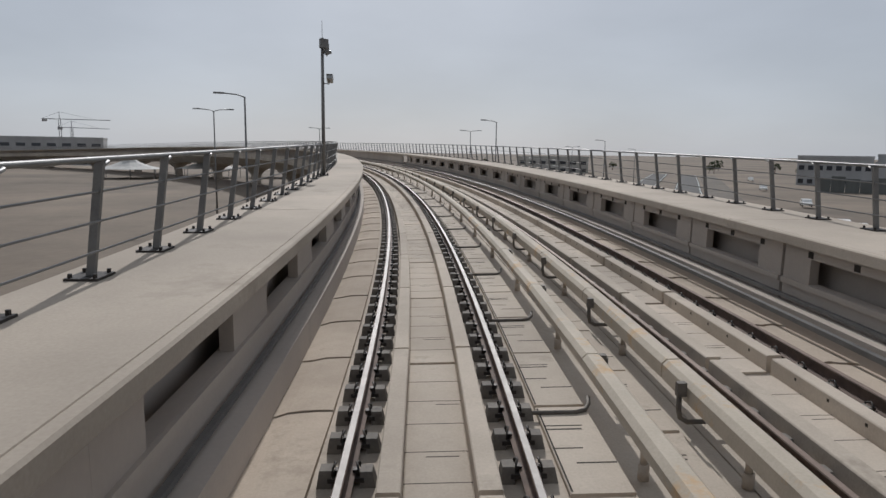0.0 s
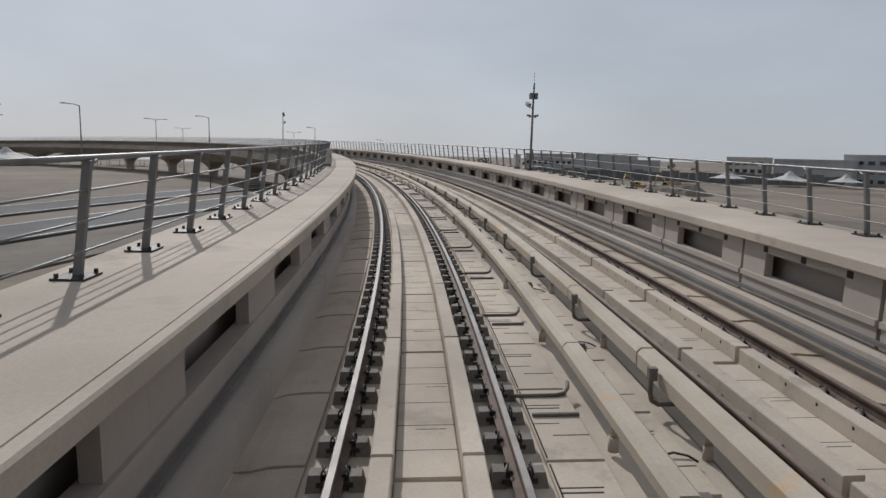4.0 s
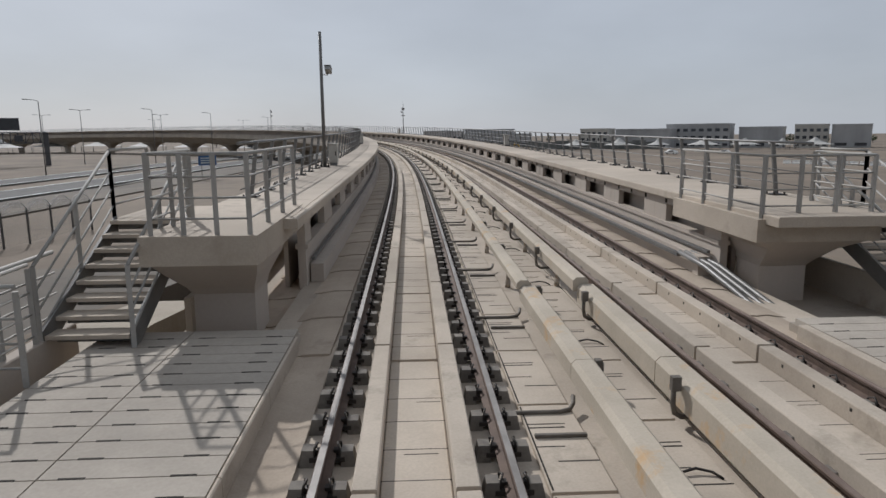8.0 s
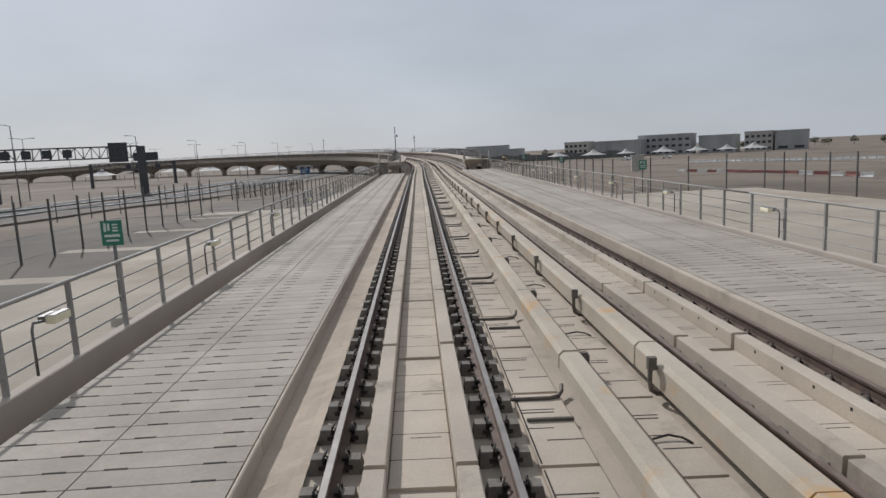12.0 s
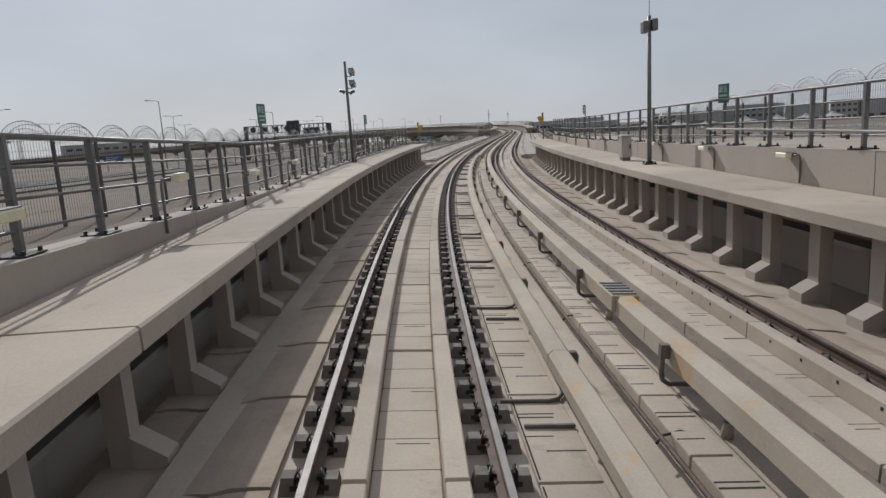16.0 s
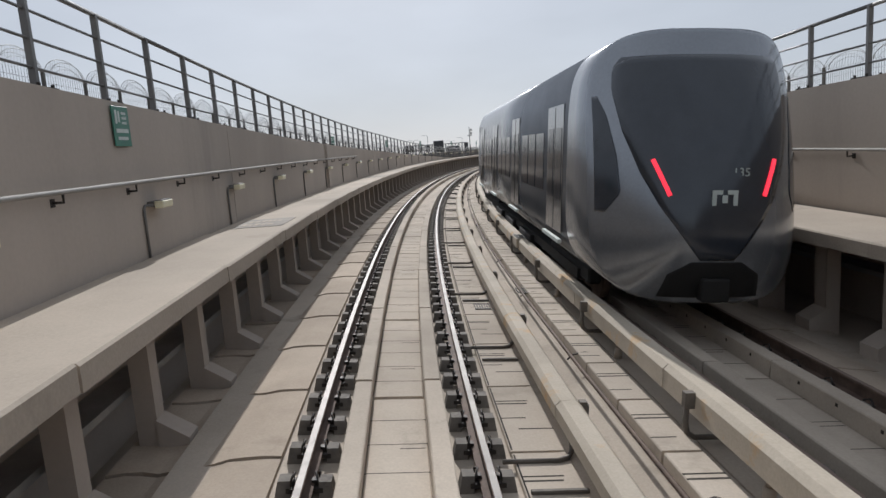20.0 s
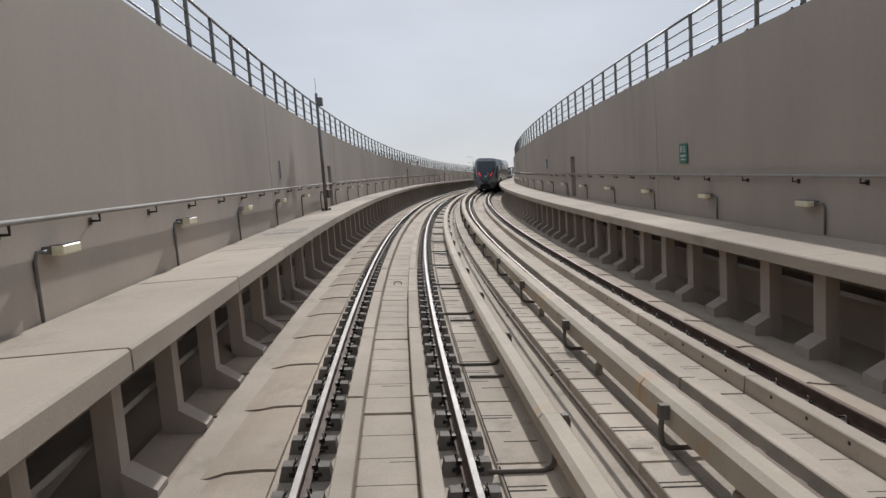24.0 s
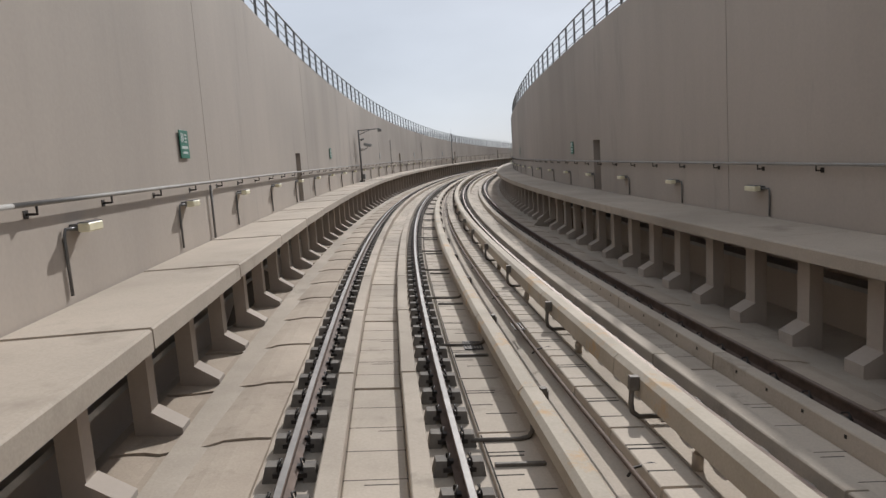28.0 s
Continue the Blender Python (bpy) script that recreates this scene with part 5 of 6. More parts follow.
# doors set deep in the walls' openings
def door(name, s, wall, side, base):
    """The leaf stands at the back of the wall's opening."""
    f = -side
    w, h = DOOR_W - 0.006, DOOR_H - 0.004
    ob = tagged(thing(name, "brown steel door set deep in the trough wall", "door", m=turned(s, wall, base)), kind="structure")
    back = -f * 0.27
    bm = bmesh.new()
    box(bm, back - 0.02, back + 0.02, -w / 2 + 0.05, w / 2 - 0.05, 0.01, h - 0.05)
    leaf = part("leaf", bm, M_DOOR, ob)
    bm = bmesh.new()
    for y0, y1, z0, z1 in ((-w / 2, -w / 2 + 0.05, 0, h), (w / 2 - 0.05, w / 2, 0, h), (-w / 2 + 0.05, w / 2 - 0.05, h - 0.05, h)):
        box(bm, back - 0.03, back + 0.035, y0, y1, z0, z1)
    part("frame", bm, M_STEEL, ob)
    bm = bmesh.new()
    x0, x1 = sorted((back + f * 0.022, back + f * 0.06))
    box(bm, x0, x1, w / 2 - 0.17, w / 2 - 0.13, 0.8, 0.95)
    part("door_handle", bm, M_GALV, leaf)


count = 0
for sd, stations in DOORS.items():
    for s in stations:
        count += 1
        door("door_%d" % count, s, WALL_L if sd < 0 else WALL_R, sd, left_h(s) if sd < 0 else RIGHT_H)


# green escape signs, with a pictogram's plain shapes and bars for the lettering
def escape_sign(m, w, h, label, group, post=0.0):
    ob = thing("escape_sign", label, "sign", group, m=m)
    bm = bmesh.new()
    box(bm, -w / 2, w / 2, -0.012, 0.0, 0, h, bevel=0.003)
    part("plate", bm, M_GREEN, ob)
    for x0, x1, z0, z1 in ((-0.36, -0.24, 0.56, 0.9), (-0.18, -0.08, 0.6, 0.88), (0.04, 0.3, 0.56, 0.62), (0.04, 0.3, 0.68, 0.74), (0.04, 0.3, 0.8, 0.86),
                           (-0.36, 0.36, 0.34, 0.44), (-0.3, 0.3, 0.16, 0.24)):
        bm = bmesh.new()
        box(bm, x0 * w, x1 * w, -0.016, -0.0125, z0 * h, z1 * h)
        part("mark", bm, M_SIGNWHITE, ob)
    if post:
        bm = bmesh.new()
        tube(bm, [(0, 0.04, -post), (0, 0.04, h * 0.8)], 0.035, 8)
        part("post", bm, M_STEEL, ob)


for s, sd in ((-333.6, -1), (-445.4, -1), (-464.6, -1)):
    m = turned(s, WALL_L + 0.025, 2.8) @ Matrix.Rotation(radians(90), 4, "Z")
    escape_sign(m, 0.45, 0.47, "green escape direction sign on the trough wall", "wall signs")
for s in (-450.2, -430.8, -411.3, -391.8, -372.9, -354.2):
    m = turned(s, WALL_R - 0.025, 2.32) @ Matrix.Rotation(radians(-90), 4, "Z")
    escape_sign(m, 0.45, 0.47, "green escape direction sign on the shaded trough wall", "wall signs")
# signs on short posts at the crowns' railings
for s, l, hh in ((-245.5, -3.3, 3.0), (-262.8, -3.3, 3.0), (-281.5, -3.3, 3.0), (-298.0, -3.3, 3.0), (-315.0, -3.3, 3.0),
                 (-244.6, 7.4, 2.85), (-262.0, 7.4, 2.85), (-280.0, 7.4, 2.85), (-298.6, 7.4, 2.85)):
    escape_sign(turned(s, l, hh - 0.22) @ Matrix.Rotation(radians(80 if l < 0 else -80), 4, "Z"), 0.42, 0.44, "green escape sign on a short post at the trough railing", "railing signs", hh - 0.35 - crown(s, l))

# pale slim plates on the left wall
for s in (-388.7, -407.5, -426.5):
    bm = bmesh.new()
    box(bm, 0.0, 0.03, -0.14, 0.14, 0.0, 0.48, bevel=0.006)
    ob = tagged(part("wall_plate", bm, M_GALV), "pale blank metal plate on the trough wall", "plate", "wall plates")
    ob.matrix_world = turned(s, WALL_L, 2.66)

# worn painted notices on the left walkway, their lettering as plain bars
for s in (-288.7, -309.3, -329.7, -350.4, -371.2, -392.0, -413.0, -433.9):
    ob = thing("floor_notice", "worn grey painted notice with pale lettering on the walkway", "floor notice", "walkway notices", m=turned(s, -2.42, left_h(s)))
    bm = bmesh.new()
    box(bm, -0.44, 0.44, -0.68, 0.68, 0.001, 0.006)
    part("painted_field", bm, M_MARK, ob)
    rnd = random.Random(7)
    for y0, n in ((0.12, 6), (-0.42, 5)):
        x = -0.34
        for i in range(n):
            w = rnd.uniform(0.05, 0.1)
            bm = bmesh.new()
            box(bm, x, x + w, y0, y0 + rnd.uniform(0.2, 0.32), 0.0065, 0.009)
            part("letter_bar", bm, M_WALK, ob)
            x += w + 0.04

# a shallow pilaster on the left wall
bm = bmesh.new()
sweep(bm, lambda q: [(WALL_L - 0.01, left_h(q) + 0.005), (WALL_L + 0.09, left_h(q) + 0.005), (WALL_L + 0.09, crown(q, -1) + 0.003), (WALL_L - 0.01, crown(q, -1) + 0.003)], -317.85, -317.25, 0.3)
structure("wall_pilaster", bm, M_WALL, "shallow concrete pilaster on the trough wall", "pilaster")

# thin conduits down the left wall
for s, top in ((-402.9, 4.2), (-421.0, 4.2), (-463.4, 2.3)):
    bm = bmesh.new()
    tube(bm, [level(s, WALL_L + 0.05, left_h(s) + 0.02), level(s, WALL_L + 0.05, min(top, crown(s, -1) - 0.3))], 0.022, 6)
    tagged(part("wall_conduit", bm, M_STEEL), "thin grey conduit running down the trough wall", "conduit", "wall conduits")

# ---- the train on the second track ----
def build_train(s_nose, length=19.6):
    m = turned(s_nose + length / 2, TRACK_2 + 0.1, 0, True, TRACK_2) @ Matrix.Translation((0, -length / 2, 0))
    train = thing("metro_train", "grey metro train car with black glazed nose, red tail lights", "train", m=m)
    W, Z0, Z1, N = 1.36, 0.42, 3.75, 96

    def rim(k, n=4.6):
        t = 2 * math.pi * k / N
        c, s_ = math.cos(t), math.sin(t)
        x = W * math.copysign(abs(c) ** (2 / n), c)
        z = (Z0 + Z1) / 2 + (Z1 - Z0) / 2 * math.copysign(abs(s_) ** (2 / n), s_)
        if z < 1.0:
            x *= 1 - 0.08 * (1.0 - z)
        return x, z

    def nose_y(x, z):
        u = abs(x) / W
        return 0.62 * max(0.0, (z - 1.15) / 2.35) ** 1.7 + 0.85 * u ** 2.8 + 0.22 * max(0.0, (1.15 - z) / 0.75) ** 2

    bm = bmesh.new()
    cx, cz = 0.0, 1.75
    R = 30
    rings = []
    for r in range(1, R + 1):
        f = (r / R) ** 0.85
        rings.append([bm.verts.new((cx + (x - cx) * f, nose_y(cx + (x - cx) * f, cz + (z - cz) * f), cz + (z - cz) * f)) for x, z in map(rim, range(N))])
    mid = bm.verts.new((cx, nose_y(cx, cz), cz))

    for i in range(N):
        bm.faces.new((mid, rings[0][i], rings[0][(i + 1) % N])).smooth = True
    for u, v in zip(rings, rings[1:]):
        for i in range(N):
            bm.faces.new((u[i], v[i], v[(i + 1) % N], u[(i + 1) % N])).smooth = True
    last = rings[-1]
    for y in (1.75, 2.2):
        nxt = [bm.verts.new((x, y, z)) for x, z in map(rim, range(N))]
        for i in range(N):
            f = bm.faces.new((last[i], nxt[i], nxt[(i + 1) % N], last[(i + 1) % N]))
            f.smooth = True
        last = nxt
    nose = part("nose", bm, M_TRAIN, train)

    def skin(name, z0, z1, edges, mat, lift=0.008, label="", n=26):
        """A sheet that follows the nose between two edges given by height."""
        bm = bmesh.new()
        rows = []
        for i in range(n + 1):
            z = z0 + (z1 - z0) * i / n
            a, b = edges(z)
            rows.append([bm.verts.new((a + (b - a) * k / 16, nose_y(a + (b - a) * k / 16, z) - lift, z)) for k in range(17)])
        for u, v in zip(rows, rows[1:]):
            for k in range(16):
                bm.faces.new((u[k], u[k + 1], v[k + 1], v[k])).smooth = True
        got = bmesh.ops.extrude_face_region(bm, geom=list(bm.faces))
        for v in got["geom"]:
            if isinstance(v, bmesh.types.BMVert):
                v.co.y += lift - 0.001
        return part(name, bm, mat, nose, label)

    def half(z):
        return float(np.interp(z, [0.98, 1.1, 1.35, 1.6, 2.0, 2.5, 3.0, 3.3, 3.42], [0.2, 0.3, 0.48, 0.66, 0.86, 1.02, 1.1, 1.08, 0.98]))
    skin("windscreen", 0.98, 3.42, lambda z: (-half(z), half(z)), M_TRAINGLASS, label="black V-shaped glazing")
    # a near-black sheet on the nose stands in for the shaded coupler opening
    skin("coupler_recess", 0.5, 0.96, lambda z: (-float(np.interp(z, [0.5, 0.8, 0.96], [0.62, 0.55, 0.3])), float(np.interp(z, [0.5, 0.8, 0.96], [0.62, 0.55, 0.3]))), M_UNDER)
    for sg in (-1, 1):
        def corner(z, sg=sg):
            a = float(np.interp(z, [1.5, 1.75, 2.2, 2.7, 2.95], [1.2, 1.05, 1.08, 1.16, 1.24]))
            return (sg * a, sg * 1.29) if sg > 0 else (sg * 1.29, sg * a)
        skin("corner_glazing", 1.5, 2.95, corner, M_TRAINGLASS)
    bm = bmesh.new()
    a = [bm.verts.new((x, 2.2, z)) for x, z in map(rim, range(N))]
    b = [bm.verts.new((x, length, z)) for x, z in map(rim, range(N))]
    for i in range(N):
        f = bm.faces.new((a[i], b[i], b[(i + 1) % N], a[(i + 1) % N]))
        f.smooth = True
        f.material_index = 1 if f.calc_center_median().z > 2.65 else 0
    bm.faces.new(b[::-1])
    bm.faces.new(a)
    part("car_body", bm, [M_TRAIN, M_TRAINROOF], train)
    for sd in (-1, 1):
        X = sd * (W + 0.004)

        def panel(name, y0, y1, z0, z1, mat, th=0.008, parent=train, label=""):
            bm = bmesh.new()
            box(bm, min(X, X + sd * th), max(X, X + sd * th), y0, y1, z0, z1, bevel=0.003)
            return part(name, bm, mat, parent, label)
        for y in (3.1, 8.0, 12.9, 17.6):
            d = panel("door", y - 0.65, y + 0.65, 0.98, 2.95, M_TRAINSILVER)
            for q in (-0.33, 0.33):
                panel("pane", y + q - 0.22, y + q + 0.22, 1.5, 2.6, M_TRAINGLASS, 0.014, d)
            panel("seal", y - 0.012, y + 0.012, 1.0, 2.93, M_IRON, 0.012, d)
            panel("sill", y - 0.7, y + 0.7, 0.84, 0.9, M_SIGNWHITE, 0.06, train, "pale metal door sill")
        for y in (5.5, 10.4, 15.3):
            for q in (-0.95, 0.0, 0.95):
                panel("window", y + q - 0.42, y + q + 0.42, 1.55, 2.55, M_TRAINGLASS, 0.01)
        for k in range(5):
            panel("grille", 18.9, 19.25, 2.9 + k * 0.045, 2.925 + k * 0.045, M_IRON, 0.01)
        bm = bmesh.new()
        sg = sd
        p0, p1 = Vector((sg * 0.56, 0, 1.74)), Vector((sg * 0.73, 0, 2.16))
        pts = [p0.lerp(p1, i / 8) for i in range(9)]
        tube(bm, [(p.x, nose_y(p.x, p.z) - 0.016, p.z) for p in pts], 0.026, 6)
        part("tail_light", bm, M_TAIL, train, "red glowing tail light strip")
    bm = bmesh.new()
    for x0, x1, z0, z1 in ((-0.15, -0.1, 1.63, 1.81), (0.1, 0.15, 1.63, 1.81), (-0.1, -0.03, 1.76, 1.81), (0.03, 0.1, 1.76, 1.81), (-0.03, 0.03, 1.66, 1.75)):
        box(bm, x0 + 0.06, x1 + 0.06, nose_y(0.06, 1.72) - 0.024, nose_y(0.06, 1.72) - 0.011, z0, z1)
    part("emblem", bm, M_SIGNWHITE, train)
    cu = bpy.data.curves.new("number", "FONT")
    cu.body, cu.size, cu.extrude, cu.align_x = "135", 0.14, 0.002, "CENTER"
    cu.materials.append(M_SIGNWHITE)
    ob = new("number", cu)
    ob.parent = train
    ob.matrix_local = Matrix.Translation((0.27, nose_y(0.27, 2.05) - 0.02, 1.97)) @ Matrix.Rotation(radians(90), 4, "X")
    # underframe, coupler and bogies
    bm = bmesh.new()
    box(bm, -1.1, 1.1, 2.4, length - 0.3, 0.28, 0.45)
    part("underframe", bm, M_UNDER, train)
    for y in (6.6, 9.6, 12.2):
        bm = bmesh.new()
        box(bm, -1.2, 1.2, y, y + 1.7, 0.12, 0.4, bevel=0.02)
        part("equipment_case", bm, M_UNDER, train)
    for y in (3.4, 15.9):
        bm = bmesh.new()
        for sd in (-1, 1):
            box(bm, sd * 0.95 - 0.1, sd * 0.95 + 0.1, y - 1.5, y + 1.5, 0.3, 0.55, bevel=0.03)
        box(bm, -0.9, 0.9, y - 0.25, y + 0.25, 0.32, 0.5)
        bogie = part("bogie", bm, M_UNDER, train)
        for dy in (-1.05, 1.05):
            for sd in (-1, 1):
                bm = bmesh.new()
                tube(bm, [(sd * 0.69, y + dy, 0.42), (sd * 0.82, y + dy, 0.42)], 0.42, 20)
                part("wheel", bm, M_RUST, bogie)
    bm = bmesh.new()
    tube(bm, [(0, 0.9, 0.62), (0, 0.12, 0.62)], 0.09, 10)
    box(bm, -0.17, 0.17, -0.02, 0.14, 0.48, 0.76, bevel=0.02)
    part("coupler", bm, M_UNDER, train)
    bm = bmesh.new()
    for k in range(6):
        y = length + 0.02 + k * 0.09
        box(bm, -1.0, 1.0, y, y + 0.05, 0.6, 3.2, bevel=0.015)
    box(bm, -0.95, 0.95, length, length + 0.55, 0.65, 3.15)
    part("gangway_bellows", bm, M_UNDER, train)
    return train


build_train(-334.15)

# ---- fences behind the line ----
def fence(course, pitch, height, coils, label, group):
    """A fence along a course of (s, l): posts, wire mesh between them, and coils on top."""
    ob = thing("security_fence", label, "fence", group)
    pts = []
    for (s0, l0), (s1, l1) in zip(course, course[1:]):
        n = max(1, round(math.hypot(s1 - s0, l1 - l0) / pitch))
        pts += [(s0 + (s1 - s0) * i / n, l0 + (l1 - l0) * i / n) for i in range(n)]
    pts.append(course[-1])
    feet = []
    for s, l in pts:
        p = level(s, l, 0)
        p.z = float(ground_z(p.x, p.y)[0])
        feet.append(p)
    top = height
    bm = bmesh.new()
    pw = 0.04 if coils else 0.028
    box(bm, -pw, pw, -pw, pw, -0.2, top + 0.08)
    post = mesh_of("post", bm, M_FENCE)
    bm = bmesh.new()
    for k, r in ((0, 0.013), (1, 0.011), (2, 0.007), (3, 0.007)):
        w, a = pitch * (0.48 - 0.05 * k), 0.52 - 0.09 * k
        tube(bm, [(0.1 * (k % 2), w * math.cos(t), top + a * math.sin(t)) for t in [math.pi * i / 10 for i in range(11)]], r, 3)
    for i in range(1, 24):
        t = math.pi * i / 24
        y = pitch * 0.48 * math.cos(t)
        tube(bm, [(0, y, top - 0.02), (0.05, y, top + 0.5 * math.sin(t))], 0.005, 3)
    coil = mesh_of("wire_coil", bm, M_WIRE)
    bm = bmesh.new()
    for i in range(int(top / 0.25)):
        z = 0.12 + i * 0.25
        box(bm, -0.005, 0.005, -pitch / 2, pitch / 2, z - 0.003, z + 0.003)
    for i in range(int(pitch / 0.12)):
        y = -pitch / 2 + (i + 0.5) * 0.12
        box(bm, -0.004, 0.004, y - 0.0025, y + 0.0025, 0.1, top)
    if not coils:
        bm.clear()
        for z in (0.3, 0.95, 1.6):
            box(bm, -0.006, 0.006, -pitch / 2, pitch / 2, z - 0.006, z + 0.006)
    mesh = mesh_of("mesh_panel", bm, M_FENCE)
    poses, half = [], []
    for i, p in enumerate(feet):
        q = feet[min(i + 1, len(feet) - 1)] - feet[max(min(i, len(feet) - 2), 0)]
        turn = Euler((0, 0, math.atan2(-q.x, q.y))).to_matrix().to_4x4()
        poses.append(Matrix.Translation(p) @ turn)
        if i + 1 < len(feet):
            half.append(Matrix.Translation((p + feet[i + 1]) / 2) @ turn)
    pieces("post", post, ob, poses[::2])
    joined("post_rest", post, poses[1::2], ob, "dark steel fence posts")
    joined("wire_mesh", mesh, half, ob, "fine wire mesh panels")
    if coils:
        joined("coil_wire", coil, half, ob, "pale arched coils of wire on the fence")


COILED, BARE = "dark mesh fence with arched wire coils between its posts", "plain dark post-and-wire fence beside the apron"
fence([(-505.0, -9.4), (-216.0, -9.2)], 2.03, 2.32, True, COILED, "security fences")
fence([(-215.0, -12.0), (-175.3, -11.8), (-174.7, -9.0)], 1.8, 1.95, False, BARE, "plain fences")
fence([(-172.9, -8.8), (-139.0, -8.2)], 1.93, 1.95, False, BARE, "plain fences")
fence([(-206.0, -27.0), (-150.0, -24.0), (-112.0, -21.0)], 4.2, 1.9, False, "slim pale wire fence across the open sand", "field fences")
fence([(-137.0, -21.5), (-106.0, -18.5)], 1.93, 1.7, True, COILED, "security fences")
fence([(-505.0, 14.0), (-232.0, 14.3), (-217.0, 17.4)], 2.42, 1.9, True, COILED, "security fences")
fence([(-215.0, 17.8), (-178.6, 18.6), (-177.9, 10.6), (-139.0, 10.3)], 1.9, 1.95, False, BARE, "plain fences")

for s, l, hh in ((-139.0, 12.0, 1.2), (-159.0, 12.0, 1.2), (-178.6, 12.0, 1.2), (-200.0, -6.0, 1.2)):
    p = level(s, l, 0)
    post = p.z + hh - 0.25 - float(ground_z(p.x, p.y)[0])
    escape_sign(turned(s, l, hh - 0.25), 0.42, 0.5, "green escape sign on a steel post beside the planks", "post signs", post)


# ---- roads, lamps and gantries beyond ----
def smooth_line(pts, n=8):
    """Points along a rounded course through the given ones."""
    pts = [Vector((*p, 0)) for p in pts]
    out = []
    for i in range(len(pts) - 1):
        p0, p1, p2, p3 = pts[max(i - 1, 0)], pts[i], pts[i + 1], pts[min(i + 2, len(pts) - 1)]
        for k in range(n):
            t = k / n
            out.append(0.5 * ((2 * p1) + (p2 - p0) * t + (2 * p0 - 5 * p1 + 4 * p2 - p3) * t * t + (3 * p1 - p0 - 3 * p2 + p3) * t ** 3))
    return out + [pts[-1]]


def ribbon(bm, course, off0, off1, lift, mat=0):
    rows = []
    for i, p in enumerate(course):
        d = (course[min(i + 1, len(course) - 1)] - course[max(i - 1, 0)]).normalized()
        r = Vector((d.y, -d.x, 0))
        row = []
        for o in (off0, off1):
            q = p + r * o
            z = float(ground_z(q.x, q.y)[0]) + lift + 0.1
            row += [bm.verts.new((q.x, q.y, z - 0.8)), bm.verts.new((q.x, q.y, z))]
        rows.append(row)
    for a, b in zip(rows, rows[1:]):
        for i, j in ((1, 3), (0, 1), (3, 2)):
            bm.faces.new((a[i], a[j], b[j], b[i])).material_index = mat


HIGHWAY = smooth_line([(120, 330), (70, 210), (22, 100), (-34, 8), (-78, -80), (-122, -178), (-170, -290), (-215, -420), (-250, -560)])
for k, (o0, o1) in enumerate(((-9.5, -2.0), (4.0, 11.5))):
    bm = bmesh.new()
    ribbon(bm, HIGHWAY, o0 - 14, o1 - 14, 0.1)
    structure("road", bm, M_ASPHALT, "grey asphalt carriageway beside the line", "road")
    bm = bmesh.new()
    for e in (o0 + 0.3, o1 - 0.45):
        ribbon(bm, HIGHWAY, e - 14, e + 0.15 - 14, 0.125)
    structure("road_marking", bm, M_SIGNWHITE, "worn white edge lines of the carriageway", "road marking")
for o0, o1, z in ((-32.0, -24.5, 0.04),):
    bm = bmesh.new()
    ribbon(bm, HIGHWAY, o0, o1, z)
    structure("road", bm, M_DUSTROAD, "grey asphalt side road with sandy edges", "road")


def street_lamp(x, y, h, arms, face, label):
    z = float(ground_z(x, y)[0])
    ob = thing("street_lamp", label, "street lamp", "street lamps", m=Matrix.Translation((x, y, z)) @ Euler((0, 0, radians(face))).to_matrix().to_4x4())
    bm = bmesh.new()
    tube(bm, [(0, 0, -0.3), (0, 0, h)], 0.11, 8, r1=0.06)
    part("pole", bm, M_STEEL, ob)
    for sd in arms:
        bm = bmesh.new()
        tube(bm, [(0, 0, h - 0.05), (sd * 0.5, 0, h + 0.12), (sd * 1.5, 0, h + 0.2)], 0.045, 6)
        arm = part("arm", bm, M_STEEL, ob)
        bm = bmesh.new()
        box(bm, min(sd * 1.4, sd * 2.15), max(sd * 1.4, sd * 2.15), -0.16, 0.16, h + 0.14, h + 0.26, bevel=0.03)
        part("lamp_head", bm, M_STEEL, arm)


SINGLE = ((62, 178), (36, 118), (10, 77), (-12.7, 40.9), (-28, 19), (-46.7, -16.8), (-62, -52), (-79, -90), (-100, -139), (-117, -182), (-136, -226), (-158, -280))
for x, y in SINGLE:
    street_lamp(x, y, 11.6, (-1,), 15, "grey street lamp with a single arm beside the road")
for x, y in ((42, 170), (10, 118), (-22.6, 66.3), (-42, 32), (-62, -6), (-82, -48), (-102, -92), (-124, -140), (-146, -190), (-168, -244), (-20, 128), (-52, 72), (-78, 22), (-104, -30), (-130, -84)):
    street_lamp(x, y, 11.9, (-1, 1), 15, "grey street lamp with two arms beside the road")


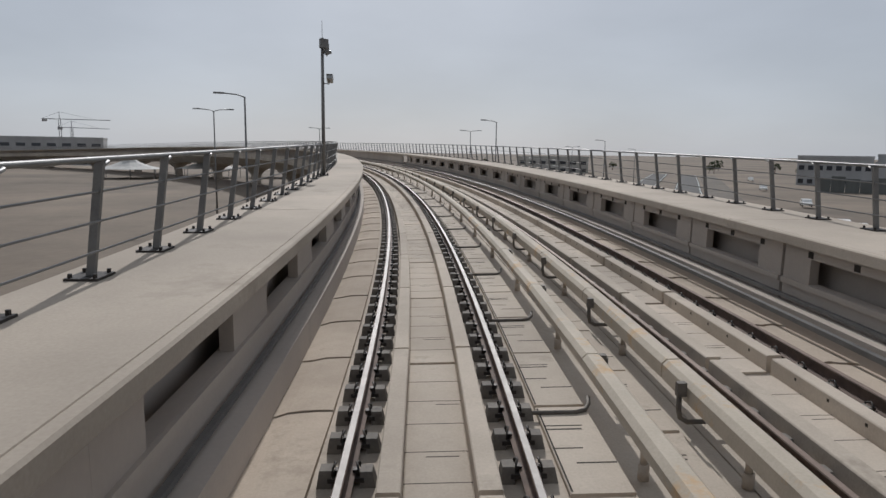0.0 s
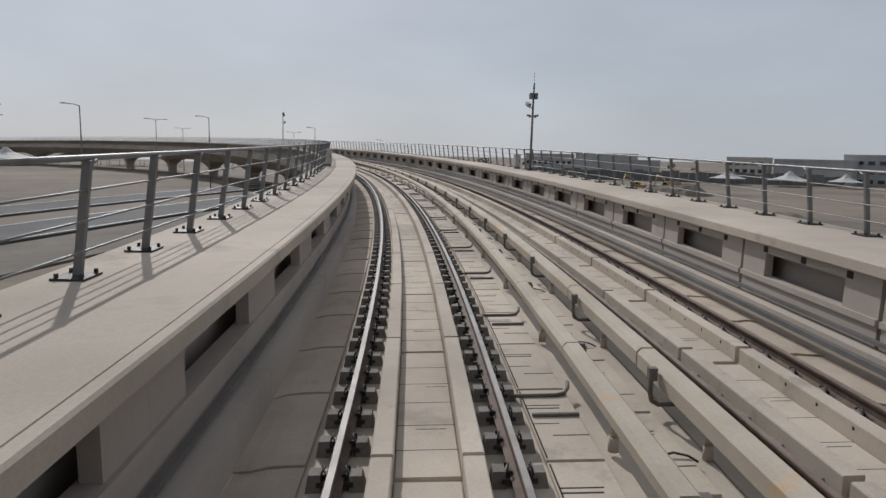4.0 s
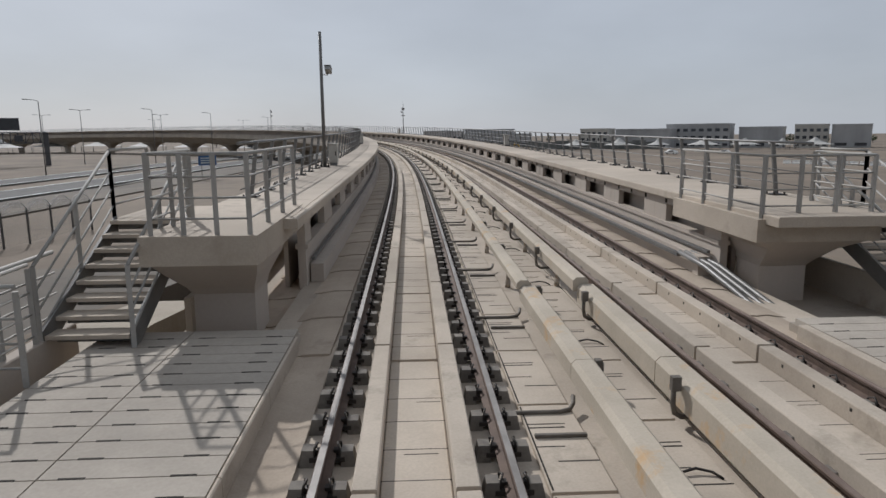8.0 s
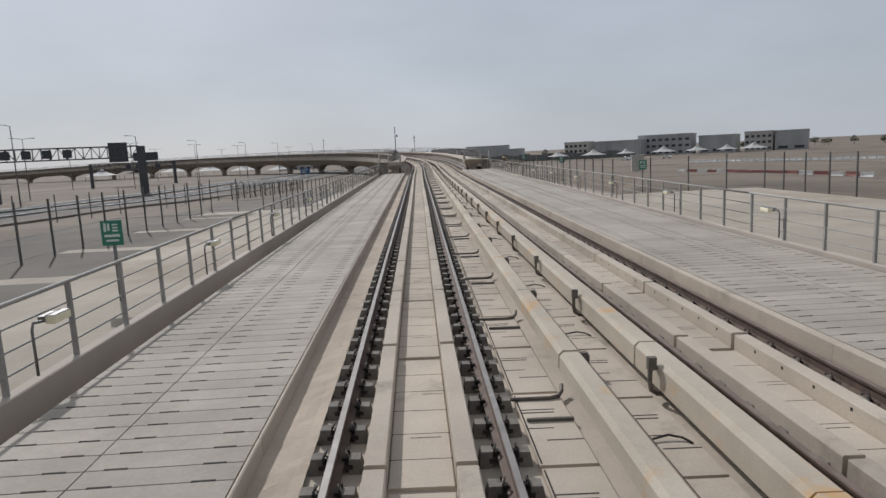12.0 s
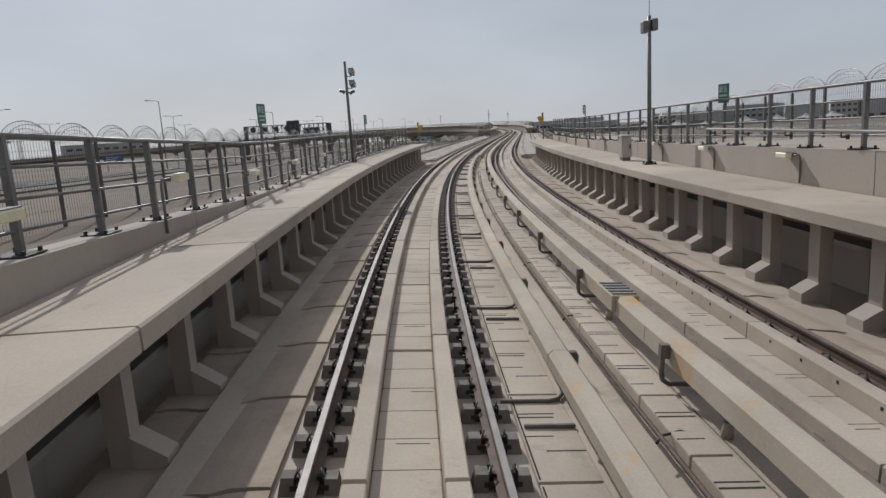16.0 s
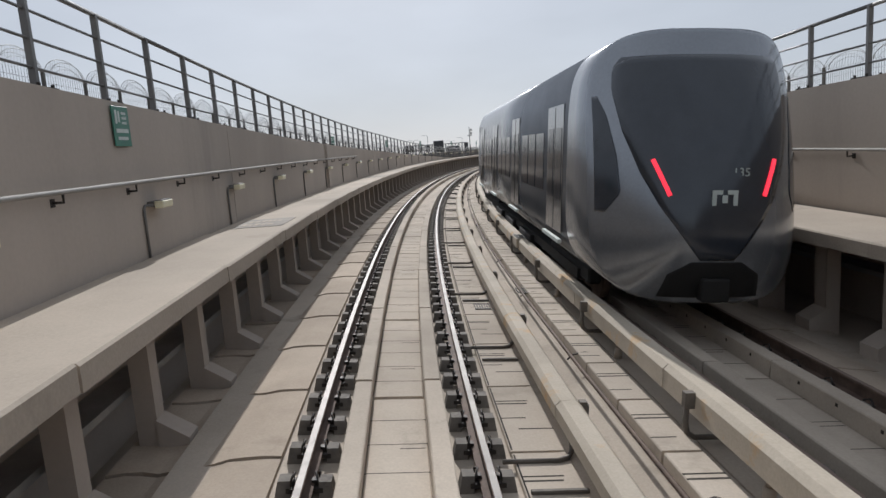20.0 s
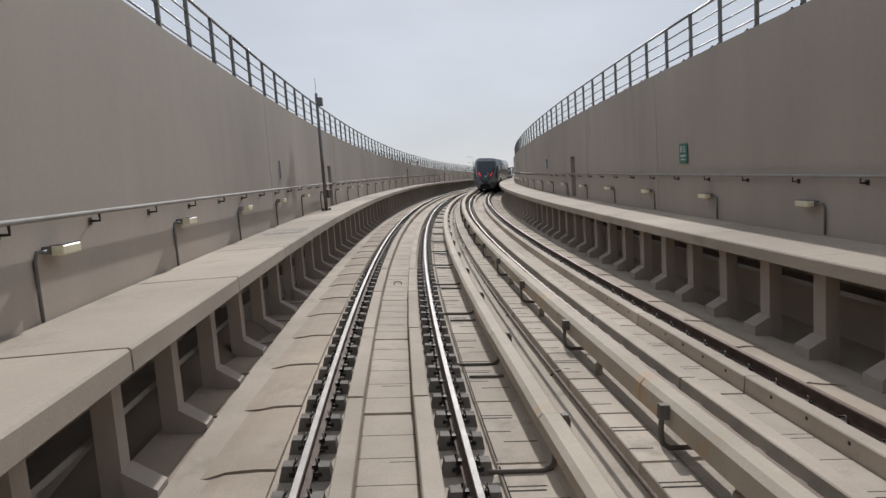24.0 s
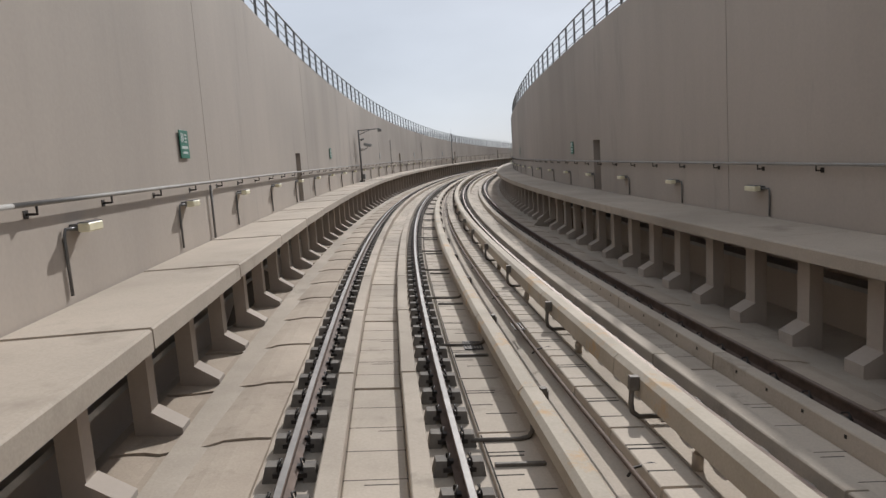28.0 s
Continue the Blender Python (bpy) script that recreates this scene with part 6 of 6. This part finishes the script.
def gantry(x, y, face, span, h, depth, legs, boards):
    """Truss between x = -span/2 and span/2 with its lower chord at height h; legs at the listed offsets."""
    z = float(ground_z(x, y)[0])
    ob = thing("sign_gantry", "steel truss gantry over the road with dark sign boards", "gantry", "sign gantries",
               m=Matrix.Translation((x, y, z)) @ Euler((0, 0, radians(face))).to_matrix().to_4x4())
    for px, w in legs:
        bm = bmesh.new()
        box(bm, px - w / 2, px + w / 2, -0.45, 0.45, -0.3, h + depth, bevel=0.05)
        part("leg", bm, M_DARKSTEEL, ob)
    for zz in (h, h + depth):
        for yy in (-0.5, 0.5):
            bm = bmesh.new()
            box(bm, -span / 2, span / 2, yy - 0.11, yy + 0.11, zz - 0.11, zz + 0.11)
            part("chord", bm, M_DARKSTEEL, ob)
    n = int(span / 1.3)
    for i in range(n):
        x0 = -span / 2 + i * span / n
        bm = bmesh.new()
        box(bm, x0 - 0.07, x0 + 0.07, -0.55, 0.55, h, h + depth)
        tube(bm, [(x0, -0.5, h if i % 2 else h + depth), (x0 + span / n, -0.5, h + depth if i % 2 else h)], 0.07, 5)
        part("brace", bm, M_DARKSTEEL, ob)
    for bx, w, z0, z1 in boards:
        bm = bmesh.new()
        box(bm, bx - w / 2, bx + w / 2, -0.85, -0.62, h + z0, h + z1, bevel=0.03)
        part("sign_board", bm, M_BOARD, ob, "dark back of a road sign board")


gantry(-74.0, -61.6, 2, 24.0, 7.3, 2.1, ((12.4, 1.5), (-11.5, 1.2)), ((-9.5, 1.5, 0.3, 1.8), (-6.3, 1.5, 0.3, 1.8), (-3.1, 1.5, 0.3, 1.8), (0.1, 1.5, 0.3, 1.8)))
gantry(-61.0, 30.0, 0, 24.6, 5.0, 2.2, ((-12.0, 1.0), (12.0, 1.0)), ((-3.9, 5.4, 2.6, 8.6), (3.8, 7.2, 2.7, 5.3), (-1.5, 1.6, 0.3, 1.6), (1.5, 1.6, 0.3, 1.6), (7.0, 1.6, 0.3, 1.6)))


def road_sign(x, y, face, w, h, z):
    g = float(ground_z(x, y)[0])
    ob = thing("road_sign", "blue road sign board on two steel posts", "sign", "blue road signs", m=Matrix.Translation((x, y, g)) @ Euler((0, 0, radians(face))).to_matrix().to_4x4())
    bm = bmesh.new()
    box(bm, -w / 2, w / 2, -0.03, 0.03, z, z + h, bevel=0.01)
    part("board", bm, M_BLUE, ob)
    bm = bmesh.new()
    for k in range(3):
        box(bm, -w * 0.38, w * (0.1 + 0.1 * k), -0.036, -0.031, z + h * (0.2 + 0.24 * k), z + h * (0.31 + 0.24 * k))
    part("marks", bm, M_SIGNWHITE, ob)
    for px in (-w * 0.33, w * 0.33):
        bm = bmesh.new()
        tube(bm, [(px, 0.06, -0.2), (px, 0.06, z + h)], 0.05, 6)
        part("post", bm, M_STEEL, ob)


road_sign(-26.1, -46.0, 10, 2.4, 1.3, 1.9)
road_sign(-116.0, -92.0, 20, 4.2, 1.6, 2.2)


# ---- cars ----
def car(x, y, face, mat, label):
    z = float(ground_z(x, y)[0]) + 0.33
    ob = thing("car", label, "car", "distant cars", m=Matrix.Translation((x, y, z)) @ Euler((0, 0, radians(face))).to_matrix().to_4x4())
    bm = bmesh.new()
    pr = [(-2.2, 0.35), (2.2, 0.35), (2.25, 0.75), (1.35, 0.92), (0.75, 1.45), (-1.2, 1.48), (-1.95, 1.0), (-2.25, 0.9)]
    a = [bm.verts.new((-0.88, y_, z_)) for y_, z_ in pr]
    b = [bm.verts.new((0.88, y_, z_)) for y_, z_ in pr]
    bm.faces.new(a)
    bm.faces.new(b[::-1])
    for i in range(8):
        bm.faces.new((a[i], a[(i + 1) % 8], b[(i + 1) % 8], b[i]))
    part("body", bm, mat, ob)
    bm = bmesh.new()
    box(bm, -0.895, 0.895, -1.1, 0.65, 1.0, 1.38, bevel=0.04)
    part("windows", bm, M_TRAINGLASS, ob)
    for y_ in (-1.4, 1.4):
        for sd in (-1, 1):
            bm = bmesh.new()
            tube(bm, [(sd * 0.72, y_, 0.33), (sd * 0.9, y_, 0.33)], 0.33, 14)
            part("wheel", bm, M_IRON, ob)


rnd = random.Random(4)
for i, k in enumerate((5, 9, 13, 17, 20, 24, 27, 31, 34, 38, 42, 46)):
    p, q = HIGHWAY[k], HIGHWAY[k + 1]
    d = (q - p).normalized()
    r = Vector((d.y, -d.x, 0))
    o = rnd.choice((-42.5, -40.5))
    c = p + r * o
    if float(ground_z(c.x, c.y)[2]) < 48:
        continue
    face = math.degrees(math.atan2(d.y, d.x)) - 90 + (0 if o < -12 else 180)
    white = rnd.random() < 0.65
    car(c.x, c.y, face, M_CARWHITE if white else M_BOARD, "small white car on the road" if white else "small dark car on the road")
for x, y, f in ((48, 62, 40), (57, 66, 45), (150, 40, 10), (158, 48, 80), (166, 30, 20)):
    car(x, y, f, M_CARWHITE if x != 57 else M_BOARD, "parked car on the sand beside the viaduct")


# ---- buildings and yard to the right ----
def building(x, y, face, w, d, h, mat, floors, cols, label):
    z = -8.2
    ob = thing("building", label, "building", "low buildings across the yard", m=Matrix.Translation((x, y, z)) @ Euler((0, 0, radians(face))).to_matrix().to_4x4())
    bm = bmesh.new()
    box(bm, -w / 2, w / 2, 0, d, 0, h)
    part("wall", bm, mat, ob)
    bm = bmesh.new()
    for x0, x1, y0, y1 in ((-w / 2 - 0.15, w / 2 + 0.15, -0.15, 0.2), (-w / 2 - 0.15, w / 2 + 0.15, d - 0.2, d + 0.15), (-w / 2 - 0.15, -w / 2 + 0.2, 0.2, d - 0.2), (w / 2 - 0.2, w / 2 + 0.15, 0.2, d - 0.2)):
        box(bm, x0, x1, y0, y1, h, h + 0.9)
    part("roof_parapet", bm, mat, ob)
    for i in range(floors):
        for j in range(cols):
            cx = -w / 2 + (j + 0.5) * w / cols
            z0 = 1.2 + i * (h - 0.6) / floors
            bm = bmesh.new()
            box(bm, cx - w / cols * 0.3, cx + w / cols * 0.3, -0.06, 0.02, z0, z0 + 1.6)
            win = part("window", bm, M_TRAINGLASS, ob)
            bm = bmesh.new()
            box(bm, cx - w / cols * 0.33, cx + w / cols * 0.33, -0.14, -0.062, z0 - 0.12, z0 - 0.02)
            part("sill", bm, mat, win)


# the yard's front looks back towards the line
building(212, 157, -58, 16, 14, 10.6, M_PALEWALL, 3, 5, "pale three-storey building with small windows")
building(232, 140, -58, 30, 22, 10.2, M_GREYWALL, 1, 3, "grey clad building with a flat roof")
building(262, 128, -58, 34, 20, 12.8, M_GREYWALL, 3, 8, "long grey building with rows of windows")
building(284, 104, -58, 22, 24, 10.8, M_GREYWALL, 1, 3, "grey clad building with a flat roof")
building(298, 84, -58, 16, 18, 11.8, M_PALEWALL, 3, 5, "pale three-storey building with small windows")
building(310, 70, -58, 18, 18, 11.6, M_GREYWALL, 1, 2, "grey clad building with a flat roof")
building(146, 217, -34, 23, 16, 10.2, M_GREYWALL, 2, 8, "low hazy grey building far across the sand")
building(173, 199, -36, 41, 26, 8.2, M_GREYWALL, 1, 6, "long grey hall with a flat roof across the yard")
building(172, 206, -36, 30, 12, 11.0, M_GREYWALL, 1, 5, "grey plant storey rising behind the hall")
building(70, 330, -15, 36, 18, 8.0, M_PALEWALL, 2, 7, "low hazy pale building far across the sand")
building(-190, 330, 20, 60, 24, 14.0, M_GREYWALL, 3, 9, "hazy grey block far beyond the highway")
building(-280, 250, 35, 50, 24, 11.0, M_PALEWALL, 3, 8, "hazy pale block far beyond the highway")


def tent(x, y, r, h):
    z = float(ground_z(x, y)[0])
    ob = thing("tent", "white peaked canvas tent in the yard", "tent", "white tents", m=Matrix.Translation((x, y, z)))
    bm = bmesh.new()
    n, rings = 8, []
    for f, zz in ((1.0, 2.4), (0.6, 2.4 + h * 0.22), (0.3, 2.4 + h * 0.5), (0.05, 2.4 + h)):
        rings.append([bm.verts.new((r * f * math.cos(2 * math.pi * (i + 0.5) / n), r * f * math.sin(2 * math.pi * (i + 0.5) / n), zz)) for i in range(n)])
    for u, v in zip(rings, rings[1:]):
        for i in range(n):
            bm.faces.new((u[i], u[(i + 1) % n], v[(i + 1) % n], v[i]))
    bm.faces.new(rings[-1])
    part("canopy", bm, M_CANVAS, ob)
    for i in range(n):
        c = rings and (r * math.cos(2 * math.pi * (i + 0.5) / n), r * math.sin(2 * math.pi * (i + 0.5) / n))
        bm = bmesh.new()
        tube(bm, [(c[0], c[1], -0.2), (c[0], c[1], 2.42)], 0.08, 5)
        part("pole", bm, M_STEEL, ob)


for x, y, r, h in ((176, 128, 7, 3.0), (190, 112, 8, 3.4), (206, 102, 6, 2.8), (222, 88, 8, 3.4), (236, 76, 7, 3.0), (244, 62, 6, 2.8), (256, 54, 8, 3.2), (-20, 178, 8, 3.2), (-2, 176, 8, 3.2), (-38, 172, 8, 3.0), (-55, 168, 8, 3.2), (16, 170, 7, 3.0), (-72, 160, 8, 3.2)):
    tent(x, y, r, h)


# water-filled road barriers in rows
def barrier_mesh():
    bm = bmesh.new()
    pr = [(-0.3, 0), (0.3, 0), (0.28, 0.25), (0.12, 0.5), (0.1, 0.95), (-0.1, 0.95), (-0.12, 0.5), (-0.28, 0.25)]
    a = [bm.verts.new((x, -0.95, z)) for x, z in pr]
    b = [bm.verts.new((x, 0.95, z)) for x, z in pr]
    for i in range(8):
        bm.faces.new((a[i], a[(i + 1) % 8], b[(i + 1) % 8], b[i]))
    bm.faces.new(a[::-1])
    bm.faces.new(b)
    return bm


RED_B, WHITE_B = mesh_of("barrier", barrier_mesh(), M_REDPLASTIC), mesh_of("barrier", barrier_mesh(), M_CARWHITE)
def barrier(x, y, face, red):
    z = float(ground_z(x, y)[0])
    ob = tagged(new("barrier", RED_B if red else WHITE_B), "faded red plastic road barrier on the sand" if red else "white plastic road barrier on the sand", "barrier", "road barriers")
    ob.matrix_world = Matrix.Translation((x, y, z)) @ Euler((0, 0, radians(face + rnd.uniform(-7, 7)))).to_matrix().to_4x4()


for i in range(17):
    barrier(26.4 + 0.9 * math.sin(i * 0.5), -112.0 - i * 2.05, 0, i % 4 in (1, 3) or i in (6, 8, 10))
for i in range(9):
    barrier(33.0 + 0.7 * i, -114.0 - i * 2.3, 10, i % 3 != 0)
for i in range(34):
    barrier(117.0 + i * 0.35, -30.0 - i * 2.2, 8, False)


# earth works in the yard
def spoil_heap(x, y, r, h, seed):
    rn = random.Random(seed)
    bm = bmesh.new()
    n, rings = 22, []
    for f, zz in ((1.0, -0.2), (0.78, 0.22), (0.55, 0.55), (0.32, 0.85), (0.12, 1.0)):
        rings.append([bm.verts.new((r * f * (1 + rn.uniform(-0.14, 0.14)) * math.cos(2 * math.pi * i / n), 0.7 * r * f * (1 + rn.uniform(-0.14, 0.14)) * math.sin(2 * math.pi * i / n), h * (zz + rn.uniform(-0.07, 0.07)))) for i in range(n)])
    for u, v in zip(rings, rings[1:]):
        for i in range(n):
            bm.faces.new((u[i], u[(i + 1) % n], v[(i + 1) % n], v[i]))
    bm.faces.new(rings[-1])
    ob = tagged(part("earth_heap", bm, M_SPOIL), "heap of dug brown earth in the yard", "earth heap", "earth heaps")
    ob.matrix_world = Matrix.Translation((x, y, float(ground_z(x, y)[0])))


for k, (x, y, r, h) in enumerate(((82, 63, 7, 2.2), (92, 60, 9, 2.6), (104, 64, 8, 3.0), (112, 80, 8, 3.2), (72, 56, 6, 1.6), (60, -8, 6, 1.2))):
    spoil_heap(x, y, r, h, 40 + k)


def excavator(x, y, face, bend):
    ob = thing("excavator", "dusty yellow tracked excavator digging in the yard", "excavator", "excavators",
               m=Matrix.Translation((x, y, float(ground_z(x, y)[0]))) @ Euler((0, 0, radians(face))).to_matrix().to_4x4())
    for sd in (-1, 1):
        bm = bmesh.new()
        pr = [(-1.9, 0.35), (-1.6, 0.0), (1.6, 0.0), (1.9, 0.35), (1.75, 0.8), (-1.75, 0.8)]
        a = [bm.verts.new((sd * 1.15 - 0.28, py, pz)) for py, pz in pr]
        b = [bm.verts.new((sd * 1.15 + 0.28, py, pz)) for py, pz in pr]
        for i in range(6):
            bm.faces.new((a[i], a[(i + 1) % 6], b[(i + 1) % 6], b[i]))
        bm.faces.new(a)
        bm.faces.new(b[::-1])
        part("crawler_track", bm, M_IRON, ob)
    bm = bmesh.new()
    box(bm, -1.3, 1.3, -2.2, 1.2, 0.95, 2.0, bevel=0.12)
    part("upper_body", bm, M_DIGGER, ob)
    bm = bmesh.new()
    box(bm, -1.3, -0.3, 0.2, 1.6, 1.6, 3.0, bevel=0.1)
    cab = part("cab", bm, M_DIGGER, ob)
    bm = bmesh.new()
    box(bm, -1.32, -0.28, 0.4, 1.62, 2.1, 2.85)
    part("cab_glazing", bm, M_TRAINGLASS, cab)
    bm = bmesh.new()
    tube(bm, [(0.3, 1.1, 1.8), (0.3, 2.6, 4.0), (0.3, 4.8, 4.6)], 0.26, 6, r1=0.2)
    boom = part("boom", bm, M_DIGGER, ob)
    bm = bmesh.new()
    tube(bm, [(0.3, 4.6, 4.9), (0.3, 4.6 + bend, 2.0)], 0.2, 6, r1=0.14)
    part("dipper_arm", bm, M_DIGGER, boom)
    bm = bmesh.new()
    box(bm, -0.25, 0.85, 4.1 + bend, 5.0 + bend, 1.2, 2.1, bevel=0.15)
    part("bucket", bm, M_IRON, boom)


excavator(101, 81, 100, 1.2)
excavator(109, 77, 20, 0.6)
excavator(106, 119, 80, 1.6)

# grey screens along the yard's far edge
for i in range(34):
    x, y = 118.0 + i * 3.05, 178.0 - i * 1.9
    bm = bmesh.new()
    box(bm, -1.75, 1.75, -0.04, 0.04, -0.2, 4.2 + 0.5 * math.sin(i * 1.7))
    ob = tagged(part("screen_panel", bm, M_SCREEN), "grey-green screen panel at the edge of the yard", "screen", "yard screens")
    ob.matrix_world = Matrix.Translation((x, y, float(ground_z(x, y)[0]))) @ Euler((0, 0, radians(-32))).to_matrix().to_4x4()


# a rail-side cabin on legs
def cabin(x, y, face):
    z = float(ground_z(x, y)[0])
    ob = thing("equipment_cabin", "pale equipment cabin on short legs beside the fence", "cabin", m=Matrix.Translation((x, y, z)) @ Euler((0, 0, radians(face))).to_matrix().to_4x4())
    bm = bmesh.new()
    box(bm, -1.05, 1.05, -1.05, 1.05, 0.6, 3.35, bevel=0.03)
    part("body", bm, M_PALEWALL, ob)
    bm = bmesh.new()
    box(bm, -1.15, 1.15, -1.15, 1.15, 3.35, 3.47)
    part("roof", bm, M_PALEWALL, ob)
    bm = bmesh.new()
    box(bm, -0.45, 0.45, -1.09, -1.052, 0.7, 2.8)
    door = part("door", bm, M_CABINET, ob)
    bm = bmesh.new()
    box(bm, 0.3, 0.36, -1.13, -1.092, 1.6, 1.8)
    part("handle", bm, M_IRON, door)
    for a in (-0.85, 0.85):
        for b in (-0.85, 0.85):
            bm = bmesh.new()
            box(bm, a - 0.08, a + 0.08, b - 0.08, b + 0.08, -0.2, 0.6)
            part("leg", bm, M_STEEL, ob)


cabin(14.0, -114.0, -40)


# ---- far trees and cranes ----
def far_tree(x, y, h, seed):
    z = float(ground_z(x, y)[0])
    rn = random.Random(seed)
    ob = thing("tree", "dusty dark green tree far across the sand", "tree", "far trees", m=Matrix.Translation((x, y, z)))
    bm = bmesh.new()
    tube(bm, [(0, 0, -0.2), (0.1, 0, h * 0.35), (0.0, 0.15, h * 0.6)], 0.2, 6, r1=0.08)
    for a in (0.5, 2.4, 4.4):
        tube(bm, [(0.05, 0, h * 0.35), (math.cos(a) * h * 0.2, math.sin(a) * h * 0.2, h * 0.65)], 0.08, 5, r1=0.03)
    part("trunk", bm, M_RUST, ob)
    bm = bmesh.new()
    for i in range(90):
        a, r = rn.uniform(0, 6.28), h * 0.42 * math.sqrt(rn.random())
        c = Vector((r * math.cos(a), r * math.sin(a), h * (0.35 + 0.62 * rn.random() * (1 - 0.5 * (r / (h * 0.42)) ** 2))))
        n = Vector((rn.uniform(-1, 1), rn.uniform(-1, 1), rn.uniform(-0.3, 1))).normalized()
        u = n.orthogonal().normalized() * h * rn.uniform(0.05, 0.11)
        v = n.cross(u) * rn.uniform(0.6, 1.0)
        bm.faces.new([bm.verts.new(c + q) for q in (u, v + u * 0.2, -u, -v * 0.9)])
    part("crown", bm, M_LEAF, ob)


for i in range(44):
    a = rnd.uniform(-0.2, 1.5)
    far_tree(120 + 330 * math.sin(a) + rnd.uniform(-30, 30), 60 + 330 * math.cos(a) + rnd.uniform(-30, 30), rnd.uniform(4.5, 8), i)
for i in range(30):
    a = rnd.uniform(0.1, 1.3)
    far_tree(-80 - 400 * math.sin(a), 20 + 420 * math.cos(a) + rnd.uniform(-30, 30), rnd.uniform(4.5, 8), 100 + i)


def crane(x, y, h, face):
    z = -6.0
    ob = thing("tower_crane", "tower crane far off in the haze", "crane", "tower cranes", m=Matrix.Translation((x, y, z)) @ Euler((0, 0, radians(face))).to_matrix().to_4x4())
    bm = bmesh.new()
    for a, b in ((-0.9, -0.9), (0.9, -0.9), (0.9, 0.9), (-0.9, 0.9)):
        tube(bm, [(a, b, 0), (a, b, h)], 0.16, 4)
    for i in range(int(h / 2.5)):
        tube(bm, [(-0.9, -0.9, i * 2.5), (0.9, -0.9, i * 2.5 + 2.5)], 0.1, 4)
    part("mast", bm, M_DARKSTEEL, ob)
    bm = bmesh.new()
    tube(bm, [(-14, 0, h + 0.5), (42, 0, h + 0.5)], 0.4, 4)
    tube(bm, [(0, 0, h), (0, 0, h + 7)], 0.3, 4)
    tube(bm, [(-14, 0, h + 0.8), (0, 0, h + 7), (30, 0, h + 0.8)], 0.12, 4)
    part("jib", bm, M_DARKSTEEL, ob)
    bm = bmesh.new()
    box(bm, -14, -10, -1, 1, h - 2, h + 0.5)
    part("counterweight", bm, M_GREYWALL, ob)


crane(-330, 620, 32, 20)
crane(-560, 640, 24, 170)
crane(-350, 680, 26, 60)
